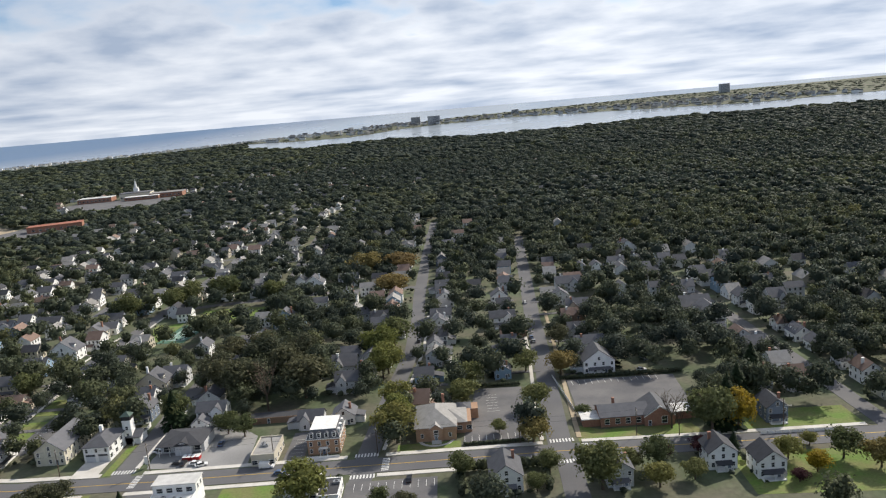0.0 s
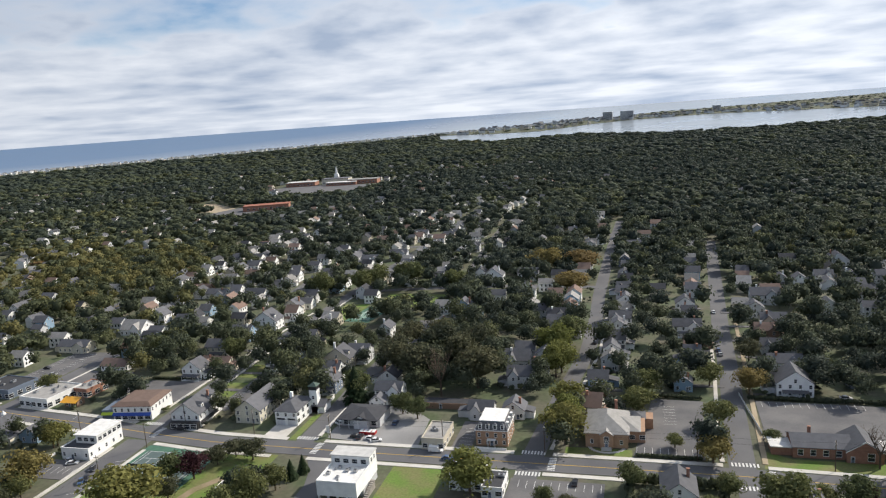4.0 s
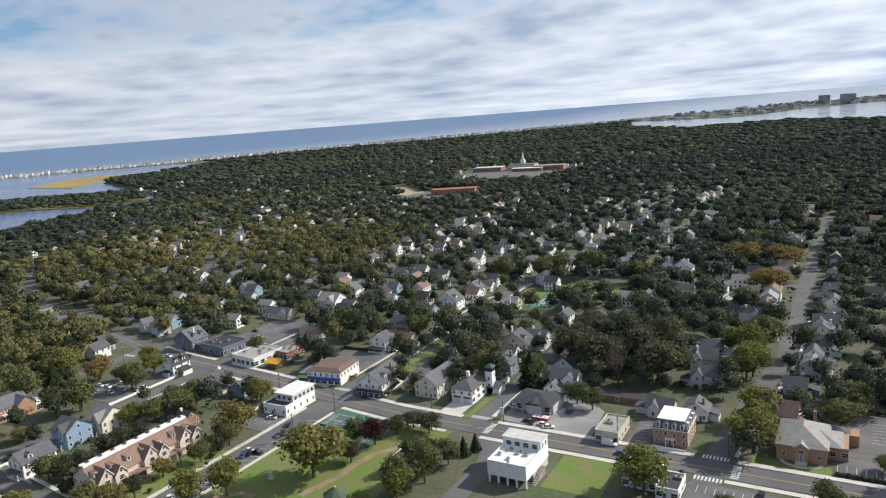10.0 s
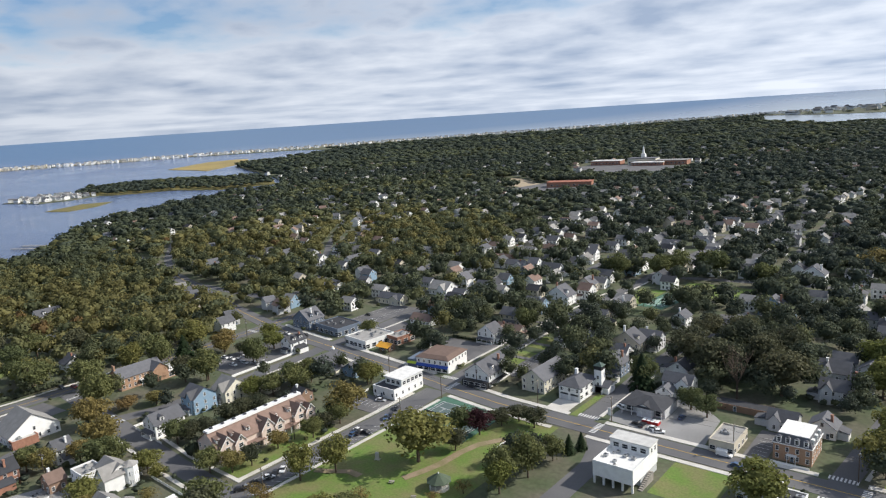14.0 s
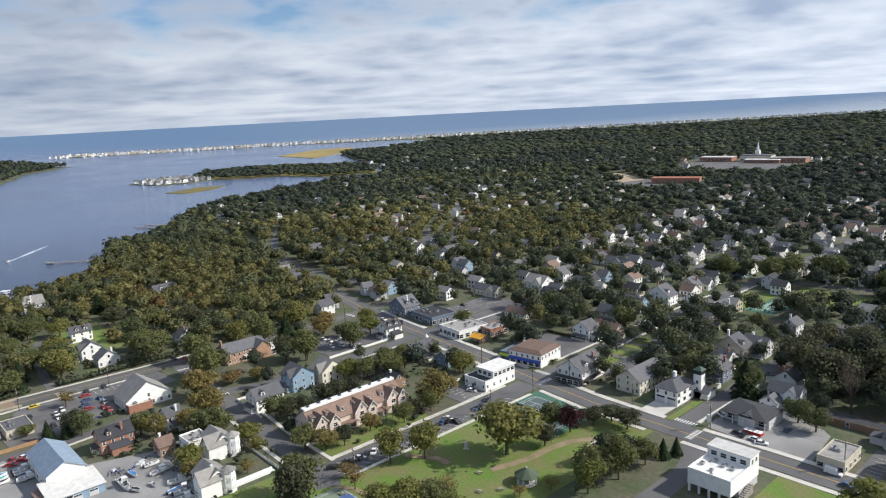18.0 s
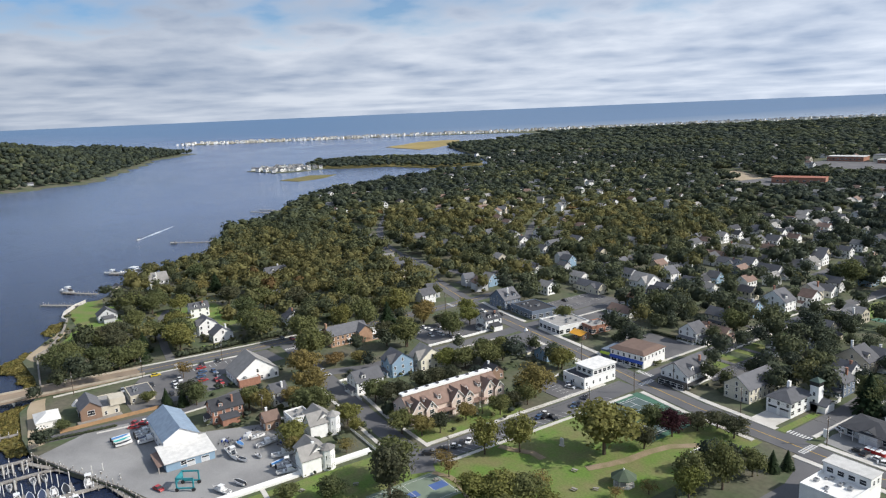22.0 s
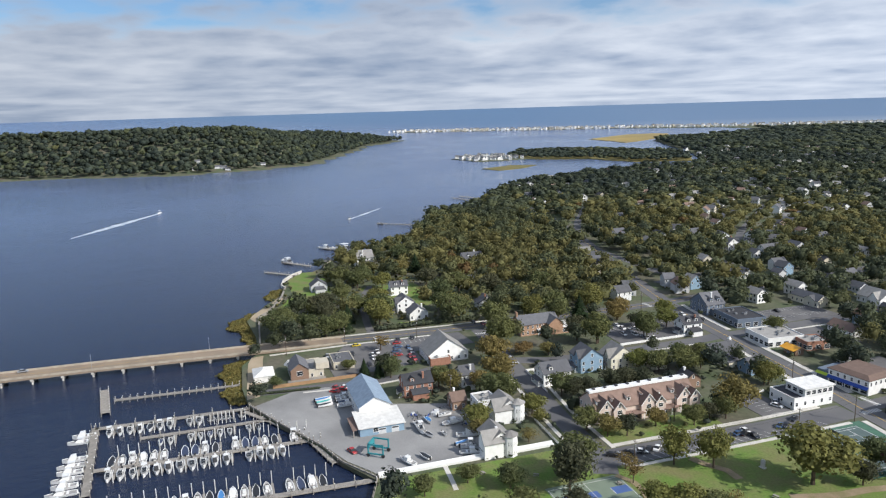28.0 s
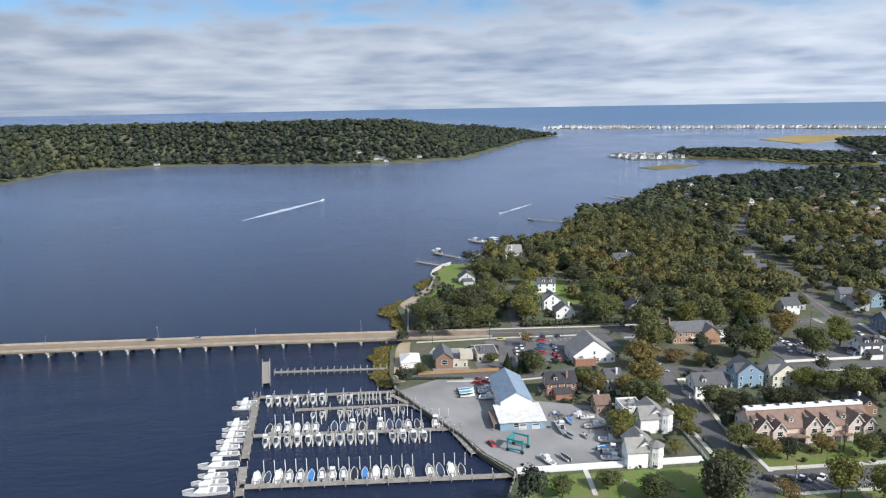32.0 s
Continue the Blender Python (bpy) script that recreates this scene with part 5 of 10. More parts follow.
def brick_hall():
    x, y, w, d, h = -12.5, 256, 15, 20, 5.4
    block_footprint(x + 3, y, w + 8, d)
    e = thing("brick_hall", x, y, 0, 0, "tan brick public hall with a pale hipped roof", "public hall")
    part("wall", Geo().box(-w / 2, -d / 2, -0.3, w / 2, d / 2, h).mesh("wall", (ORANGEBRICK,)), e)
    part("roof", hip_geo(w, d, h + 0.2, 4.2, 0.6).mesh("roof", (SHINGLE["L"],)), e)
    wn_ = part("east_wing", Geo().box(w / 2, -d / 2 + 5, -0.3, w / 2 + 6, d / 2 - 3, 4.6).mesh("east_wing", (ORANGEBRICK,)), e)
    part("wing_roof", hip_geo(13, 12.6, 4.8, 2.6, 0.5).mesh("wing_roof", (SHINGLE["L"],)), e, m=pose(5, 1, 0))
    part("rear_wing", Geo().box(w / 2, d / 2 - 3, -0.3, w / 2 + 9, d / 2 + 3, 4.2).mesh("rear_wing", (ORANGEBRICK,)), e)
    part("rear_roof", hip_geo(16, 7, 4.3, 1.6, 0.4).mesh("rear_roof", (SHINGLE["G"],)), e, m=pose(5.5, d / 2, 0))
    wg, rg = gable_geo(4.6, 5, 5.2, "y", 1.6, 0.3)
    part("porch_wall", wg.mesh("porch_wall", (ORANGEBRICK,)), e, m=pose(0, -d / 2 + 1.6, 0))
    part("porch_roof", rg.mesh("porch_roof", (SHINGLE["L"],)), e, m=pose(0, -d / 2 + 1.6, 0.05))
    part("arch_window", window_mesh(1.6, 2.4, "arch_window"), e, m=pose(0, -d / 2 - 0.92, 2.2))
    part("door", DOOR, e, m=pose(0, -d / 2 - 0.93, 0.6))
    for k in range(4):
        part("step", Geo().box(-1.8, -d / 2 - 1.2 - 0.5 * k, -0.2, 1.8, -d / 2 - 0.9, 0.7 - 0.17 * k).mesh("step", (CONCRETE,)), e)
    for u in (-5.2, 5.2):
        part("window", WIN, e, m=pose(u, -d / 2, 1.6))
    for k in range(3):
        part("window", WIDE, e, m=pose(w / 2 + 1.4 + 1.8 * k, -d / 2 + 5, 1.5)) if k % 2 == 0 else None
        part("window", WIN, e, m=pose(-w / 2, -5 + 5 * k, 1.6, 0, 0, 270))
    part("chimney", Geo().box(2.5, 7, 5, 3.5, 8, 11.2).mesh("chimney", (BRICK,)), e)
    pw = Geo()
    for k in range(13):
        a0, a1 = math.pi * (1 + k / 13), math.pi * (1 + (k + 1) / 13)
        pw.add([(5.6 * math.cos(a0), 4.4 * math.sin(a0), 0.09), (5.6 * math.cos(a1), 4.4 * math.sin(a1), 0.09), (6.9 * math.cos(a1), 5.6 * math.sin(a1), 0.09), (6.9 * math.cos(a0), 5.6 * math.sin(a0), 0.09)], [(0, 3, 2, 1)])
    part("path", pw.mesh("path", (CONCRETE,)), e, m=pose(0, -d / 2 + 1, 0))
    return e


brick_hall()


def long_brick():
    x, y, w, d, h = 58, 252, 18, 11, 4.0
    block_footprint(x + 5, y, w + 22, d + 3)
    e = thing("brick_club_house", x, y, 0, 0, "red brick hall with green-grey roof and white arched windows", "public hall")
    wg, rg = gable_geo(w, d, h, "x", 2.6)
    part("wall", wg.mesh("wall", (BRICK,)), e)
    part("roof", rg.mesh("roof", (SHINGLE["G"],)), e)
    wg, rg = gable_geo(11, 13, h + 0.2, "y", 3.4, 0.3)
    part("entrance_block", wg.mesh("entrance_block", (BRICK,)), e, m=pose(w / 2 + 3.5, -0.8, 0))
    part("entrance_roof", rg.mesh("entrance_roof", (SHINGLE["G"],)), e, m=pose(w / 2 + 3.5, -0.8, 0.05))
    g = Geo().plate([(w / 2 - 2.4, -7.6, h), (w / 2 + 3.5, -7.6, h + 3.9), (w / 2 + 3.5, -7.3, h + 3.9), (w / 2 - 2.4, -7.3, h)], 0.5).plate([(w / 2 + 3.5, -7.6, h + 3.9), (w / 2 + 9.4, -7.6, h), (w / 2 + 9.4, -7.3, h), (w / 2 + 3.5, -7.3, h + 3.9)], 0.5)
    part("white_coping", g.mesh("white_coping", (TRIM,)), e)
    for k in range(4):
        part("arch_window", window_mesh(1.6, 2.0, "arch_window"), e, m=pose(-6.6 + 3.9 * k, -d / 2, 1.1))
    part("arch_window", window_mesh(2.0, 2.6, "arch_window"), e, m=pose(w / 2 + 5.2, -7.3, 1.0))
    part("door", DOOR, e, m=pose(w / 2 - 0.2, -7.32, 0.1))
    for x0, x1, yy in ((-w / 2 - 7, -w / 2 - 0.05, -1), (w / 2 + 9.1, w / 2 + 18, 0)):
        part("flat_wing", Geo().box(x0 + 0.6, yy - 3.2, -0.3, x1, yy + 3.2, 3.0).mesh("flat_wing", (BRICK,)), e)
        part("wing_roof", Geo().box(x0, yy - 3.8, 3.0, x1 + (0 if x0 < 0 else 0.6), yy + 3.8, 3.35).mesh("wing_roof", (SHINGLE["W"],)), e)
    part("chimney", Geo().box(-3, 2.2, 5, -2, 3.2, 8).mesh("chimney", (BRICK,)), e)
    return e


long_brick()


def row_houses():
    x, y, w, d, h = -230, 155.5, 13, 44, 5.8
    block_footprint(x, y, w + 4, d)
    e = thing("row_house", x, y, 0, 0, "pale pink row of gabled houses under brown roofs", "row house")
    wg, rg = gable_geo(w, d, h, "y", 5.0, 0.5)
    part("wall", wg.mesh("wall", (SIDING["p"],)), e)
    part("roof", rg.mesh("roof", (SHINGLE["B"],)), e)
    part("ridge_deck", Geo().box(-1.5, -d / 2 - 0.2, h + 4.7, 1.3, d / 2 + 0.2, h + 5.5).mesh("ridge_deck", (TRIM,)), e, "long white flat strip on the ridge")
    for k in range(9):
        part("ridge_vent", Geo().box(-0.9, -20 + 5 * k, h + 5.502, 0.2, -19 + 5 * k, h + 6.0).mesh("ridge_vent", (DARK,)), e)
    for k, (yy, gw, gx) in enumerate(((-18.5, 6.5, 1.5), (-13.4, 5.0, 2.4), (0, 6.5, 1.5), (5.0, 4.4, 2.0), (16, 6.5, 1.5), (20.4, 4.8, 2.4))):
        gr = gw * 0.62
        g = Geo()
        fx = w / 2 + gx
        g.add([(fx, yy - gw / 2, -0.3), (fx, yy + gw / 2, -0.3), (fx, yy + gw / 2, h), (fx, yy - gw / 2, h), (fx, yy, h + gr), (0.5, yy - gw / 2, -0.3), (0.5, yy + gw / 2, -0.3), (0.5, yy + gw / 2, h), (0.5, yy - gw / 2, h), (0.5, yy, h + gr)],
              [(0, 1, 2, 3), (3, 2, 4), (1, 6, 7, 2), (5, 0, 3, 8)], 0)
        o = 0.4
        for s in (-1, 1):
            q = [(0.5, yy, h + gr + 0.2), (fx + o, yy, h + gr + 0.2), (fx + o, yy + s * (gw / 2 + o), h - o + 0.2), (0.5, yy + s * (gw / 2 + o), h - o + 0.2)]
            g.plate(q if s < 0 else q[::-1], 0.2, 1)
            b = [(fx + o, yy, h + gr + 0.21), (fx + o + 0.06, yy, h + gr + 0.21), (fx + o + 0.06, yy + s * (gw / 2 + o), h - o + 0.21), (fx + o, yy + s * (gw / 2 + o), h - o + 0.21)]
            g.plate(b if s < 0 else b[::-1], 0.35, 2)
        gb = part("front_gable", g.mesh("front_gable", (SIDING["p"], SHINGLE["B"], TRIM)), e)
        for z in (1.0, 3.9):
            part("window", WIDE, gb, m=pose(fx, yy, z, 0, 0, 90))
        part("window", WIN, gb, m=pose(fx, yy, 6.5, 0, 0, 90))
    for k in range(7):
        yy = -20.5 + 6.6 * k
        g = Geo().box(2.5, yy - 0.8, h + 1.5, 5.2, yy + 0.8, h + 3.0).plate([(2.0, yy - 1.0, h + 3.5), (5.6, yy - 1.0, h + 3.0), (5.6, yy + 1.0, h + 3.0), (2.0, yy + 1.0, h + 3.5)], 0.14, 1)
        dm = part("dormer", g.mesh("dormer", (TRIM, SHINGLE["B"])), e)
        part("window", WIN, dm, m=pose(5.21, yy, h + 1.55, 0, 0, 90))
    for yy in (-9, -4.5, 9, 12):
        g = Geo().plate([(w / 2, yy - 2.2, 3.4), (w / 2 + 2.6, yy - 2.2, 2.7), (w / 2 + 2.6, yy + 2.2, 2.7), (w / 2, yy + 2.2, 3.4)], 0.16)
        for s in (-2, 2):
            g.box(w / 2 + 2.2, yy + s - 0.1, -0.2, w / 2 + 2.4, yy + s + 0.1, 2.7, 1)
        part("porch", g.mesh("porch", (SHINGLE["B"], TRIM)), e)
        part("door", DOOR, e, m=pose(w / 2, yy, 0.1, 0, 0, 90))
    windows(e, w, d, [1.0, 3.9], "s", gap=3.4)
    tagged(slab("front_garden", [(-220, 131), (-207.5, 131), (-207, 178), (-220, 178)], 0.05, -0.2, GRASS), "green front gardens of the row", "lawn", kind="structure")
    return e


row_houses()


def turret_house(x, y, flip, label):
    e = house(x, y, 11, 9, 2, "x", "w", "L", label=label)
    t = part("turret", Geo().tube(0, 0, -0.3, 7.6, 2.7, 2.7, 8).mesh("turret", (SIDING["w"],)), e, m=pose(5.2, flip * 3.4, 0))
    part("turret_roof", Geo().tube(0, 0, 7.6, 10.2 if flip < 0 else 9.2, 3.1, 0.1, 8).mesh("turret_roof", (SHINGLE["L"],)), t)
    for k in range(5):
        a = -80 + 40 * k
        for z in (1.0, 4.2):
            part("window", WIN, t, m=pose(2.52 * math.cos(radians(a)), 2.52 * math.sin(radians(a)), z, 0, 0, a + 90))
    wg, rg = gable_geo(6, 7, 6.0, "y", 3.6)
    part("front_block", wg.mesh("front_block", (SIDING["w"],)), e, m=pose(3.4, -flip * 3.0, 0))
    part("front_roof", rg.mesh("front_roof", (SHINGLE["L"],)), e, m=pose(3.4, -flip * 3.0, 0.05))
    return e


turret_house(-219, 90.5, 1, "white victorian house with a corner turret beside the yard")
turret_house(-243, 104, 1, "white victorian house with a wide round turret")
flat_block("roof_terrace_house", -250, 98, 9, 8, 6.2, "w", "white flat-roofed house with a roof terrace", "house", "L", 0.7, levels=(1.0, 3.9))


def colonial():
    x, y, w, d, h = -336.5, 161, 12, 22, 6.2
    block_footprint(x, y + 4, w, d + 10)
    e = thing("brick_colonial_house", x, y, 0, 0, "red brick colonial house with grey roof and white wing", "house")
    wg, rg = gable_geo(w, d, h, "y", 3.6)
    part("wall", wg.mesh("wall", (ORANGEBRICK,)), e)
    part("roof", rg.mesh("roof", (SHINGLE["G"],)), e)
    windows(e, w, d, [1.0, 3.9], "e", gap=2.7)
    windows(e, w, d, [1.0, 3.9], "s", gap=3.4)
    wg, rg = gable_geo(9, 8, h, "x", 3.0)
    part("cross_wing", wg.mesh("cross_wing", (ORANGEBRICK,)), e, m=pose(4.5, 8, 0))
    part("cross_roof", rg.mesh("cross_roof", (SHINGLE["G"],)), e, m=pose(4.5, 8, 0.05))
    part("sun_room", Geo().box(-1, 12.1, -0.3, 9, 19, 3.4).box(-1.3, 11.9, 3.4, 9.3, 19.3, 3.8, 1).mesh("sun_room", (ORANGEBRICK, TRIM)), e)
    for k in range(3):
        part("window", SHOPWIN, e, m=pose(9, 13.4 + 2.2 * k, 0.7, 0, 0, 90)) if k % 2 == 0 else None
    part("porch", Geo().box(6, -2, 3.0, 8.2, 2, 3.4).tube(7.9, -1.7, 0, 3.0, 0.16, 0.14).tube(7.9, 1.7, 0, 3.0, 0.16, 0.14).mesh("porch", (TRIM,)), e)
    part("door", DOOR, e, m=pose(6, 0, 0.1, 0, 0, 90))
    part("chimney", Geo().box(-1, -11.3, 0, 1, -10.6, 12).mesh("chimney", (ORANGEBRICK,)), e)
    return e


colonial()


def yard_sheds():
    x, y, w, d, h = -271, 55.5, 26, 12.5, 6.4
    block_footprint(x, y, w, d)
    e = thing("boat_shed", x, y, 0, 0, "white boat shed with a pale blue metal roof", "boat shed")
    wg, rg = gable_geo(w, d, h, "x", 3.6, 0.5)
    part("wall", wg.mesh("wall", (SIDING["w"],)), e)
    part("roof", rg.mesh("roof", (SHINGLE["U"],)), e)
    windows(e, w, d, [1.4], "s", WIDE, 5)
    b = flat_block("yard_workshop", -252.5, 55.5, 13.5, 17, 3.4, "b", "blue workshop with a low white roof", "workshop", "W", 0, units=0, levels=())
    part("roof_slope", Geo().plate([(-6.9, -9.1, 4.7), (7.4, -9.1, 3.55), (7.4, 9.1, 3.55), (-6.9, 9.1, 4.7)], 0.25).mesh("roof_slope", (SHINGLE["W"],)), b)
    part("infill", Geo().add([(-6.75, -8.5, 3.4), (6.75, -8.5, 3.35), (-6.75, -8.5, 4.44), (-6.75, 8.5, 3.4), (6.75, 8.5, 3.35), (-6.75, 8.5, 4.44)], [(0, 1, 2), (3, 5, 4), (0, 2, 5, 3)]).mesh("infill", (SIDING["b"],)), b)
    for u in (-7, -2):
        part("garage_door", GARAGE, b, m=pose(6.75, u + 7, 0, 0, 0, 90))
    part("window", WIDE, b, m=pose(6.75, -2.5, 1.3, 0, 0, 90))
    part("lean_to", Geo().plate([(-6, -11.2, 2.7), (6.4, -11.2, 2.7), (6.4, -8.5, 3.2), (-6, -8.5, 3.2)], 0.15).box(-5.8, -11, 0, -5.5, -10.7, 2.55, 1).box(6, -11, 0, 6.3, -10.7, 2.55, 1).mesh("lean_to", (SHINGLE["B"], WOOD)), b)
    return e


yard_sheds()
house(-279, 78, 9, 12.5, 2, "y", "r", "D", label="dark red brick house with white windows")


def restaurant():
    x, y, w, d = -320, 36, 15, 15
    e = flat_block("restaurant", x, y, w, d, 4.2, "t", "tan riverside restaurant with gables and decks", "restaurant", "L", 0.3, units=5, levels=(1.0,))
    wg, rg = gable_geo(13, 8, 5.4, "x", 3.0)
    part("gable_block", wg.mesh("gable_block", (SIDING["n"],)), e, m=pose(2, -3.5, 0))
    part("gable_roof", rg.mesh("gable_roof", (SHINGLE["G"],)), e, m=pose(2, -3.5, 0.05))
    part("dome", Geo().tube(-4, -6.5, 4.2, 6.2, 3.0, 1.2, 12).mesh("dome", (SHINGLE["W"],)), e)
    part("deck", Geo().box(7.6, -9, -0.2, 12, 8, 0.7).mesh("deck", (WOOD,)), e)
    part("fence", Geo().box(13, -16, -0.2, 13.15, 22, 1.5).mesh("fence", (mat("cedar", (0.42, 0.26, 0.14), rough=0.8, scale=0.5, fine=6, vary=0.2),)), e)
    part("upper_deck", Geo().box(1, 4, 4.3, 8, 10, 7.2).mesh("upper_deck", (SIDING["t"],)), e)
    part("window", SHOPWIN, e, m=pose(8.5, -3.5, 2.6, 0, 0, 90))
    t = thing("marquee_tent", -322, 17, 0, 0, "white marquee tent beside the restaurant", "tent")
    part("wall", Geo().box(-6, -4.5, -0.3, 6, 4.5, 2.8).mesh("wall", (SHINGLE["W"],)), t)
    part("canopy", hip_geo(12, 9, 2.9, 2.0, 0.3).mesh("canopy", (SHINGLE["W"],)), t)
    BLOCKED.append(("poly", rect(-330, 10, -305, 60), 1))
    return e


restaurant()
house(-318, 103, 16, 20, 1.5, "x", "w", "L", label="white meeting hall with a broad grey roof", name="meeting_hall")
flat_block("brick_annex", -308.5, 98, 4, 10, 3.2, "r", "low red brick annex with white top", "building", "W", 0.4, units=1, levels=())
flat_block("flat_shop_row", -276, 264.5, 18, 20, 4.4, "w", "long white flat-roofed shop row", "shop", "L", 0.5, ang=-6, units=6, levels=(0.6,), me=SHOPWIN, gap=3.6)
flat_block("brick_shop", -262, 274, 10, 12, 4.0, "r", "low red brick shop with a busy roof", "shop", "L", 0.5, ang=-8, units=6, levels=(0.6,), me=SHOPWIN, gap=3.6)
flat_block("blue_shop_row", -309, 271, 22, 17, 4.6, "s", "dark blue shop row with a dark flat roof", "shop", "D", 0.4, ang=-6, units=6, levels=(0.6,), me=SHOPWIN, gap=4.0)
house(-332, 268, 15, 12, 2, "y", "s", "G", label="slate blue gabled house with white trim")
house(-246, 225, 8, 8, 1.5, "y", "b", "G", label="teal blue small shop with a grey gable")
house(-265, 222, 14, 13, 1, "y", "c", "G", label="low cream hall with a broad grey roof", name="low_hall")


def cupola():
    e = thing("cupola_tower", -267.5, 230, 0, 0, "small white cupola tower on a hall", "tower")
    part("base", Geo().box(-1.2, -1.2, -0.3, 1.2, 1.2, 6.2).mesh("base", (TRIM,)), e)
    part("lantern", Geo().tube(0, 0, 6.2, 8.0, 0.9, 0.9, 8).mesh("lantern", (TRIM,)), e)
    part("cap", Geo().tube(0, 0, 8.0, 9.6, 1.1, 0.05, 8).mesh("cap", (TRIM,)), e)


cupola()
e_ = flat_block("cafe", -258, 259.5, 7, 5, 3.2, "n", "small cafe under an orange awning", "cafe", "D", 0, units=0, levels=(0.8,))
part("awning", Geo().plate([(-4.5, -4.5, 2.8), (4.5, -4.5, 2.8), (4.5, 0, 4.2), (-4.5, 0, 4.2)], 0.1).mesh("awning", (BRIGHT["orange"],)), e_, "orange canvas awning")


def gazebo():
    block_footprint(-143.4, 164.9, 8, 8)
    e = thing("gazebo", -143.4, 164.9, 0, 20, "white park gazebo with a green hipped roof", "gazebo")
    part("floor", Geo().tube(0, 0, -0.2, 0.5, 3.6, 3.6, 8).mesh("floor", (CONCRETE,)), e)
    for k in range(8):
        a = math.pi / 4 * k
        part("post", Geo().box(-0.13, -0.13, 0.5, 0.13, 0.13, 3.0).mesh("post", (TRIM,)), e, m=pose(3.2 * math.cos(a), 3.2 * math.sin(a), 0, 0, 0, 45 * k))
        part("rail", Geo().box(-1.15, -0.04, 1.2, 1.15, 0.04, 1.32).mesh("rail", (TRIM,)), e, m=pose(2.95 * math.cos(a + math.pi / 8), 2.95 * math.sin(a + math.pi / 8), 0, 0, 0, 45 * k + 22.5 + 90)) if k % 2 else None
    part("roof", Geo().tube(0, 0, 3.0, 5.4, 4.3, 0.3, 8).tube(0, 0, 2.85, 3.0, 4.3, 4.3, 8).mesh("roof", (mat("green_roof", (0.085, 0.115, 0.075), rough=0.85, vary=0.15),)), e)
    part("finial", Geo().tube(0, 0, 5.4, 6.0, 0.3, 0.02, 8).mesh("finial", (TRIM,)), e)


gazebo()
tagged(new("seawall", Geo().box(-215.9, 47, -0.5, -213.8, 111, 0.8).box(-215.9, 47, 0.8, -215.5, 111, 1.3).mesh("seawall", (TRIM,))), "long low white wall beside the park", "wall", kind="structure")
tagged(new("lot_wall", Geo().box(-298.5, 190, -0.3, -298, 236, 1.2).mesh("lot_wall", (TRIM,))), "white wall along the car lot", "wall", kind="structure")

flat_block("restaurant_annex", -326, 54, 14, 10, 3.6, "t", "low tan restaurant annex with a grey roof", "restaurant", "G", 0.3, units=4, levels=(1.0,))
house(-304, 234, 8.5, 11, 2, "y", "w", "D", label="white two-storey house with a dark roof on the corner")
house(-322, 332, 20, 8, 1.5, "x", "c", "G", label="cream chapel hall with a small square tower", name="chapel")
house(-272, 306, 15, 8, 1, "x", "w", "B", label="low white shop with a brown roof")
house(-237, 270, 6, 7, 1.5, "y", "c", "G", label="small cream house behind a white wall")
house(-475, 64, 9, 11, 1.5, "x", "g", "G", label="grey river house with a white gable")
house(-541, 82, 11, 10, 1.5, "x", "t", "G", label="grey-roofed river house with arched gable")
house(-546, 110, 14, 13, 2, "y", "w", "L", label="large pale house with many gables by the river")
house(-381, 54, 7, 9, 1, "y", "w", "B", label="small white cottage with a brown roof")
house(-421, 46, 8, 8, 1, "x", "g", "G", label="small grey cottage in the trees", plain=True)
BLOCKED.append(("poly", rect(-126, 234, -41, 272), 0.0))
BLOCKED.append(("poly", rect(-127, 182, -62, 226), 0.0))
BLOCKED.append(("poly", rect(-320, 255, -252, 300), 0.0))
BLOCKED.append(("poly", rect(-172, 236, -131, 250), 0.0))
walkway([(-471, 99), (-455, 92), (-419, 83.5), (-390, 79.5), (-369, 77.5)], 4.2, 0, LOT, "driveway", "grey asphalt garden lane between trees", 0.07)
BLOCKED.append(("line", [(-471, 99), (-455, 92), (-419, 83.5), (-390, 79.5), (-369, 77.5)], 4.0))
tagged(slab("retaining_wall", [(-368, 18), (-422, 20.6), (-430, 27), (-463, 37.5), (-492, 43.2), (-492, 43.9), (-462.6, 38.2), (-429.6, 27.8), (-421.8, 21.4), (-368, 18.8)], 1.5, -1.0, WOOD), "dark timber retaining wall along the river garden", "wall", kind="structure")
tagged(slab("sea_wall", [(-492, 42.6), (-500, 40.8), (-516, 44), (-531, 51.7), (-540, 59.6), (-539.4, 60.2), (-530.6, 52.6), (-515.7, 45), (-500, 41.8), (-492, 43.6)], 0.5, -1.8, CONCRETE), "curved white sea wall before a lawn", "wall", kind="structure")
lawn([(-494, 46), (-515, 47.5), (-534, 60), (-533, 70), (-505, 66), (-492, 60)], "bright lawn behind the white sea wall", keep=0)
lawn([(-436, 42), (-460, 44), (-462, 68), (-438, 66)], "bright garden lawn on the river bank", keep=0)
lawn([(-381, 96), (-371, 92), (-371, 106), (-380, 106)], "small lawn before a white house", keep=0)


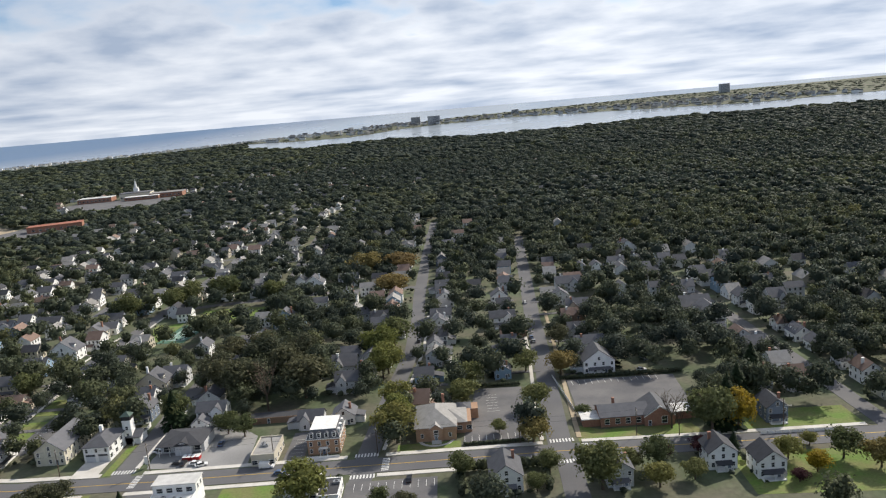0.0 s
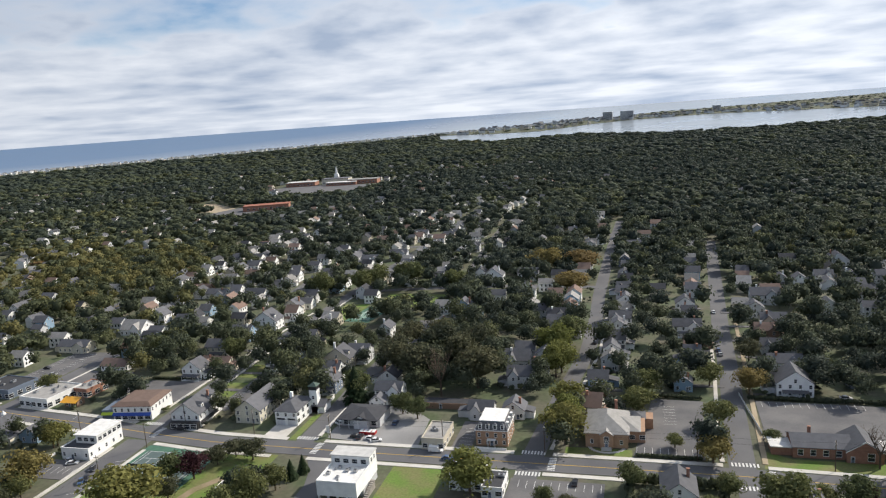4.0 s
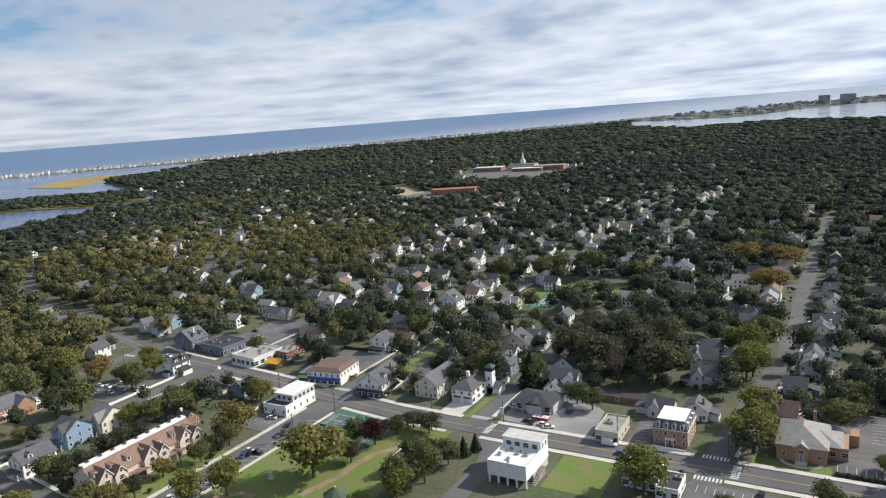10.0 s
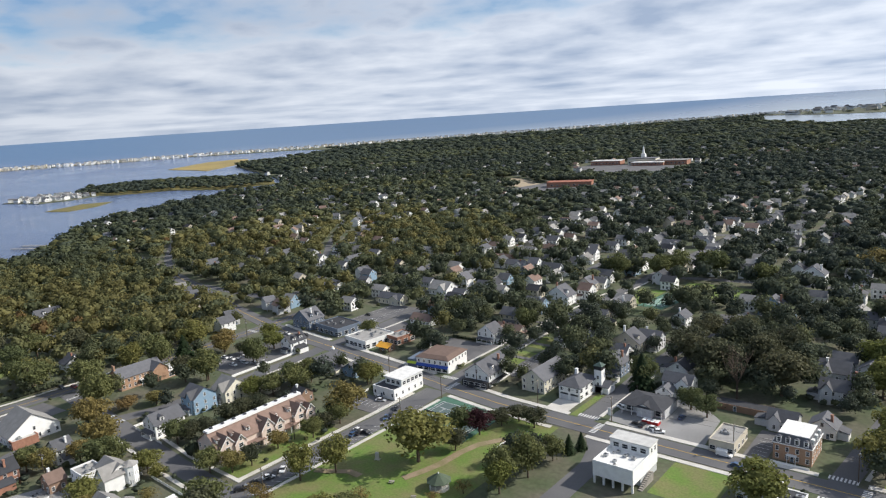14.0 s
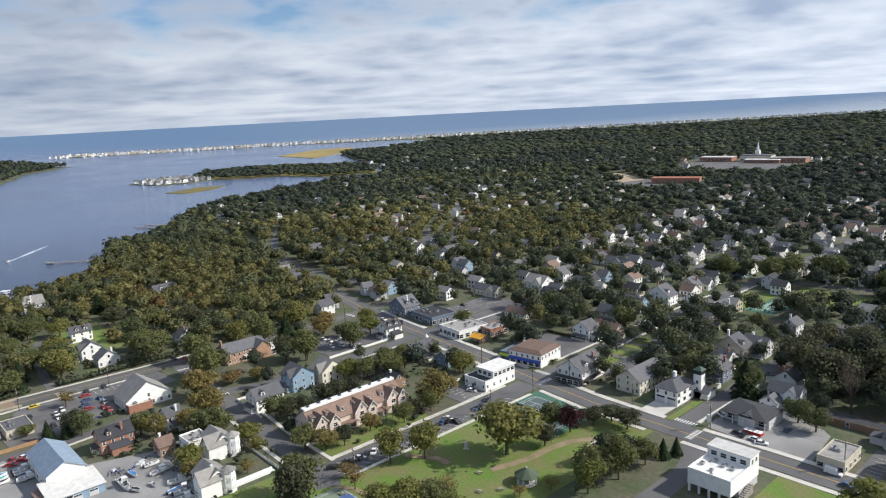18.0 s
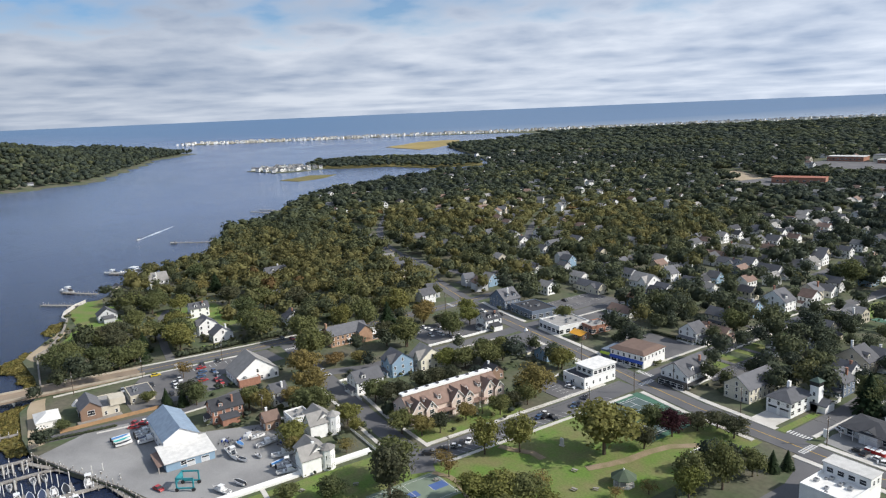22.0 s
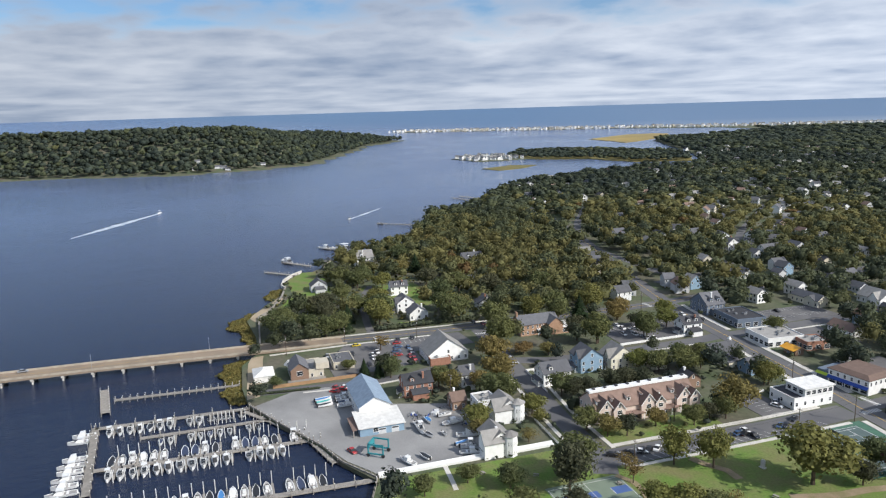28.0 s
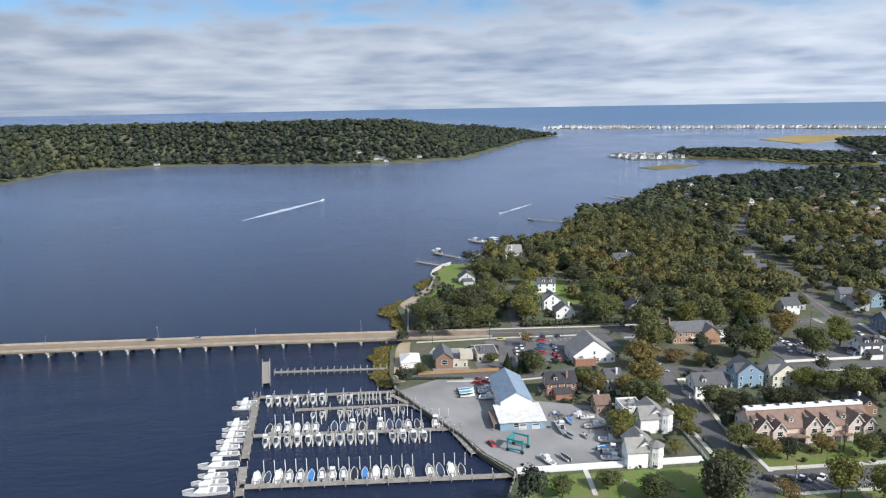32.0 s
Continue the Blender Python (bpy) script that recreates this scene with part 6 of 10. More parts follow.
def picket_fence(line, h=1.1):
    """Panels between posts."""
    e = thing("fence", line[0][0], line[0][1], 0, 0, "white panel fence along a garden", "fence", "garden fences")
    x0, y0 = line[0]
    for (ax, ay), (bx, by) in zip(line, line[1:]):
        n = max(1, int(math.dist((ax, ay), (bx, by)) / 2.4))
        a = math.degrees(math.atan2(by - ay, bx - ax))
        for k in range(n):
            px, py = ax + (bx - ax) * k / n - x0, ay + (by - ay) * k / n - y0
            part("panel", Geo().box(0.1, -0.03, 0.1, 2.3, 0.03, h).mesh("panel", (TRIM,)), e, m=pose(px, py, 0, 0, 0, a))
            part("post", Geo().box(-0.07, -0.07, -0.3, 0.07, 0.07, h + 0.12).mesh("post", (TRIM,)), e, m=pose(px, py, 0, 0, 0, a))


picket_fence([(-284, 131.8), (-270, 130.9), (-258, 130)])
picket_fence([(-284, 131.8), (-284.4, 152)])
picket_fence([(-206.6, 112.5), (-236, 113.5)])
picket_fence([(-262, 95.5), (-262.5, 110), (-240, 112.5)])
picket_fence([(-226, 196), (-226, 214)])
picket_fence([(-134, 262), (-134, 280)], 1.6)
picket_fence([(42, 258), (42, 262), (38.6, 300)], 1.2)
picket_fence([(102, 232), (128, 231)])


def house_drive(x0, y0, x1, y1):
    walkway([(x0, y0), (x1, y1)], 3.0, 0, LOT, "driveway", "narrow asphalt house drive", 0.06)


for y in (262, 284, 306, 330, 352, 376):
    house_drive(-196, y, -178, y)
    house_drive(-207, y + 9, -222, y + 9)
for y in (300, 322, 346, 370, 394, 420):
    house_drive(-24, y, -8, y)
    house_drive(44, y, 60, y)
    house_drive(34, y + 8, 18, y + 8)


def picnic_table(x, y, a):
    """Park table with two benches."""
    e = thing("picnic_table", x, y, 0.03, a, "dark weathered picnic table on the park lawn", "table", "picnic tables in the park")
    part("tabletop", Geo().box(-0.9, -0.38, 0.7, 0.9, 0.38, 0.76).mesh("tabletop", (WOOD,)), e)
    for s in (-1, 1):
        part("bench", Geo().box(-0.9, s * 0.75 - 0.14, 0.42, 0.9, s * 0.75 + 0.14, 0.47).mesh("bench", (WOOD,)), e)
        part("leg", Geo().box(s * 0.7 - 0.05, -0.8, 0.34, s * 0.7 + 0.05, 0.8, 0.42).box(s * 0.7 - 0.05, -0.34, 0, s * 0.7 + 0.05, -0.24, 0.7).box(s * 0.7 - 0.05, 0.24, 0, s * 0.7 + 0.05, 0.34, 0.7).mesh("leg", (DARK,)), e)


for x, y, a in ((-159.2, 158.6, 20), (-134.8, 198.0, 70), (-146.5, 155.5, 40), (-204.5, 80.0, 15), (-197.0, 96.0, 60), (-182.8, 118.6, 0), (-150.5, 150.0, 10)):
    picnic_table(x, y, a)
m_ = thing("memorial_stone", -175.3, 168.0, 0, 15, "tall pale memorial stone on the park lawn", "memorial")
part("stone", Geo().box(-0.7, -0.3, 0.3, 0.7, 0.3, 2.6).box(-0.55, -0.26, 2.6, 0.55, 0.26, 2.9).mesh("stone", (CONCRETE,)), m_)
part("plinth", Geo().box(-1.0, -0.6, -0.2, 1.0, 0.6, 0.3).mesh("plinth", (CONCRETE,)), m_)
flat_block("park_pavilion", -137.5, 197.5, 7, 5, 2.8, "w", "low white park pavilion with a grey roof", "pavilion", "L", 0, units=0, levels=(1.0,))
# ---- houses of the town ----
house(-218.1, 298.8, 10.6, 9.0, 2, 'y', 'w', 'G')
house(-224.9, 331.6, 13.5, 9.0, 2, 'x', 't', 'G')
house(-213.6, 311.5, 15.6, 7.2, 1.5, 'x', 't', 'B')
house(-225.9, 357.8, 12.2, 9.0, 2, 'x', 'b', 'G')
house(-222.6, 381.4, 15.7, 10.8, 2, 'y', 'w', 'G')
house(-221.2, 413.2, 11.8, 8.1, 2, 'y', 't', 'G')
house(-224.6, 442.0, 15.8, 8.1, 2, 'x', 'w', 'G')
house(-181.1, 374.5, 11.5, 8.1, 2, 'y', 'g', 'G')
house(-178.8, 329.1, 9.9, 8.1, 2, 'x', 's', 'D')
house(-179.8, 352.1, 8.4, 8.1, 2, 'x', 't', 'G')
house(-179.1, 312.3, 6.5, 5.4, 2, 'y', 'w', 'G')
house(-147.6, 319.3, 14.3, 9.9, 2, 'y', 't', 'G')
house(-140.4, 328.5, 11.4, 9.0, 2, 'x', 'g', 'G')
house(-140.6, 288.4, 10.5, 9.0, 2, 'y', 's', 'G')
house(-104.8, 411.6, 14.2, 8.1, 2, 'y', 'b', 'G')
house(-52.8, 302.8, 10.5, 9.0, 2, 'x', 'g', 'G')
house(-57.8, 328.7, 12.2, 10.8, 1.5, 'x', 'g', 'G')
house(-56.6, 343.6, 10.0, 8.1, 1.5, 'x', 'g', 'G')
house(-308.0, 367.7, 15.7, 12.6, 1.5, 'x', 'w', 'L')
house(-307.3, 390.2, 11.5, 8.1, 2, 'y', 'w', 'G')
house(-326.4, 434.9, 15.8, 8.1, 1.5, 'x', 'g', 'G')
house(-325.4, 465.9, 15.8, 9.0, 1.5, 'x', 'n', 'B')
house(-303.2, 452.1, 15.8, 8.1, 1.5, 'x', 'g', 'G')
house(-267.4, 446.2, 15.4, 8.1, 2, 'x', 'w', 'G')
house(-328.3, 494.6, 12.0, 7.2, 1.5, 'y', 'g', 'G')
house(-309.4, 516.4, 15.8, 7.2, 1.5, 'x', 'g', 'B')
house(-286.4, 492.4, 12.4, 7.2, 1.5, 'x', 'g', 'B')
house(-373.5, 511.1, 13.8, 7.2, 1.5, 'y', 'g', 'G')
house(-235.9, 485.1, 11.8, 7.2, 2, 'x', 'w', 'G')
house(-268.0, 538.9, 15.8, 7.2, 2, 'x', 'w', 'G')
house(-307.7, 590.2, 15.8, 7.2, 2, 'x', 'g', 'G')
house(-221.3, 558.9, 15.8, 9.0, 2, 'x', 'g', 'G')
house(-204.7, 583.5, 15.8, 8.1, 2, 'x', 'g', 'G')
house(-215.3, 685.1, 15.8, 8.1, 2, 'x', 'g', 'G')
house(-146.2, 573.2, 15.8, 8.1, 2, 'y', 'g', 'G')
house(-145.4, 612.0, 15.3, 7.2, 2, 'x', 'g', 'G')
house(-101.7, 492.8, 14.1, 9.9, 2.5, 'y', 'w', 'G')
house(-78.6, 504.1, 14.7, 8.1, 2, 'x', 'g', 'G')
house(-72.4, 454.1, 12.1, 7.2, 2, 'y', 'w', 'G')
house(-57.2, 408.0, 7.1, 8.1, 2, 'x', 'g', 'G')
house(-45.0, 384.0, 10.0, 9.0, 2, 'x', 'g', 'G')
house(-46.6, 399.5, 10.4, 7.2, 2, 'x', 'g', 'D')
house(-52.5, 445.6, 8.9, 7.2, 2, 'x', 'n', 'B')
house(-13.8, 341.4, 7.8, 8.1, 2, 'y', 'w', 'G')
house(-11.7, 375.3, 11.4, 8.1, 2, 'y', 'g', 'G')
house(-10.8, 392.9, 11.9, 8.1, 2, 'x', 'g', 'G')
house(-8.6, 428.9, 10.7, 8.1, 2, 'y', 'w', 'G')
house(-10.1, 461.8, 9.2, 7.2, 2, 'x', 'g', 'G')
house(-18.4, 305.9, 8.6, 8.1, 1.5, 'x', 'b', 'G')
house(-16.2, 292.8, 6.8, 7.2, 1, 'x', 'g', 'G')
house(-4.6, 597.8, 10.9, 9.0, 2.5, 'x', 'g', 'G')
house(24.8, 422.9, 10.3, 8.1, 2, 'y', 'w', 'G')
house(25.9, 405.7, 7.8, 7.2, 2, 'x', 'g', 'G')
house(23.2, 379.1, 13.9, 8.1, 2, 'x', 'w', 'G')
house(24.8, 358.6, 8.8, 7.2, 1, 'x', 'n', 'B')
house(22.9, 336.9, 7.5, 8.1, 2, 'x', 'b', 'G')
house(17.0, 304.8, 7.3, 8.1, 1.5, 'y', 'b', 'G')
house(70.3, 442.2, 15.8, 9.9, 2, 'x', 'g', 'G')
house(60.7, 413.4, 9.7, 7.2, 2, 'y', 'g', 'G')
house(66.6, 390.8, 12.7, 9.0, 2, 'x', 't', 'G')
house(60.9, 373.5, 11.7, 8.1, 2, 'x', 'n', 'B')
house(60.5, 354.2, 10.8, 8.1, 1.5, 'x', 'g', 'G')
house(61.6, 332.2, 14.1, 8.1, 1.5, 'x', 'g', 'G')
house(59.8, 304.9, 13.9, 11.7, 2, 'y', 'w', 'G')
house(96.7, 481.7, 7.6, 8.1, 2, 'y', 'w', 'G')
house(86.2, 483.6, 6.6, 7.2, 2, 'y', 'g', 'G')
house(129.7, 530.0, 13.9, 9.9, 2.5, 'y', 'w', 'G')
house(148.8, 583.5, 8.7, 8.1, 2, 'x', 'w', 'G')
house(127.3, 485.8, 9.5, 8.1, 2, 'y', 'g', 'G')
house(112.6, 491.2, 10.9, 7.2, 2, 'x', 'g', 'G')
house(133.9, 452.2, 8.9, 8.1, 1.5, 'x', 'g', 'G')
house(146.0, 490.0, 8.4, 7.2, 2, 'x', 'g', 'G')
house(134.0, 418.6, 15.8, 9.0, 1.5, 'x', 'g', 'G')
house(127.3, 374.0, 15.8, 12.6, 2, 'x', 's', 'G')
house(128.6, 357.7, 15.8, 12.6, 2, 'y', 'w', 'G')
house(174.3, 443.9, 12.9, 9.0, 1.5, 'x', 'g', 'G')
house(181.4, 482.2, 12.9, 9.0, 2, 'x', 'g', 'G')
house(188.8, 448.5, 11.0, 9.0, 1.5, 'x', 'g', 'G')
house(179.8, 408.3, 10.1, 10.8, 2, 'x', 's', 'G')
house(173.1, 378.0, 9.1, 10.8, 2, 'x', 'g', 'G')
house(111.6, 245.2, 7.7, 9.9, 2, 'y', 's', 'D')
house(119.8, 272.6, 6.5, 7.2, 2, 'y', 'g', 'D')
house(85.4, 313.2, 6.7, 6.3, 1, 'x', 's', 'D')
house(10.5, 211.9, 10.3, 11.7, 2, 'y', 'w', 'G')
house(80.7, 215.3, 9.1, 9.0, 2, 'y', 'w', 'D')
house(93.2, 207.8, 8.9, 9.0, 2, 'y', 'w', 'D')
house(46.2, 209.2, 8.2, 9.0, 2, 'y', 'g', 'G')
house(125.0, 335.3, 7.4, 8.1, 1.5, 'x', 'g', 'G')
house(-443.8, 112.1, 7.9, 11.3, 2, 'y', 'w', 'G')
house(-404.2, 105.8, 9.7, 10.7, 2, 'x', 'w', 'G')
house(-386.0, 108.7, 8.8, 10.9, 1.5, 'x', 'w', 'G')
house(-268.9, 137.7, 9.7, 13.1, 2, 'y', 'w', 'G')
house(-277.5, 159.2, 10.6, 11.2, 2.5, 'x', 'b', 'G')
house(-275.1, 174.1, 10.6, 12.8, 2, 'x', 'c', 'L')
house(-272.0, 189.3, 8.8, 12.8, 1, 'x', 'c', 'L')
house(-258.8, 89.6, 7.0, 5.9, 1.5, 'y', 'n', 'B')
house(-280.4, 101.2, 7.9, 6.6, 2, 'y', 'w', 'G')
house(-243.4, 189.2, 7.0, 7.4, 1.5, 'x', 'n', 'D')
house(-506.8, 186.6, 10.6, 16.2, 2, 'y', 'w', 'G')
house(-449.7, 159.3, 7.9, 16.2, 1, 'y', 'g', 'G')
house(-389.9, 153.0, 7.9, 11.5, 1.5, 'x', 'w', 'G')
house(-537.0, 332.1, 7.9, 16.2, 2, 'y', 'g', 'G')
house(-464.6, 355.1, 7.0, 8.6, 2, 'y', 'w', 'G')
house(-469.9, 397.4, 7.9, 10.0, 2, 'x', 'w', 'G')
house(-489.8, 438.0, 8.8, 11.7, 2, 'y', 'w', 'G')
house(-440.0, 409.0, 7.9, 16.2, 2, 'y', 'w', 'G')
house(-379.4, 362.4, 7.9, 5.9, 1.5, 'x', 'g', 'G')
house(-379.6, 178.6, 7.0, 7.0, 1.5, 'y', 'g', 'G')


def free_spot(x, y, r):
    """No street, lot or other house within reach."""
    for hx, hy, hr in HOUSES:
        if abs(hx - x) < hr + r and abs(hy - y) < hr + r:
            return False
    return bool(clear_of(np.array([x]), np.array([y]), r * 0.8)[0])


def along(line, off, step, seed, skip=0.12, near=0.0, farthest=1e9):
    """Houses in a row beside a street, gable or eaves to it."""
    rng = random.Random(seed)
    pts = [Vector(p) for p in line]
    for a, b in zip(pts, pts[1:]):
        dv = b - a
        n = int(dv.length / step)
        u = dv.normalized()
        nv = Vector((-u.y, u.x))
        for k in range(n):
            p = a + u * (step * (k + 0.5)) + nv * (off + rng.uniform(-1.2, 1.2))
            w, d = rng.uniform(7.2, 9.6), rng.uniform(8, 11)
            if not near <= p.length <= farthest or rng.random() < skip or not free_spot(p.x, p.y, 5.5):
                continue
            house(p.x, p.y, w, d, rng.choice((1.5, 2, 2, 2)), rng.choice("xxy"), rng.choice("wwwwwggtbsc"), rng.choice("GGGGDLB"), math.degrees(math.atan2(u.y, u.x)) % 90 if abs(u.y) < abs(u.x) else math.degrees(math.atan2(u.y, u.x)) - 90, p.length > 420)


for seed, (ln, off) in enumerate(((ELM, 15), (ELM, -15), (CHURCH, 15), (CHURCH, -15), (OAK, -16), (OAK, 15), (SHOPS, 15), (SHOPS, -15), (FIRE, -14), (FIRE, 14), (EASTST, 15), (EASTST, -15), (MAIN[10:], -17), (MAIN[10:], 17),
                                   (RIVER[4:], 18), (RIVER[4:], -18), (BACK, 15), (BACK, -15), (FIELDST, 14))):
    along(ln, off, 15.5, seed, 0.12 if ln not in (MAIN[10:], RIVER[4:]) else 0.6, near=230, farthest=560)
# ---- distant houses, school, beach front ----
def far_rows(name, spots, label, mats, category="houses"):
    """Many small gabled houses in one sheet: rows of x, y, w, d, h, turn, wall, roof."""
    g = Geo()
    for x, y, w, d, h, a, wi, ri in spots:
        c, s = math.cos(a), math.sin(a)
        r = 0.33 * d

        def at(u, v, z):
            return far(x + c * u - s * v, y + s * u + c * v, z)

        X, Y = w / 2, d / 2
        o = 0.5
        g.add([at(-X, -Y, -0.5), at(X, -Y, -0.5), at(X, Y, -0.5), at(-X, Y, -0.5), at(-X, -Y, h), at(X, -Y, h), at(X, Y, h), at(-X, Y, h), at(-X, 0, h + r), at(X, 0, h + r)],
              [(0, 1, 5, 4), (1, 2, 6, 5), (2, 3, 7, 6), (3, 0, 4, 7), (5, 6, 9), (7, 4, 8)], wi)
        g.add([at(-X - o, -Y - o, h - 0.2), at(X + o, -Y - o, h - 0.2), at(X + o, 0, h + r + 0.2), at(-X - o, 0, h + r + 0.2), at(-X - o, Y + o, h - 0.2), at(X + o, Y + o, h - 0.2)], [(0, 1, 2, 3), (3, 2, 5, 4)], ri)
        for u in (-0.28, 0.0, 0.28):
            for z in ((1.0, 3.8) if h > 5 else (1.0,)):
                g.add([at(u * w - 0.55, -Y - 0.04, z), at(u * w + 0.55, -Y - 0.04, z), at(u * w + 0.55, -Y - 0.04, z + 1.5), at(u * w - 0.55, -Y - 0.04, z + 1.5)], [(0, 1, 2, 3)], len(mats) - 1)
                g.add([at(X + 0.04, u * d - 0.55, z), at(X + 0.04, u * d + 0.55, z), at(X + 0.04, u * d + 0.55, z + 1.5), at(X + 0.04, u * d - 0.55, z + 1.5)], [(0, 1, 2, 3)], len(mats) - 1)
    return tagged(new(name, g.mesh(name, mats)), label, category, kind="stuff")


FARMATS = (SIDING["w"], SIDING["g"], SIDING["t"], SHINGLE["G"], SHINGLE["D"], SHINGLE["L"], SHINGLE["B"], PANE)
rng = random.Random(41)


def far_house(x, y, w, d, h, a, wi, ri):
    """A small gabled house of the middle distance: walls with their panes, and a roof with eaves."""
    e = thing("house", x, y, 0, math.degrees(a), "%s %s house with a %s roof among trees" % (("white", "grey", "tan")[wi], "two-storey" if h > 5 else "low", {3: "grey", 4: "dark", 5: "pale", 6: "brown"}[ri]), "house", "houses of the town")
    r = 0.36 * d
    wg, rg = gable_geo(w, d, h, "x", r, 0.5)
    for u in (-0.3, 0.0, 0.3):
        for z in ((1.0, 3.8) if h > 5 else (1.0,)):
            wg.add([(u * w - 0.55, -d / 2 - 0.03, z), (u * w + 0.55, -d / 2 - 0.03, z), (u * w + 0.55, -d / 2 - 0.03, z + 1.5), (u * w - 0.55, -d / 2 - 0.03, z + 1.5)], [(0, 1, 2, 3)], 1)
            wg.add([(w / 2 + 0.03, u * d - 0.5, z), (w / 2 + 0.03, u * d + 0.5, z), (w / 2 + 0.03, u * d + 0.5, z + 1.5), (w / 2 + 0.03, u * d - 0.5, z + 1.5)], [(0, 1, 2, 3)], 1)
    px = w * rng.choice((-0.2, 0.2))
    wg.box(px - w * 0.2, -d / 2 - 2.2, -0.3, px + w * 0.2, -d / 2 - 0.02, 2.6)
    rg.plate([(px - w * 0.24, -d / 2 - 2.6, 2.6), (px + w * 0.24, -d / 2 - 2.6, 2.6), (px + w * 0.24, -d / 2 - 0.05, 3.6), (px - w * 0.24, -d / 2 - 0.05, 3.6)], 0.15)
    if rng.random() < 0.5:
        cx = w * rng.choice((-0.25, 0.25))
        wg.box(cx - 0.5, -0.4, h, cx + 0.5, 0.4, h + r + 1.0)
    part("wall", wg.mesh("wall", (FARMATS[wi], PANE)), e)
    part("roof", rg.mesh("roof", (FARMATS[ri],)), e)


def sight(x, y, ahead, half=5.5):
    """A garden clear of tall trees before a house."""
    q = Vector((-x, -y)).normalized()
    n_ = Vector((-q.y, q.x)) * half
    f_, b_ = Vector((x, y)) + q * ahead, Vector((x, y)) - q * 5
    BLOCKED.append(("poly", [tuple(f_ + n_), tuple(f_ - n_), tuple(b_ - n_), tuple(b_ + n_)], 0.0))


def street_row(line, off, step, skip, out):
    pts = [Vector(p) for p in line]
    for a, b in zip(pts, pts[1:]):
        dv = b - a
        u = dv.normalized()
        nv = Vector((-u.y, u.x))
        for k in range(int(dv.length / step)):
            p = a + u * (step * (k + 0.5)) + nv * (off + rng.uniform(-4, 4))
            if rng.random() < skip + max(0.0, p.length - 620) * 0.0012 or p.length < 430 or not inside(LAND, p.x, p.y) or not free_spot(p.x, p.y, 5.0) or any((p.x - q[0]) ** 2 + (p.y - q[1]) ** 2 < 150 for q in out):
                continue
            out.append((p.x, p.y, rng.uniform(8, 11), rng.uniform(7.5, 10), rng.choice((4.4, 5.9, 6.3)), math.atan2(u.y, u.x) - 1.571 + rng.choice((0, 0, 1.571)), rng.choice((0, 0, 0, 0, 1, 2)), rng.choice((3, 3, 5, 5, 4, 6))))


spots = []
for ln, off, skip in ((ELM, 15, 0.1), (ELM, -15, 0.1), (ASH, 15, 0.1), (ASH, -15, 0.1), (BIRCH, 15, 0.15), (BIRCH, -15, 0.45), (MAPLE, 15, 0.2), (MAPLE, -15, 0.2), (SHOPS[4:], 15, 0.3), (HILLSIDE, 15, 0.3), (HILLSIDE, -15, 0.4),
                      (ORCHARD, 15, 0.35), (ORCHARD, -15, 0.35), (QUAY, 14, 0.3), (QUAY, -14, 0.5), (CHURCH[5:], 15, 0.4), (BACK, 14, 0.3)):
    street_row(ln, off, 14.0, skip, spots)
for x, y, *_ in spots:
    sight(x, y, 7 + 0.026 * math.hypot(x, y) * rng.uniform(0.3, 1.2), 5.0)
loose = []
for k in range(6000):
    az, r = radians(rng.uniform(-34, 70)), 430 + 1500 * rng.random() ** 1.1
    x, y = -r * math.sin(az), r * math.cos(az)
    if not inside(LAND, x, y) or (x > -110 and y > 480 and rng.random() < 0.93):
        continue
    if x < -380 and y < 330:
        continue
    cluster = noise.noise((x * 0.0045, y * 0.0045, 5.0))
    if cluster < -0.05 and rng.random() < (0.6 if x < -380 else 0.85):
        continue
    if any((x - a) ** 2 + (y - b) ** 2 < 420 for a, b, *_ in spots + loose) or not free_spot(x, y, 6):
        continue
    loose.append((x, y, rng.uniform(8, 11.5), rng.uniform(7, 9.5), rng.choice((4.2, 5.8, 6.2)), rng.choice((0, 0, 1.57)) + rng.uniform(-0.08, 0.08), rng.choice((0, 0, 0, 0, 1, 2)), rng.choice((3, 3, 5, 5, 4, 6))))
    sight(x, y, 10 + 0.032 * r, 5.5)
    if len(loose) >= 430:
        break
spots.sort(key=lambda q: math.hypot(q[0], q[1]))
for q in spots[:78]:
    far_house(*q)
far_rows("far_houses", spots[78:] + loose, "scattered pale houses among the trees", FARMATS)
beach = []
BEACH = [(-3690, 960), (-3400, 1380), (-3100, 1880), (-2800, 2280), (-2450, 2780), (-2100, 3280), (-1700, 3830), (-1350, 4350), (-1000, 4900), (-400, 5900)]
for a, b in zip(BEACH, BEACH[1:]):
    n = int(math.dist(a, b) / 16)
    for k in range(n):
        for back in (60, 110, 165):
            if rng.random() < 0.75:
                t = (k + rng.random()) / n
                beach.append((a[0] + (b[0] - a[0]) * t + back * 0.8, a[1] + (b[1] - a[1]) * t - back * 0.6, rng.uniform(9, 14), rng.uniform(8, 11), rng.uniform(6, 11), rng.uniform(0, 3), rng.choice((0, 0, 0, 0, 2)), rng.choice((3, 5, 5, 5))))
far_rows("beach_houses", beach, "crowded white houses along the ocean beach", FARMATS)
tagged(slab("beach", [(p[0] + 60, p[1] - 40) for p in BEACH] + [(p[0] - 25, p[1] + 20) for p in BEACH[::-1]], 0.6, -3, SAND, 600), "long pale sand beach by the sea", "beach", kind="structure")
spit = [(rng.uniform(-1640, -1490), rng.uniform(550, 680), rng.uniform(7, 10), rng.uniform(6, 8), rng.uniform(4, 5.5), rng.uniform(0, 3), rng.choice((0, 0, 1)), rng.choice((3, 5))) for _ in range(80)]
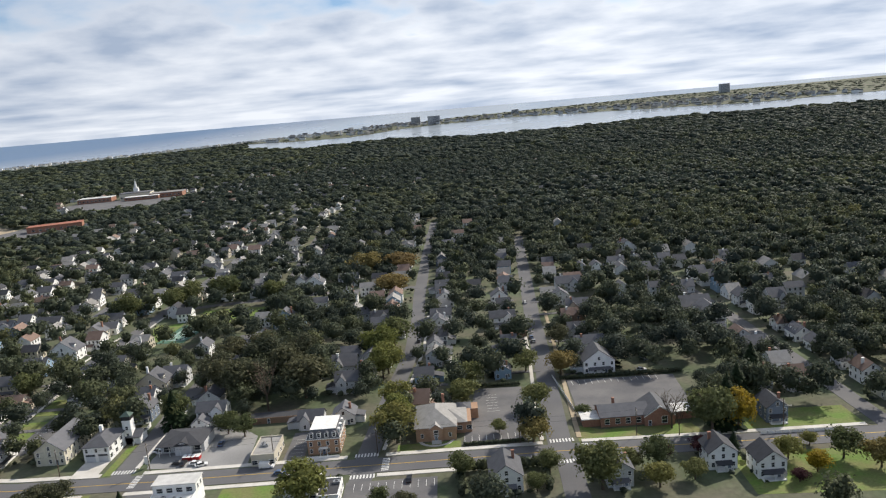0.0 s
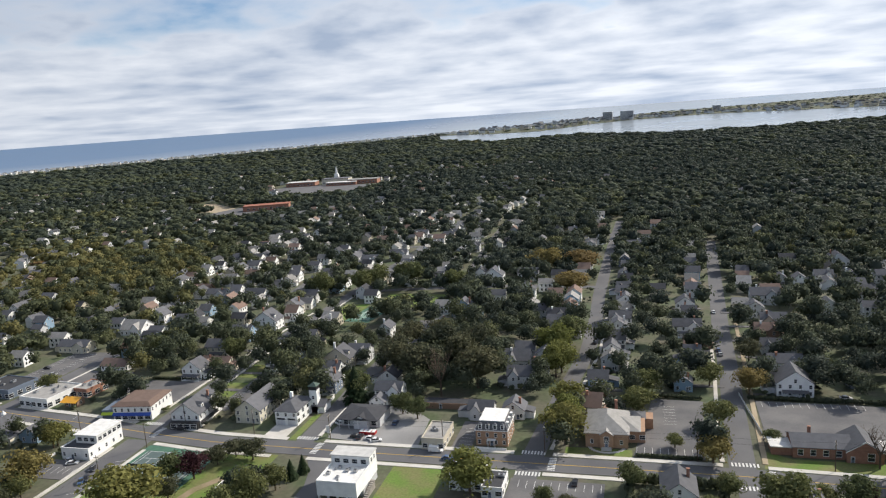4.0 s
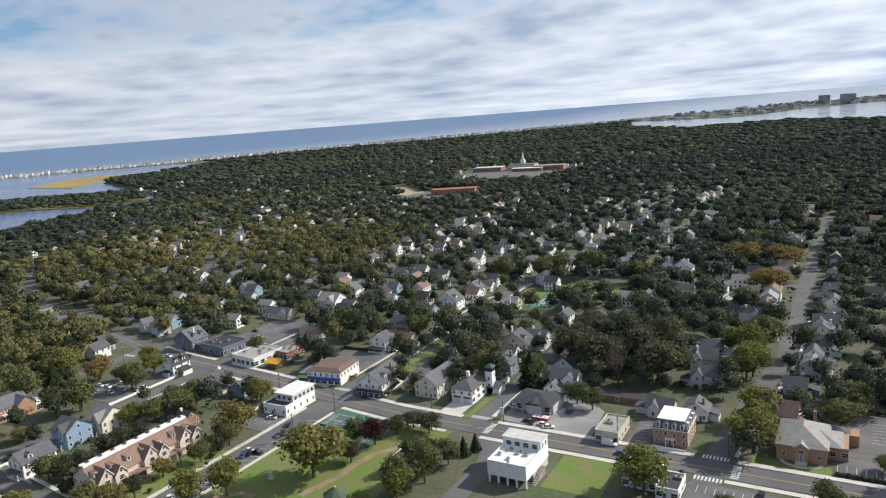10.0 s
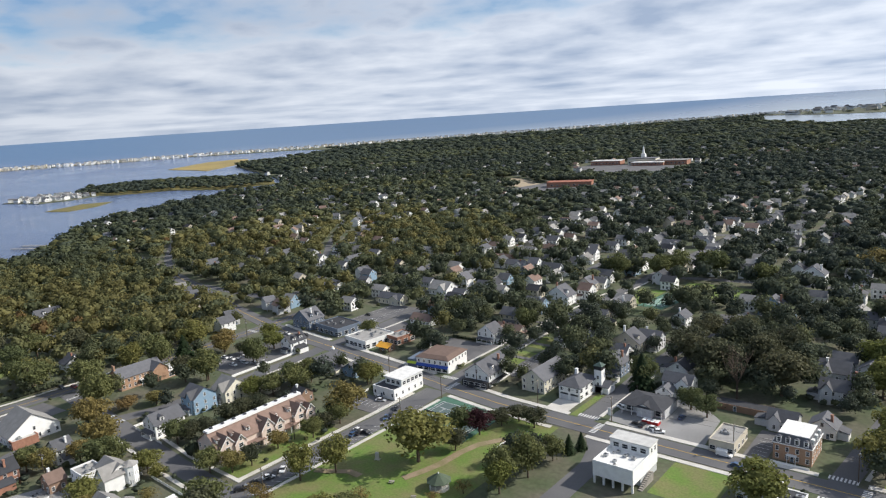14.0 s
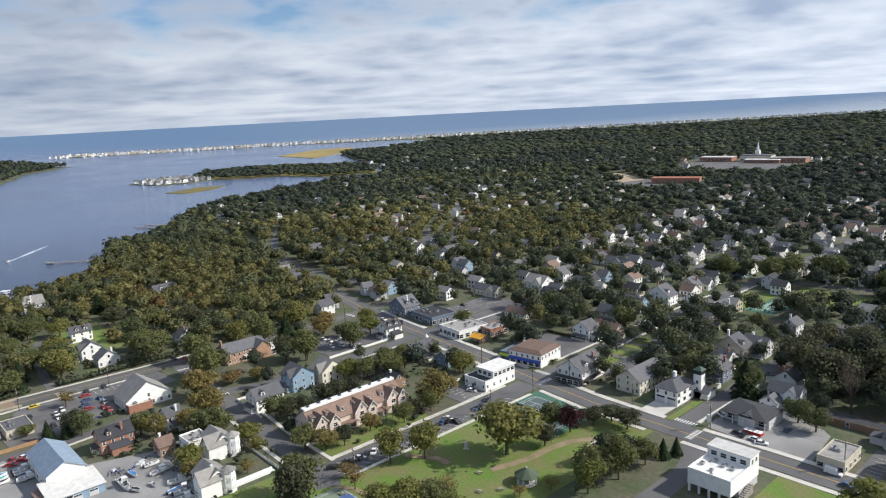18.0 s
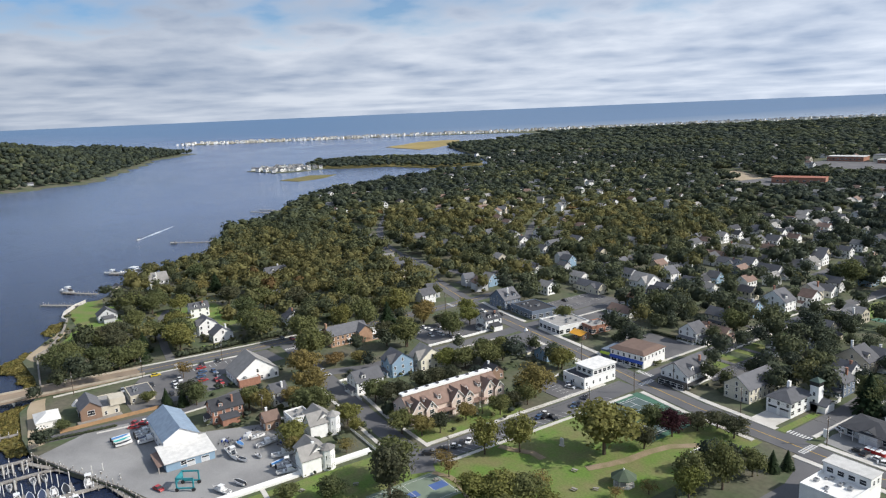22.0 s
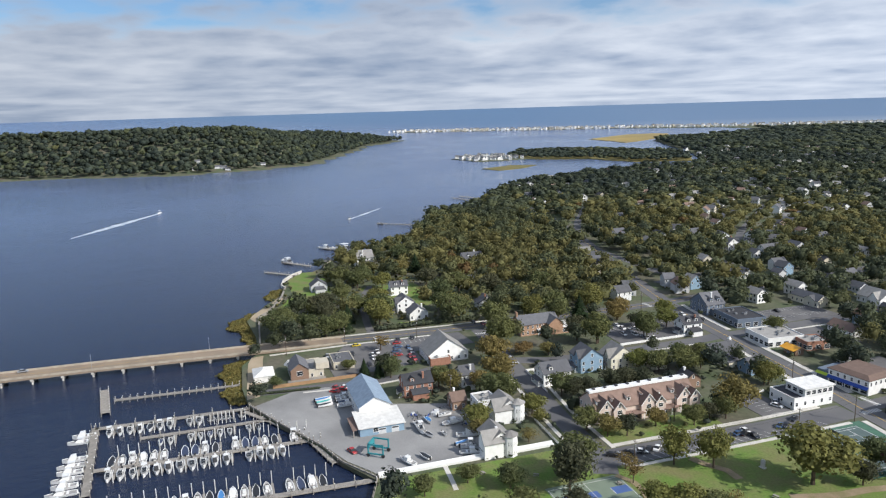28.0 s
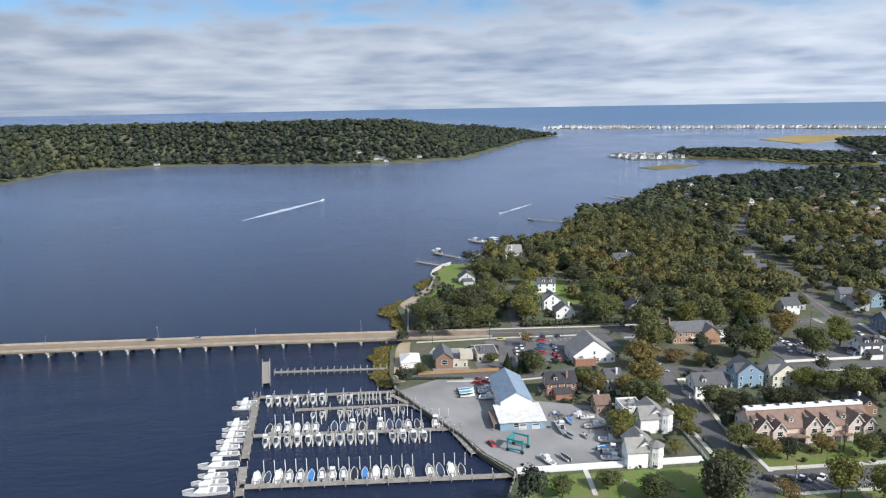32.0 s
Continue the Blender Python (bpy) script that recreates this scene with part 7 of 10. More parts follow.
far_rows("spit_houses", [s for s in spit if inside(SPIT, s[0], s[1])], "crowded white houses on a low spit", FARMATS)
bank = [(-1575 - rng.uniform(10, 75), rng.uniform(-550, 150)) for _ in range(16)]
hz = hill_height(np.array([b[0] for b in bank]), np.array([b[1] for b in bank]))
hillh = []
for (x, y), z in zip(bank, hz):
    if inside(HILL, x, y):
        hillh.append((x, y, 11, 8, float(z) + 4.0, 1.57, 1, 3))
        BLOCKED.append(("poly", rect(x - 8, y - 8, x + 25, y + 8), 0))
far_rows("bank_houses", hillh, "pale houses on the wooded far bank", FARMATS)
eastrows = []
for k in range(520):
    x = rng.uniform(-1100, 2600)
    y = 5300 + rng.uniform(-1200, 900)
    if inside(EAST, x, y):
        eastrows.append((x, y, rng.uniform(18, 40), rng.uniform(14, 24), rng.uniform(8, 18), rng.uniform(0, 3), rng.choice((0, 1, 2)), rng.choice((3, 5))))
far_rows("far_shore_houses", eastrows, "far pale buildings beyond the river", FARMATS)


def far_tower(x, y, w, d, h):
    e = thing("apartment_tower", 0, 0, 0, 0, "tall grey apartment block on the far shore", "apartment building", "towers on the far shore")
    g = Geo()
    p = [far(x + a * w / 2, y + b * d / 2, z) for z in (0, h) for a, b in ((-1, -1), (1, -1), (1, 1), (-1, 1))]
    g.add(p, [(0, 1, 5, 4), (1, 2, 6, 5), (2, 3, 7, 6), (3, 0, 4, 7), (4, 5, 6, 7)])
    part("wall", g.mesh("wall", (SIDING["g"],)), e)
    n = int(h / 7)
    for k in range(n):
        z = 4 + k * 7
        q = [far(x - w / 2 + 3, y - d / 2 - 2, z), far(x + w / 2 - 3, y - d / 2 - 2, z), far(x + w / 2 - 3, y - d / 2 - 2, z + 3), far(x - w / 2 + 3, y - d / 2 - 2, z + 3)]
        part("window_band", Geo().add(q, [(0, 1, 2, 3)]).mesh("window_band", (PANE,)), e)
    return e


far_tower(-215, 5450, 70, 40, 60)
far_tower(-75, 5250, 90, 40, 62)
far_tower(620, 6300, 60, 40, 45)
far_tower(3600, 9300, 120, 60, 110)


def school():
    e = thing("school", -590, 1330, 0, 8, "long brick school with a white central spire", "school")
    BLOCKED.append(("poly", [(-660, 1120), (-470, 1080), (-430, 1380), (-720, 1380)], 0))
    for x, y, w, d, h, m, r in ((-70, 0, 60, 30, 8, "r", "W"), (0, 8, 55, 30, 11, "c", "G"), (60, -10, 60, 32, 8, "r", "L"), (20, -30, 60, 18, 6, "r", "W")):
        b = part("block", Geo().box(x - w / 2, y - d / 2, -0.3, x + w / 2, y + d / 2, h).mesh("block", (SIDING[m],)), e)
        part("roof", Geo().box(x - w / 2 - 0.5, y - d / 2 - 0.5, h, x + w / 2 + 0.5, y + d / 2 + 0.5, h + 0.8).mesh("roof", (SHINGLE[r],)), e)
        for k in range(int(w / 7)):
            part("window", window_mesh(3.5, 2.4), b, m=pose(x - w / 2 + 4 + 7 * k, y - d / 2, 2.5))
    part("tower", Geo().box(-4, 4, 13, 4, 12, 20).tube(0, 8, 20, 26, 2.6, 2.2, 8).tube(0, 8, 26, 36, 2.2, 0.1, 8).mesh("tower", (TRIM,)), e)
    f = thing("red_school", -545, 965, 0, 20, "low red brick school with flat roofs", "school")
    BLOCKED.append(("poly", [(-620, 850), (-490, 840), (-480, 990), (-620, 1000)], 0))
    part("block", Geo().box(-34, -12, -0.3, 34, 12, 7.5).mesh("block", (BRICK,)), f)
    part("roof", Geo().box(-34.5, -12.5, 7.5, 34.5, 12.5, 8.1).mesh("roof", (mat("red_roof", (0.36, 0.14, 0.09), rough=0.85, vary=0.15),)), f)
    for k in range(7):
        part("window", window_mesh(3.5, 2.2), f, m=pose(-26 + 8.5 * k, -12, 2))


school()
# ---- bridge ----
def bridge():
    e = thing("road_bridge", 0, 0, 0, 0, "low concrete road bridge over the river on many piers", "bridge")
    line = [(-361, 62, 0.06), (-360.5, 20, 1.3), (-363, -60, 2.0), (-366, -190, 2.3), (-376, -420, 2.3)]
    pts = []
    for (x0, y0, z0), (x1, y1, z1) in zip(line, line[1:]):
        n = max(1, int(abs(y1 - y0) / 12))
        pts += [(x0 + (x1 - x0) * k / n, y0 + (y1 - y0) * k / n, z0 + (z1 - z0) * k / n) for k in range(n)]
    pts.append(line[-1])
    deckm = mat("bridge_concrete", (0.30, 0.235, 0.17), (0.24, 0.19, 0.145), rough=0.9, scale=0.12, fine=2, vary=0.12)
    parapetm = mat("bridge_parapet", (0.44, 0.385, 0.31), (0.34, 0.295, 0.235), rough=0.9, scale=0.3, fine=3, vary=0.15)
    for i, ((x0, y0, z0), (x1, y1, z1)) in enumerate(zip(pts, pts[1:])):
        part("deck", Geo().plate([(x0 - 5.6, y0, z0), (x1 - 5.6, y1, z1), (x1 + 5.6, y1, z1), (x0 + 5.6, y0, z0)], 0.9).mesh("deck", (deckm,)), e)
        for s in (-5.5, 5.5):
            part("parapet", Geo().plate([(x0 + s - 0.18, y0, z0 + 0.95), (x1 + s - 0.18, y1, z1 + 0.95), (x1 + s + 0.18, y1, z1 + 0.95), (x0 + s + 0.18, y0, z0 + 0.95)], 0.94).mesh("parapet", (parapetm,)), e)
        if i % 1 == 0 and y0 < 12:
            g = Geo().box(-5.4, -0.7, z0 - 1.9, 5.4, 0.7, z0 - 0.9)
            for u in (-4.3, -1.5, 1.5, 4.3):
                g.tube(u, 0, -4, z0 - 1.9, 0.5, 0.5, 8)
            part("pier", g.mesh("pier", (CONCRETE,)), e, m=pose(x0, y0, 0))
        if i % 4 == 1 and y0 < 30:
            s = 5.2 if i % 8 == 1 else -5.2
            g = Geo().tube(0, 0, 0.9, 7.5, 0.09, 0.06, 6).box(min(0, -s * 0.3), -0.05, 7.4, max(0, -s * 0.3), 0.05, 7.55)
            part("lamp_post", g.mesh("lamp_post", (GREYMETAL,)), e, m=pose(x0 + s, y0, z0))
    return e


bridge()
lane = dash([(-361.7, -20), (-364.4, -120), (-369.9, -280), (-375.8, -415)], 0.2, YELLOW, bpy.data.objects["road_bridge"], 2.36, "centre_line")

# ---- shore: beach, marsh, bulkheads ----
tagged(slab("river_beach", rough_edge([(-298, 8.5), (-312, 9), (-343, 11), (-352, 13), (-353, 19), (-330, 17), (-300, 14)], 6, 1), 0.1, -2.4, SAND), "narrow strip of river sand", "beach", kind="structure")
tagged(slab("shore_marsh", rough_edge([(-299, 3), (-310, -1), (-322, 1), (-335, -2), (-350, 2), (-353, 13), (-343, 12), (-312, 10), (-298, 9)], 5, 1.5), -0.9, -2.4, MARSH), "yellow-green marsh grass on the bank", "marsh", kind="structure")
tagged(slab("shore_marsh", rough_edge([(-369, 12), (-380, 13), (-392, 10), (-400, 11), (-408, 4), (-422, 5), (-428, 12), (-437, 15), (-436, 18), (-424, 18), (-415, 20), (-400, 20), (-371, 18)], 5, 2.0), -0.8, -2.4, MARSH), "yellow-green marsh grass beside the bridge", "marsh", kind="structure")
tagged(slab("river_beach", rough_edge([(-414, 19), (-424, 16), (-436, 21), (-449, 29), (-463, 35), (-463, 39), (-448, 35), (-426, 22.5), (-414, 22)], 5, 1), 0.1, -2.4, SAND), "small sandy river beach", "beach", kind="structure")


tagged(slab("shore_marsh", rough_edge([(-463, 36), (-468, 28), (-478, 30), (-490, 36), (-492, 42), (-476, 41)], 4, 1.5), -0.8, -2.4, MARSH), "patch of yellow-green marsh grass", "marsh", kind="structure")


def bulkhead(line):
    g = Geo()
    for (x0, y0), (x1, y1) in zip(line, line[1:]):
        v, f = ribbon([(x0, y0), (x1, y1)], 0.5, 0.5)
        v, f = thick(v, f, -3.0)
        g.add(v, f)
        n = int(math.dist((x0, y0), (x1, y1)) / 2.5)
        for k in range(n + 1):
            g.tube(x0 + (x1 - x0) * k / max(n, 1), y0 + (y1 - y0) * k / max(n, 1), -2.5, 1.2, 0.16, 0.16, 6)
    return tagged(new("bulkhead", g.mesh("bulkhead", (WOOD,))), "weathered timber bulkhead with piles", "bulkhead", kind="structure")


bulkhead([(-291, 9.5), (-269, 19.5), (-244, 32.5), (-229, 37.5), (-214.5, 46.5)])
bulkhead([(-214.5, 46.5), (-199, 41), (-172, 10)])


def dock(name, line, width, label, z=-0.7, piles=3.4, side=1.0):
    """Planked jetty with piles along both edges."""
    e = thing(name, line[0][0], line[0][1], 0, 0, label, "dock")
    x0, y0 = line[0]
    for (ax, ay), (bx, by) in zip(line, line[1:]):
        L = math.dist((ax, ay), (bx, by))
        a = math.degrees(math.atan2(by - ay, bx - ax))
        g = Geo()
        n = max(1, int(L / 0.6))
        for k in range(n):
            g.box(k * L / n, -width / 2, z - 0.08, (k + 1) * L / n - 0.04, width / 2, z)
        g.box(0, -width / 2 - 0.05, z - 0.35, L, -width / 2 + 0.12, z - 0.08).box(0, width / 2 - 0.12, z - 0.35, L, width / 2 + 0.05, z - 0.08)
        part("decking", g.mesh("decking", (WOOD,)), e, m=pose(ax - x0, ay - y0, 0, 0, 0, a))
        m = int(L / piles)
        pile = Geo().tube(0, 0, -4, 1.0, 0.16, 0.15, 6).tube(0, 0, 1.0, 1.25, 0.17, 0.02, 6, 1).mesh("pile", (WOOD, TRIM))
        for k in range(m + 1):
            for s in (-1, 1):
                u = k * L / max(m, 1)
                w = s * (width / 2 + 0.2)
                part("pile", pile, e, m=pose(ax - x0 + u * math.cos(radians(a)) - w * math.sin(radians(a)), ay - y0 + u * math.sin(radians(a)) + w * math.cos(radians(a)), 0))
    return e


dock("marina_dock", [(-293, -50), (-291, 9)], 2.2, "long outer marina dock of grey planks", piles=6.8)
dock("marina_dock", [(-277.5, -32), (-276.5, 17)], 2.0, "short inner marina dock of grey planks", piles=6.8)
dock("marina_dock", [(-256, -46), (-252, 33)], 2.2, "middle marina dock of grey planks", piles=6.8)
dock("marina_dock", [(-219, -44), (-215, 46)], 2.6, "south marina dock of grey planks", piles=6.8)
dock("marina_dock", [(-294, -50), (-238, -45.5)], 2.6, "cross dock at the marina mouth", piles=6.0)
dock("marina_dock", [(-232, -45), (-213, -43)], 2.6, "short end dock for yachts", piles=6.0)
dock("marina_walk", [(-288, 7), (-259, 27), (-231, 35)], 1.8, "sloping quay walk along the bulkhead", piles=4)
dock("fishing_pier", [(-318, 6), (-320.5, -46)], 2.0, "narrow timber fishing pier", -0.2, 3.0)
dock("fishing_pier", [(-307, -48), (-335, -52)], 3.0, "broad timber head of the fishing pier", -0.2, 3.0)
dock("river_pier", [(-595, 119), (-625, 90)], 2.5, "private timber river pier on piles", -0.2, 4)
dock("river_pier", [(-556, 70), (-580, 50)], 2.5, "private timber river pier on piles", -0.2, 4)
dock("river_pier", [(-526, 58), (-550, 34)], 2.5, "private timber river pier on piles", -0.4, 4)
dock("river_pier", [(-700, 215), (-740, 165)], 2.5, "private timber river pier on piles", -0.2, 5)
dock("river_pier", [(-860, 345), (-915, 320)], 3.0, "private timber river pier on piles", -0.2, 6)
dock("river_pier", [(-850, 330), (-905, 305)], 3.0, "private timber river pier on piles", -0.2, 6)

# ---- boats ----
HULL = glass("white_gelcoat", (0.80, 0.80, 0.79), 0.25)
DECKM = glass("grey_deck", (0.30, 0.29, 0.28), 0.5)
NAVY = glass("navy_cover", (0.035, 0.05, 0.10), 0.6)
BLUECOVER = glass("blue_cover", (0.06, 0.22, 0.50), 0.6)
TEALCOVER = glass("teal_cover", (0.05, 0.42, 0.40), 0.6)
BLACKM = glass("black_plastic", (0.02, 0.02, 0.022), 0.4)


def boat(name, L, B, cover, label, cabin=False, tower=False):
    """A motor boat, bow towards +x, waterline at z 0."""
    e = thing(name, 0, 0, 0, 0, label, "boat", "boats of the marina")
    secs = []
    for u, b, h in ((0, 0.86, 0.62), (0.3, 1.0, 0.66), (0.6, 0.95, 0.76), (0.82, 0.62, 0.90), (0.94, 0.28, 1.0), (1.0, 0.02, 1.06)):
        x, w, top = L * (u - 0.5), B / 2 * b, h * (0.8 + L * 0.045)
        secs.append([(x, -w, top), (x, -w * 0.80, -0.1), (x - (0.1 * L if u == 1 else 0), 0, -0.4), (x, w * 0.80, -0.1), (x, w, top)])
    g = Geo()
    vs = [p for s in secs for p in s]
    fs = []
    for i in range(len(secs) - 1):
        for k in range(4):
            a = i * 5 + k
            fs.append((a, a + 1, a + 6, a + 5))
    fs.append((4, 3, 2, 1, 0))
    g.add(vs, fs)
    part("hull", g.mesh("hull", (HULL,), False), e)
    d = Geo()
    dv = [p for s in secs for p in ((s[0][0], s[0][1] * 0.86, s[0][2] - 0.10), (s[4][0], s[4][1] * 0.86, s[4][2] - 0.10))]
    d.add(dv, [(2 * i, 2 * i + 2, 2 * i + 3, 2 * i + 1) for i in range(len(secs) - 1)])
    part("deck", d.mesh("deck", (DECKM if not cover else cover,)), e)
    rim = Geo()
    edge = [q[0] for q in secs] + [q[4] for q in secs[::-1]]
    n = len(edge)
    rim.add([(x, y, z + 0.05) for x, y, z in edge] + [(x, y * 0.84, z + 0.05) for x, y, z in edge] + [(x, y * 0.84, z - 0.12) for x, y, z in edge],
            [(k, k + 1, n + k + 1, n + k) for k in range(n - 1)] + [(n + k, n + k + 1, 2 * n + k + 1, 2 * n + k) for k in range(n - 1)])
    part("gunwale", rim.mesh("gunwale", (HULL,)), e)
    h = 0.62 * (0.8 + L * 0.045)
    if not cover:
        c = Geo().box(-0.06 * L, -B * 0.2, h - 0.1, 0.10 * L, B * 0.2, h + 0.75)
        part("console", c.mesh("console", (HULL,)), e)
        part("windscreen", Geo().plate([(0.10 * L, -B * 0.22, h + 0.6), (0.17 * L, -B * 0.22, h + 0.2), (0.17 * L, B * 0.22, h + 0.2), (0.10 * L, B * 0.22, h + 0.6)], 0.03).plate([(0.05 * L, -B * 0.24, h + 1.25), (0.11 * L, -B * 0.24, h + 0.7), (0.11 * L, B * 0.24, h + 0.7), (0.05 * L, B * 0.24, h + 1.25)], 0.03).mesh("windscreen", (PANE,)), e)
        part("seat", Geo().box(-0.26 * L, -B * 0.28, h - 0.12, -0.18 * L, B * 0.28, h + 0.35).mesh("seat", (HULL,)), e)
    if cabin:
        c = Geo()
        c.add([(-0.1 * L, -B * 0.36, h), (0.26 * L, -B * 0.30, h + 0.1), (0.26 * L, B * 0.30, h + 0.1), (-0.1 * L, B * 0.36, h), (-0.1 * L, -B * 0.32, h + 1.6), (0.12 * L, -B * 0.27, h + 1.5), (0.12 * L, B * 0.27, h + 1.5), (-0.1 * L, B * 0.32, h + 1.6)],
              [(4, 5, 6, 7), (0, 1, 5, 4), (2, 3, 7, 6), (3, 0, 4, 7)])
        part("cabin", c.mesh("cabin", (HULL,)), e)
        part("cabin_window", Geo().plate([(0.12 * L, -B * 0.26, h + 1.46), (0.255 * L, -B * 0.28, h + 0.16), (0.255 * L, B * 0.28, h + 0.16), (0.12 * L, B * 0.26, h + 1.46)], 0.03).mesh("cabin_window", (BLACKM,)), e)
    if tower:
        c = Geo().box(-0.12 * L, -B * 0.34, h + 2.3, 0.12 * L, B * 0.34, h + 2.42)
        for sx in (-0.1 * L, 0.1 * L):
            for sy in (-B * 0.3, B * 0.3):
                c.tube(sx, sy, h - 0.1, h + 2.3, 0.04, 0.04, 6)
        part("hard_top", c.mesh("hard_top", (HULL,)), e)
    part("outboard", Geo().box(-L / 2 - 0.55, -0.22, -0.3, -L / 2 - 0.02, 0.22, h + 0.55).mesh("outboard", (BLACKM if not cabin else HULL,)), e)
    return e


KINDS = [boat("motor_boat", 7.0, 2.5, None, "white open motor boat in its slip"), boat("motor_boat", 7.4, 2.6, None, "white motor boat with a hard top", tower=True), boat("motor_boat", 6.6, 2.4, NAVY, "white motor boat under a navy cover"),
         boat("motor_boat", 7.2, 2.5, None, "white cabin motor boat", cabin=True), boat("motor_boat", 6.8, 2.4, BLUECOVER, "white motor boat under a blue cover"), boat("motor_boat", 6.4, 2.4, TEALCOVER, "white motor boat with a teal cover"),
         boat("motor_boat", 6.2, 2.3, BLACKM, "white motor boat with a dark cockpit")]
YACHT = boat("yacht", 13.5, 4.2, None, "large white motor yacht with a raised cabin", cabin=True, tower=True)
ALL = KINDS + [YACHT]
rng = random.Random(9)


def berth(k, x, y, a, s=1.0, z=-1.45):
    b = copy_thing(ALL[k], pose(x, y, z, 0, 0, a) @ Matrix.Diagonal((s, s * rng.uniform(0.95, 1.05), s, 1)))
    return b


PIER_PILE = Geo().tube(0, 0, -4, 2.9, 0.17, 0.15, 6).tube(0, 0, 2.9, 3.3, 0.18, 0.02, 6).mesh("mooring_pile", (mat("bleached_pile", (0.70, 0.69, 0.66), rough=0.9, vary=0.2),))


def mooring(x, y):
    tagged(new("mooring_pile", PIER_PILE), "grey timber mooring pile with a white cap", "mooring pile", "mooring piles").matrix_basis = pose(x, y, 0)


FINGER = Geo().box(0, -0.4, -0.80, 7.6, 0.4, -0.70).box(0, -0.42, -1.0, 7.6, -0.32, -0.80).box(0, 0.32, -1.0, 7.6, 0.42, -0.80).mesh("decking", (WOOD,))
FINGER_PILE = Geo().tube(0, 0, -4, -0.2, 0.13, 0.12, 6).mesh("pile", (WOOD,))


def row(xf, y0, y1, step, side, kinds, length=1.0, miss=0.08):
    """Boats side by side along a dock, bows off it."""
    n = int((y1 - y0) / step)
    for k in range(n):
        y = y0 + (k + 0.5) * step
        x = xf(y)
        if rng.random() < miss:
            continue
        berth(rng.choice(kinds), x + side * 5.3, y, (0 if side > 0 else 180) + rng.uniform(-3, 3), length * rng.uniform(1.02, 1.2))
        mooring(x + side * 9.6, y + step / 2)
        if k % 2 == 0:
            f = thing("finger_pier", x + side * 1.1, y + step / 2, 0, 0 if side > 0 else 180, "narrow grey plank finger pier between boats", "dock", "finger piers")
            part("decking", FINGER, f)
            for u in (3.4, 7.4):
                part("pile", FINGER_PILE, f, m=pose(u, 0, 0))


row(lambda y: -293 + (y + 50) * 0.034, -46, -8, 3.7, 1, (0, 0, 1, 3, 6, 2), 0.95)
row(lambda y: -293 + (y + 50) * 0.034, -8, 8, 1.5, 1, (6,), 0.45)
row(lambda y: -277, -30, 14, 3.6, 1, (0, 6, 2, 0), 0.8, 0.25)
row(lambda y: -256 + (y + 46) * 0.05, -42, 30, 3.55, -1, (0, 0, 1, 6, 2, 3))
row(lambda y: -256 + (y + 46) * 0.05, -42, 22, 3.9, 1, (0, 1, 0, 3, 3))
row(lambda y: -219 + (y + 44) * 0.045, -41, 32, 3.6, -1, (0, 2, 0, 3, 1, 4, 0, 6, 6, 3))
for k, x in enumerate((-288, -283, -268, -263, -258, -253, -248, -243)):
    berth(7 if k % 2 else 3, x, -53.5, 272 + rng.uniform(-3, 3), 0.72 if k % 2 else 1.1)
for x, s in ((-228, 0.7), (-223, 0.85), (-217.5, 1.05)):
    berth(7, x, -54.5, 273, s)
for x, y, a, k, s in ((-220.5, 58.5, 205, 7, 0.58), (-221.5, 65, 205, 6, 0.85), (-218.6, 81.5, 75, 7, 0.62), (-223, 82.5, 78, 1, 1.0), (-231.5, 84.5, 75, 3, 1.05), (-226.5, 80.5, 100, 4, 0.8), (-244, 83, 95, 7, 0.62), (-242.5, 69.5, 0, 1, 1.1),
                      (-249, 74.5, 5, 4, 0.8), (-237, 71.2, 20, 6, 0.8), (-236, 76.8, 10, 0, 0.55), (-247, 69.2, 2, 0, 0.7), (-251.5, 82, 90, 0, 0.8)):
    berth(k, x, y, a, s, 0.75)
berth(7, -612, 106, 40, 1.9, -1.2)
berth(7, -628, 92, 40, 1.1, -1.2)
berth(7, -582, 54, 20, 1.3, -1.2)
berth(0, -740, 168, 30, 1.2, -1.4)
berth(1, -959, -68, 335, 1.2, -1.4)
berth(0, -793, 144, 145, 1.0, -1.4)
for b in ALL:
    b.matrix_basis = pose(-284.5 + 3.0 * (ALL.index(b) % 4), 47.4 - 8.5 * (ALL.index(b) // 4), 0.75, 0, 0, 92) if b is not YACHT else pose(-234.5, -54, -1.45, 0, 0, 272)


def travel_lift():
    e = thing("boat_lift", -230.5, 50.5, 0.1, -35, "teal steel travelling boat lift", "boat lift")
    for sx in (-2.6, 2.6):
        part("side_beam", Geo().box(sx - 0.2, -3.0, 4.4, sx + 0.2, 3.0, 4.9).mesh("side_beam", (BRIGHT["teal"],)), e)
        part("low_beam", Geo().box(sx - 0.2, -3.0, 1.0, sx + 0.2, 3.0, 1.5).mesh("low_beam", (BRIGHT["teal"],)), e)
        for sy in (-2.8, 2.8):
            part("leg", Geo().box(sx - 0.22, sy - 0.22, 0.6, sx + 0.22, sy + 0.22, 4.9).mesh("leg", (BRIGHT["teal"],)), e)
            part("wheel", Geo().tube(0, 0, -0.25, 0.25, 0.65, 0.65, 14).mesh("wheel", (BLACKM,)), e, m=pose(sx, sy, 0.75, 0, 90, 0))
    part("cross_beam", Geo().box(-2.6, -3.0, 3.0, 2.6, -2.6, 4.9).mesh("cross_beam", (BRIGHT["teal"],)), e)
    return e


travel_lift()
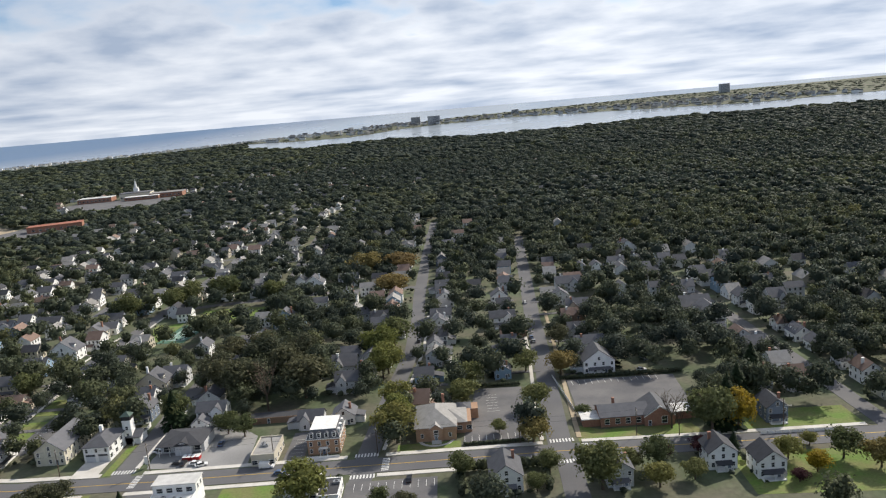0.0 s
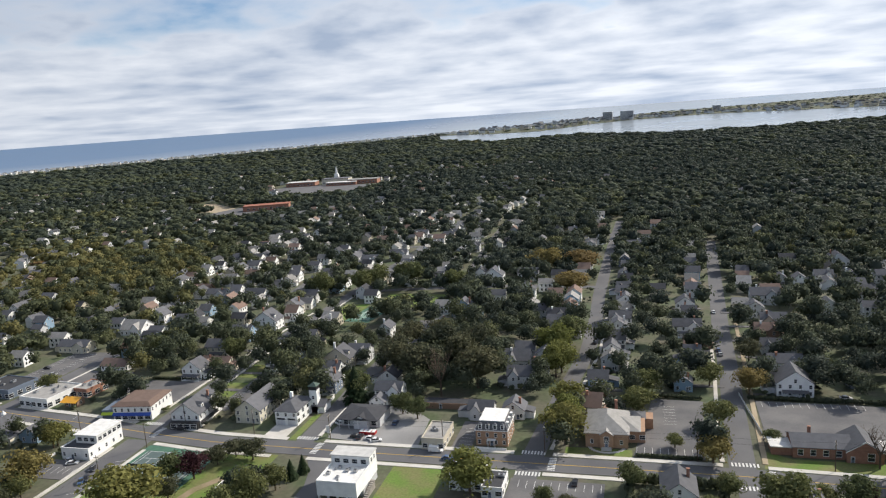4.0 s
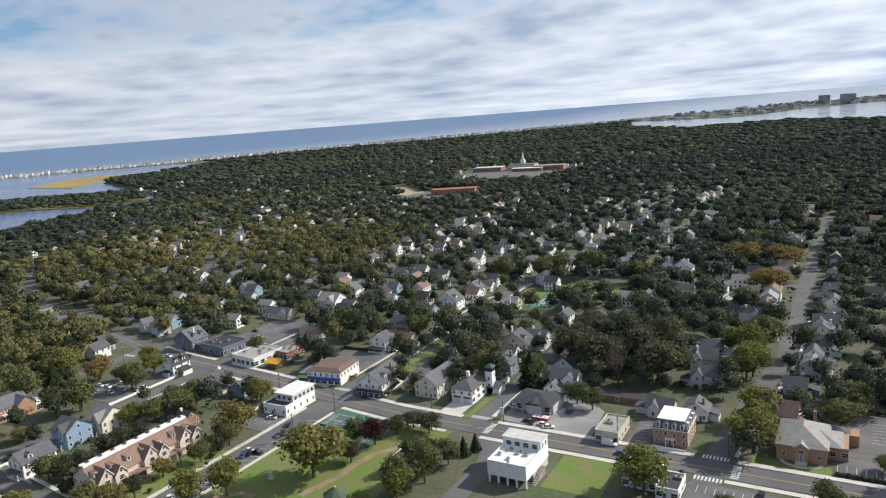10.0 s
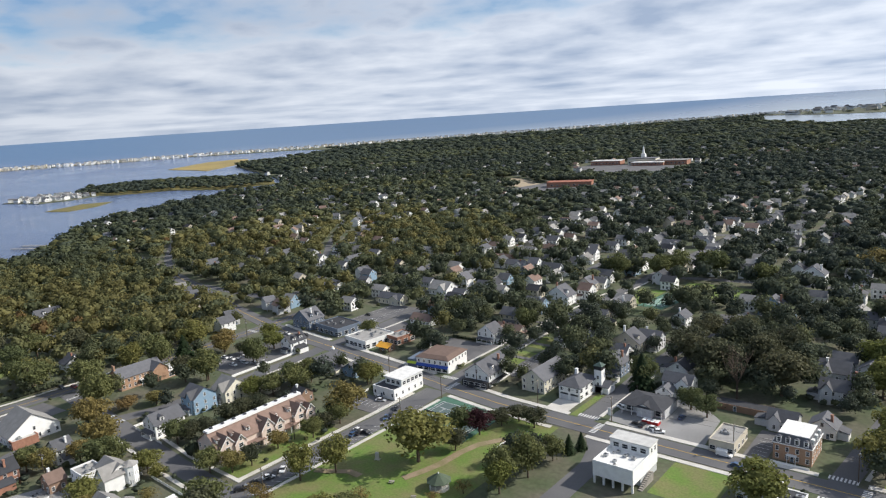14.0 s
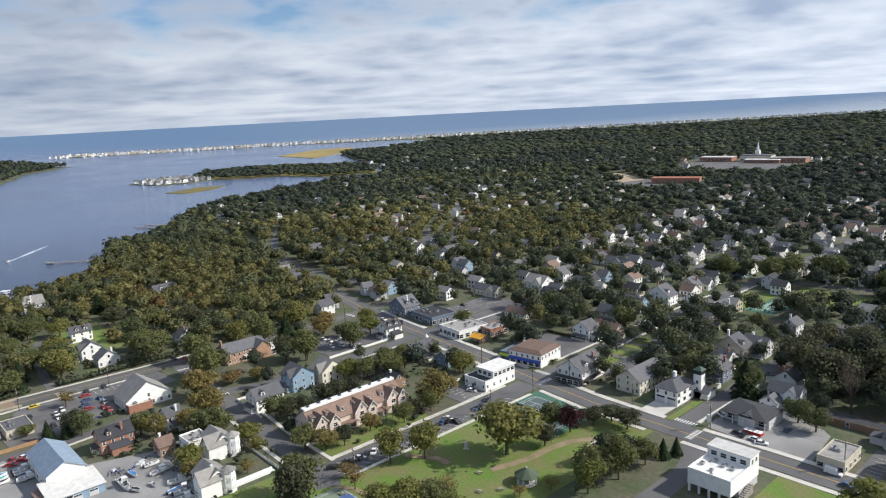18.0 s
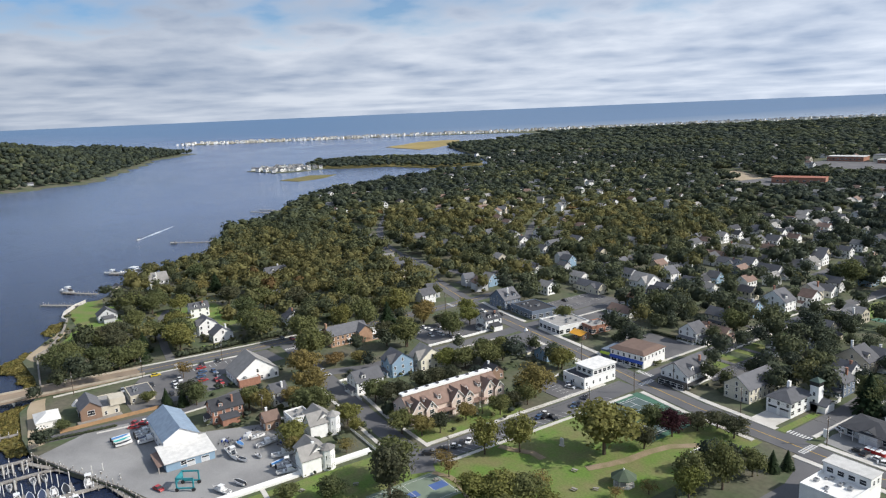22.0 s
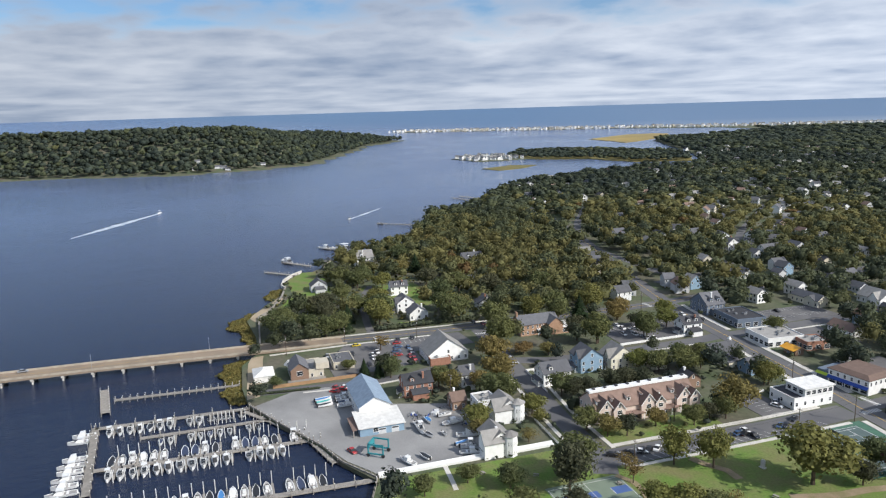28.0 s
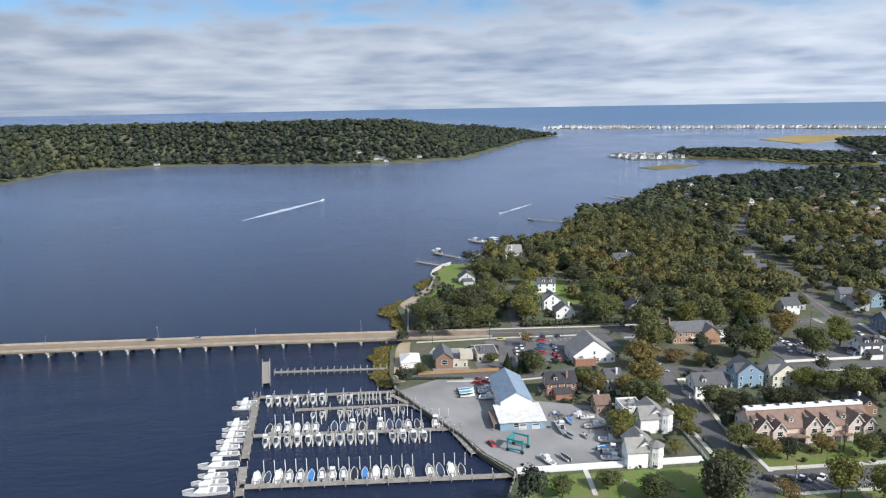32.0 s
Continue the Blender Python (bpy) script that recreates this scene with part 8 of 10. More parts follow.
# foam trails behind the two boats under way
FOAM = mat("foam", (0.62, 0.66, 0.70), (0.30, 0.36, 0.44), rough=0.7, scale=0.12, fine=0.6, vary=0.3, bump=0.3)
for name, a, b, w0, w1 in (("wake", (-957, -69), (-800, -145), 2.4, 12), ("wake", (-794, 145), (-866, 198), 1.2, 5)):
    dx, dy = b[0] - a[0], b[1] - a[1]
    L = math.hypot(dx, dy)
    nx, ny = -dy / L, dx / L
    vs, fs = [], []
    for k in range(25):
        t = k / 24
        w = (w0 + (w1 - w0) * t) * (0.75 + 0.5 * noise.noise((k * 0.7, a[0], 0))) * (1 if t < 0.5 else 2 * (1 - t) + 0.02)
        vs += [(a[0] + dx * t + nx * w, a[1] + dy * t + ny * w, -1.56), (a[0] + dx * t - nx * w, a[1] + dy * t - ny * w, -1.56)]
    fs = [(2 * k, 2 * k + 1, 2 * k + 3, 2 * k + 2) for k in range(24)]
    tagged(new(name, mesh_from(name, vs, fs, (FOAM,))), "pale foam trail behind a motor boat", "wake", kind="structure")

# ---- yard clutter ----
rng = random.Random(77)
for k in range(46):
    x, y = rng.uniform(-261, -253), rng.uniform(69, 91)
    if k > 30:
        x, y = rng.uniform(-247, -239), rng.uniform(86, 92)
    kind = rng.choice(("pallet", "drum", "crate", "boat_trailer"))
    a = rng.uniform(0, 180)
    if kind == "pallet":
        e = thing("pallet", x, y, 0.08, a, "weathered timber pallet on the gravel", "pallet", "yard clutter")
        for j in range(5):
            part("slat", Geo().box(-0.6, -0.5 + 0.22 * j, 0.1, 0.6, -0.36 + 0.22 * j, 0.13).mesh("slat", (WOOD,)), e)
        part("bearer", Geo().box(-0.6, -0.5, 0, -0.5, 0.52, 0.1).box(0.5, -0.5, 0, 0.6, 0.52, 0.1).mesh("bearer", (WOOD,)), e)
    elif kind == "drum":
        e = thing("drum", x, y, 0.08, a, "blue steel drum standing on the gravel", "drum", "yard clutter")
        part("body", Geo().tube(0, 0, 0, 0.9, 0.3, 0.3, 12).mesh("body", (BRIGHT["royal"],)), e)
        part("lid", Geo().tube(0, 0, 0.9, 0.93, 0.28, 0.27, 12).mesh("lid", (GREYMETAL,)), e)
    elif kind == "crate":
        s = rng.uniform(0.5, 1.1)
        e = thing("crate", x, y, 0.08, a, "pale storage crate on the gravel", "crate", "yard clutter")
        part("body", Geo().box(-s, -s * 0.7, 0, s, s * 0.7, s).mesh("body", (rng.choice((TRIM, SIDING["b"], SIDING["n"])),)), e)
        part("lid", Geo().box(-s - 0.04, -s * 0.7 - 0.04, s, s + 0.04, s * 0.7 + 0.04, s + 0.08).mesh("lid", (SIDING["g"],)), e)
    else:
        e = thing("boat_trailer", x, y, 0.08, a, "empty galvanised boat trailer", "trailer", "yard clutter")
        part("frame", Geo().box(-2.6, -0.7, 0.45, 1.8, -0.6, 0.55).box(-2.6, 0.6, 0.45, 1.8, 0.7, 0.55).box(1.7, -0.7, 0.45, 1.8, 0.7, 0.55).box(1.8, -0.05, 0.45, 3.2, 0.05, 0.55).mesh("frame", (GREYMETAL,)), e)
        for sy in (-0.85, 0.85):
            part("wheel", Geo().tube(0, 0, -0.1, 0.1, 0.32, 0.32, 12).mesh("wheel", (BLACKM,)), e, m=pose(-0.8, sy, 0.33, 90, 0, 0))
# ---- cars ----
def car_template(k, c, van=False):
    paint = glass("car_paint_" + k, c, 0.3)
    e = thing("van" if van else "car", 0, 0, 0, 0, "parked %s on the street" % ({"w": "white car", "k": "black car", "b": "blue car", "g": "silver-grey car", "r": "red car", "y": "yellow car", "van": "white panel van"}[k]), "van" if van else "car", "parked cars")
    L, B, H = (5.4, 2.0, 2.2) if van else (4.6, 1.82, 1.48)
    prof = [(-0.5, 0.35), (-0.5, 0.95), (0.2, 1.0), (0.48, 0.85), (0.5, 0.35)] if van else [(-0.5, 0.35), (-0.5, 0.88), (-0.30, 0.92), (0.18, 0.92), (0.46, 0.78), (0.5, 0.35)]
    g = Geo()
    n = len(prof)
    vs = [(L * x, s * B / 2, z) for s in (-1, 1) for x, z in prof]
    g.add(vs, [tuple(range(n))[::1], tuple(range(2 * n - 1, n - 1, -1))] + [(i, i + n, (i + 1) % n + n, (i + 1) % n) for i in range(n)])
    part("body", g.mesh("body", (paint,)), e)
    top = [(-0.49, 0.95), (-0.48, H), (0.16, H), (0.34, 0.95)] if van else [(-0.40, 0.9), (-0.27, H), (0.06, H), (0.24, 0.9)]
    g = Geo()
    vs = [(L * x, s * (B / 2 - (0.02 if z < 1 else 0.16)), z) for s in (-1, 1) for x, z in top]
    g.add(vs, [(0, 1, 2, 3), (7, 6, 5, 4), (0, 4, 5, 1), (2, 6, 7, 3)], 0 if van else 1)
    g.add([vs[1], vs[5], vs[6], vs[2]], [(0, 1, 2, 3)], 0)
    if van:
        g.plate([(L * 0.17, -B * 0.4, H - 0.08), (L * 0.33, -B * 0.44, 1.05), (L * 0.33, B * 0.44, 1.05), (L * 0.17, B * 0.4, H - 0.08)], 0.02, 1)
    part("cabin", g.mesh("cabin", (paint, BLACKM)), e)
    wheel = Geo().tube(0, 0, -0.11, 0.11, 0.33, 0.33, 12).tube(0, 0, 0.11, 0.125, 0.2, 0.19, 10, 1).mesh("wheel", (BLACKM, GREYMETAL))
    for sx in (-0.31, 0.31):
        for sy in (-1, 1):
            part("wheel", wheel, e, m=pose(sx * L, sy * (B / 2 - 0.1), 0.33, -90 * sy, 0, 0))
    for sx, m in ((0.495, TRIM), (-0.5, BRIGHT["red"])):
        for u, v in ((-0.45, -0.28), (0.28, 0.45)):
            part("lamp", Geo().box(L * sx - 0.03, B * u, 0.62, L * sx + 0.03, B * v, 0.76).mesh("lamp", (m,)), e)
    return e


CARS = {k: car_template(k, c, k == "van") for k, c in (("w", (0.75, 0.75, 0.75)), ("k", (0.015, 0.016, 0.02)), ("b", (0.05, 0.10, 0.20)), ("g", (0.32, 0.33, 0.35)), ("r", (0.40, 0.03, 0.03)), ("y", (0.65, 0.50, 0.03)), ("van", (0.78, 0.78, 0.78)))}
FIRST = set()


def car(x, y, a, k):
    z = 0.07
    if -380 < x < -340 and y < 12:
        z = 2.12
    m = pose(x, y, z, 0, 0, a)
    if k not in FIRST:
        FIRST.add(k)
        CARS[k].matrix_basis = m
    else:
        copy_thing(CARS[k], m)


car(-73.8, 235.2, 0, 'van')
car(-99.4, 240.5, 20, 'w')
car(-106.9, 242.7, 90, 'k')
car(-119.7, 254.2, 90, 'w')
car(-96.9, 256.5, 90, 'b')
car(-67.7, 229.8, -5, 'b')
car(-186.8, 240.4, 0, 'k')
car(-120.9, 255.2, 60, 'w')
car(-102.0, 241.8, 0, 'w')
car(-108.7, 242.8, 0, 'k')
car(-21.6, 218.7, 90, 'k')
car(78.3, 298.8, 0, 'w')
car(40.2, 419.9, 90, 'w')
car(36.2, 354.3, 90, 'b')
car(36.5, 348.1, 90, 'g')
car(37.4, 373.9, 90, 'k')
car(-23.2, 362.4, 90, 'k')
car(-36.5, 401.7, 0, 'b')
car(-34.4, 258.4, 0, 'w')
car(-198.4, 180.8, 0, 'w')
car(-194.2, 181.0, 0, 'k')
car(-214.8, 209.0, -30, 'w')
car(-197.0, 197.5, -60, 'k')
car(-197.2, 195.4, -60, 'b')
car(-200.2, 204.6, -60, 'k')
car(-198.4, 143.2, -50, 'w')
car(-198.8, 137.6, -50, 'k')
car(-198.7, 140.0, -50, 'k')
car(-303.1, 208.0, 0, 'g')
car(-301.6, 211.7, 0, 'w')
car(-310.2, 206.0, 0, 'w')
car(-316.4, 206.9, 0, 'g')
car(-321.7, 205.8, 0, 'w')
car(-312.6, 200.7, 0, 'w')
car(-330.8, 250.2, 0, 'w')
car(-318.0, 254.1, 0, 'k')
car(-315.2, 302.3, 0, 'k')
car(-352.5, 306.6, 10, 'r')
car(-359.1, 309.0, 10, 'w')
car(-303.4, 293.8, 0, 'g')
car(-196.6, 179.3, 100, 'k')
car(-197.7, 177.1, 100, 'b')
car(-198.4, 137.1, 60, 'w')
car(-199.0, 132.3, 60, 'k')
car(-199.0, 128.7, 60, 'g')
car(-199.7, 126.2, 60, 'k')
car(-212.0, 207.5, 20, 'w')
car(-271.5, 236.8, 90, 'g')
car(-358.3, 139.4, 0, 'r')
car(-363.3, 135.4, 0, 'k')
car(-344.6, 86.2, 90, 'r')
car(-338.4, 85.1, 90, 'b')
car(-332.7, 82.9, 90, 'b')
car(-326.8, 82.3, 90, 'r')
car(-335.2, 73.6, 0, 'w')
car(-327.1, 69.9, 0, 'w')
car(-346.2, 80.2, 0, 'k')
car(-319.4, 66.3, 0, 'k')
car(-296.1, 46.5, 20, 'r')
car(-295.2, 49.9, 20, 'w')
car(-368.9, -115.7, 90, 'k')
car(-367.7, -91.3, 90, 'g')
car(-235.2, 42.0, 20, 'r')
car(-338.7, 49.1, 0, 'g')
car(-340.1, 55.4, 0, 'k')
car(-333.2, 58.3, 0, 'w')
car(-317.3, 145.0, 90, 'k')
car(-327.1, 205.4, 0, 'w')
car(-318.5, 211.6, 20, 'w')
car(-305.1, 208.6, 20, 'w')
car(-317.9, 221.5, 0, 'k')
car(-322.0, 270.8, 0, 'w')
car(-351.7, 278.6, 0, 'w')
car(-292.3, 45.1, 60, 'r')
car(-293.5, 49.0, 60, 'r')
car(-336.0, 89.9, 0, 'b')
car(-329.3, 89.8, 0, 'g')
car(-322.8, 87.4, 0, 'r')
car(-318.8, 88.4, 0, 'r')
car(-331.7, 70.5, 0, 'w')
car(-323.4, 72.8, 0, 'w')
car(-349.2, 65.7, 90, 'y')
car(-336.9, 61.3, 0, 'k')
car(-350.0, 96.0, 0, 'k')
car(-349.8, 88.1, 0, 'k')

# ---- poles, wires, lamps ----
def pole(x, y, h=11.0, arm=90.0, lamp=False):
    e = thing("utility_pole", x, y, 0, arm, "brown timber utility pole with a cross arm", "utility pole", "utility poles")
    part("pole", Geo().tube(0, 0, -0.5, h, 0.17, 0.12, 7).mesh("pole", (BARK,)), e)
    part("cross_arm", Geo().box(-1.2, -0.08, h - 0.9, 1.2, 0.08, h - 0.72).mesh("cross_arm", (WOOD,)), e)
    part("transformer", Geo().tube(0.35, 0, h - 2.6, h - 1.7, 0.25, 0.25, 10).mesh("transformer", (GREYMETAL,)), e)
    if lamp:
        part("lamp_arm", Geo().box(-0.05, -2.4, h - 3.1, 0.05, 0, h - 3.0).box(-0.15, -2.9, h - 3.15, 0.15, -2.3, h - 3.0).mesh("lamp_arm", (GREYMETAL,)), e)


def wire(a, b, z0, z1, sag=0.7):
    n = 8
    g = Geo()
    pts = [(a[0] + (b[0] - a[0]) * k / n, a[1] + (b[1] - a[1]) * k / n, z0 + (z1 - z0) * k / n - sag * 4 * (k / n) * (1 - k / n)) for k in range(n + 1)]
    for p, q in zip(pts, pts[1:]):
        g.add([(p[0], p[1], p[2] - 0.02), (q[0], q[1], q[2] - 0.02), (q[0], q[1], q[2] + 0.02), (p[0], p[1], p[2] + 0.02)], [(0, 1, 2, 3)])
    tagged(new("overhead_wire", g.mesh("overhead_wire", (BRIGHT["black"],))), "black overhead wire between poles", "wire", "overhead wires")


LINE_A = [(112, 236.5), (60, 238), (18, 239.2), (-34, 239.4), (-72, 239.3), (-118, 239.4), (-152, 240.2), (-186, 243)]
LINE_B = [(-189, 128), (-189.2, 160), (-189.3, 196), (-191, 224), (-230, 232)]
LINE_C = [(-349, 30), (-350.5, 60), (-349, 98), (-347, 140), (-349, 185), (-349, 235)]
for ln in (LINE_A, LINE_B, LINE_C):
    for i, (x, y) in enumerate(ln):
        pole(x, y, 11.0, 90 if ln is LINE_A else 0, i % 2 == 0)
    for a, b in zip(ln, ln[1:]):
        wire(a, b, 10.2, 10.2)
        wire(a, b, 8.2, 8.2)
pole(-215, 162, 12, 0)
pole(-268, 90, 11, 30)
# ---- trees ----
def lump(seed, squash=0.9, sub=1, rough=0.42):
    """A lumpy closed core."""
    bm = bmesh.new()
    bmesh.ops.create_icosphere(bm, subdivisions=sub, radius=1.0)
    for v in bm.verts:
        d = v.co.normalized()
        k = 1 + rough * noise.noise(d * 2.2 + Vector((seed * 3.7, 0, 0))) * 1.6 + 0.12 * noise.noise(d * 6 + Vector((0, seed * 2.1, 0)))
        v.co = Vector((d.x * k, d.y * k, d.z * k * squash))
    v = np.array([tuple(q.co) for q in bm.verts])
    f = np.array([[q.index for q in t.verts] for t in bm.faces])
    bm.free()
    return v, f


def crown(seed, leaf_count, leaf_size, sub=1, squash=0.85, clumps=9, core=0.72):
    """A crown of radius 1 about the origin: a ragged core, and small leaf clumps over several boughs."""
    rng = np.random.default_rng(seed)
    V, Fc = lump(seed, squash, sub)
    N = V.copy()
    V = V * core
    if leaf_count:
        cents = rng.normal(size=(clumps, 3))
        cents /= np.linalg.norm(cents, axis=1)[:, None]
        cents[:, 2] = np.where(rng.random(clumps) < 0.62, np.abs(cents[:, 2]), -0.85 * np.abs(cents[:, 2])) * 0.95
        cents *= rng.uniform(0.35, 0.74, (clumps, 1))
        rad = rng.uniform(0.22, 0.46, clumps)
        pick = rng.integers(0, clumps, leaf_count)
        d = rng.normal(size=(leaf_count, 3))
        d /= np.linalg.norm(d, axis=1)[:, None]
        d[:, 2] = np.where(rng.random(leaf_count) < 0.7, np.abs(d[:, 2]), d[:, 2])
        p = cents[pick] + d * (rad[pick] * rng.uniform(0.6, 1.2, leaf_count))[:, None]
        p[:, 2] *= squash
        a = np.cross(d, rng.normal(size=(leaf_count, 3)))
        a /= np.linalg.norm(a, axis=1)[:, None] + 1e-9
        tilt = d + 0.7 * rng.normal(size=(leaf_count, 3))
        b = np.cross(tilt, a)
        b /= np.linalg.norm(b, axis=1)[:, None] + 1e-9
        s = leaf_size * rng.uniform(0.6, 1.35, (leaf_count, 1))
        q = np.stack([p - a * s, p + b * s * 0.8, p + a * s, p - b * s * 0.8], 1)
        out = 0.5 * d + 0.75 * p + 0.36 * rng.normal(size=(leaf_count, 3))
        # every leaf turns its upper face outwards
        turn = (np.cross(q[:, 1] - q[:, 0], q[:, 2] - q[:, 0]) * out).sum(1) < 0
        q[turn] = q[turn][:, ::-1]
        q = q.reshape(-1, 3)
        n0 = len(V)
        V = np.concatenate([V, q])
        i = n0 + 4 * np.arange(leaf_count)[:, None]
        Fc = np.concatenate([Fc, i + np.array([[0, 1, 2]]), i + np.array([[0, 2, 3]])])
        N = np.concatenate([N, np.repeat(out, 4, 0)])
    return V, Fc, N / (np.linalg.norm(N, axis=1)[:, None] + 1e-9)


def soft_normals(me, N):
    """Leaves take the light as the rounded bough does that carries them."""
    me.attributes.new("custom_normal", "FLOAT_VECTOR", "POINT").data.foreach_set("vector", np.ascontiguousarray(N, np.float32).ravel())


def joined(name, templates, spots, m, label, category="woods"):
    """Many crowns in one sheet of foliage: spots are rows of x, y, z, radius, height, turn, tint."""
    Vs, Fs, Ts, Ns = [], [], [], []
    base = 0
    n = len(templates)
    for k, (V, Fc, N) in enumerate(templates):
        rows = spots[k::n]
        if not len(rows):
            continue
        c, s = np.cos(rows[:, 5]), np.sin(rows[:, 5])
        x = rows[:, 0:1] + rows[:, 3:4] * (c[:, None] * V[None, :, 0] - s[:, None] * V[None, :, 1])
        y = rows[:, 1:2] + rows[:, 3:4] * (s[:, None] * V[None, :, 0] + c[:, None] * V[None, :, 1])
        z = rows[:, 2:3] + rows[:, 4:5] * V[None, :, 2]
        P = np.stack([x, y, z], 2).reshape(-1, 3)
        Ns.append(np.stack([c[:, None] * N[None, :, 0] - s[:, None] * N[None, :, 1], s[:, None] * N[None, :, 0] + c[:, None] * N[None, :, 1], np.repeat(N[None, :, 2], len(rows), 0)], 2).reshape(-1, 3))
        d = np.hypot(P[:, 0], P[:, 1])
        kk = np.where(d > 3000, (3000 + 1850 * (1 - 3000 / np.maximum(d, 1))) / np.maximum(d, 1), 1.0)[:, None]
        e = np.array(EYE)
        P = np.where(d[:, None] > 3000, e + (P - e) * kk, P)
        Fk = (Fc[None] + (np.arange(len(rows)) * len(V))[:, None, None] + base).reshape(-1, 3)
        Vs.append(P)
        Fs.append(Fk)
        Ts.append(np.repeat(rows[:, 6], len(Fc)))
        base += len(P)
    V, F, T = np.concatenate(Vs).astype(np.float32), np.concatenate(Fs).astype(np.int32), np.concatenate(Ts).astype(np.float32)
    me = bpy.data.meshes.new(name)
    me.vertices.add(len(V))
    me.vertices.foreach_set("co", V.ravel())
    me.loops.add(F.size)
    me.loops.foreach_set("vertex_index", F.ravel())
    me.polygons.add(len(F))
    me.polygons.foreach_set("loop_start", np.arange(0, F.size, 3, dtype=np.int32))
    me.attributes.new("tint", "FLOAT", "FACE").data.foreach_set("value", T)
    soft_normals(me, np.concatenate(Ns))
    me.materials.append(m)
    me.update()
    return tagged(new(name, me), label, category, kind="stuff")


def scatter(step, seed, rmin, rmax, poly, density, turn=(-46, 130)):
    """Jittered places in a sector of the plan, on the land of poly, as far as the density noise lets them."""
    rng = np.random.default_rng(seed)
    n = int(2 * rmax / step)
    gx, gy = np.meshgrid(np.linspace(-rmax, rmax, n), np.linspace(-rmax, rmax, n))
    xs, ys = gx.ravel(), gy.ravel()
    d = np.hypot(xs, ys)
    az = np.degrees(np.arctan2(-xs, ys))
    keep = (d > rmin) & (d < rmax) & (az > turn[0]) & (az < turn[1]) & (rng.random(len(xs)) < density)
    xs, ys = xs[keep], ys[keep]
    xs = xs + rng.uniform(-0.42, 0.42, len(xs)) * step
    ys = ys + rng.uniform(-0.42, 0.42, len(xs)) * step
    ok = inside_many(poly, xs, ys)
    ok &= edge_distance(poly, xs, ys) > 3
    return xs[ok], ys[ok], rng


def rows_for(xs, ys, rng, rlo, rhi, hlo, hhi, ground=None, tone=0.0):
    n = len(xs)
    r = rlo + (rhi - rlo) * rng.random(n) ** 1.3
    h = rng.uniform(hlo, hhi, n) * (0.72 + 0.55 * (r - rlo) / (rhi - rlo))
    z = h * 0.58 + (0 if ground is None else ground)
    patch = np.array([noise.noise((x * 0.004, y * 0.004, 1.7)) for x, y in zip(xs, ys)])
    # an early-turning grove towards the river; cloud shade over the eastern woods painted as a darker tint
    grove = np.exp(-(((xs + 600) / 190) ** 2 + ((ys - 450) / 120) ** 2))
    cloud_shade = ((ys > 300) & (xs > -300)) | ((ys > 340) & (xs > -480) & (ys < 1100))
    # sunlight on the western trees painted yellower and lighter, haze beyond 900 m cooler
    tint = np.clip(0.38 + tone + 0.40 * patch + 0.28 * grove + 0.12 * ((xs < -200) & (ys < 262)) + 0.20 * ((xs < -360) & (np.hypot(xs, ys) < 1000)) - 0.18 * cloud_shade - 0.16 * (np.hypot(xs, ys) > 900) + rng.normal(0, 0.17, n), 0.0, np.where(rng.random(n) < 0.05, 0.99, 0.84))
    return np.stack([xs, ys, z, r, h * 0.46, rng.uniform(0, 6.28, n), tint], 1)


def trunk_mesh(seed, r, h, limbs=5, bare=False):
    """A tapered trunk with limbs, for a crown of radius r."""
    rng = random.Random(seed)
    g = Geo()

    def limb(p, q, a, b, n=6):
        d = (q - p).normalized()
        u = d.orthogonal().normalized()
        v = d.cross(u)
        vs = []
        for k in range(n):
            t = 2 * math.pi * k / n
            o = u * math.cos(t) + v * math.sin(t)
            vs += [tuple(p + o * a), tuple(q + o * b)]
        g.add(vs, [(2 * k, 2 * ((k + 1) % n), 2 * ((k + 1) % n) + 1, 2 * k + 1) for k in range(n)])

    fork = Vector((0, 0, h * 0.38))
    limb(Vector((0, 0, -0.3)), fork, 0.34, 0.22)
    for k in range(limbs):
        a = 6.283 * (k + rng.random() * 0.6) / limbs
        tip = Vector((math.cos(a) * r * 0.6, math.sin(a) * r * 0.6, h * rng.uniform(0.66, 0.9)))
        limb(fork - Vector((0, 0, 0.3 * k / limbs * h * 0.3)), tip, 0.17, 0.06, 5)
        if bare:
            for j in range(7):
                s = fork.lerp(tip, rng.uniform(0.35, 1.0))
                e = s + Vector((rng.uniform(-1, 1) * r * 0.45, rng.uniform(-1, 1) * r * 0.45, rng.uniform(0.1, 0.3) * h))
                limb(s, e, 0.07, 0.02, 4)
                for i in range(3):
                    s2 = s.lerp(e, rng.uniform(0.4, 1.0))
                    limb(s2, s2 + Vector((rng.uniform(-1, 1), rng.uniform(-1, 1), rng.uniform(0.2, 1.0))) * r * 0.2, 0.035, 0.01, 3)
    return g.mesh("trunk", (BARK,))


def crown_mesh(name, V, Fc, N, m, lift, r, h):
    """The unit crown set on its trunk, r wide and h high in all."""
    V = V * np.array([r * 1.12, r * 1.12, h * 0.46]) + np.array([0, 0, lift - 0.4])
    me = mesh_from(name, [tuple(p) for p in V.tolist()], [tuple(f) for f in Fc.tolist()], (m,))
    soft_normals(me, N)
    me.update()
    return me


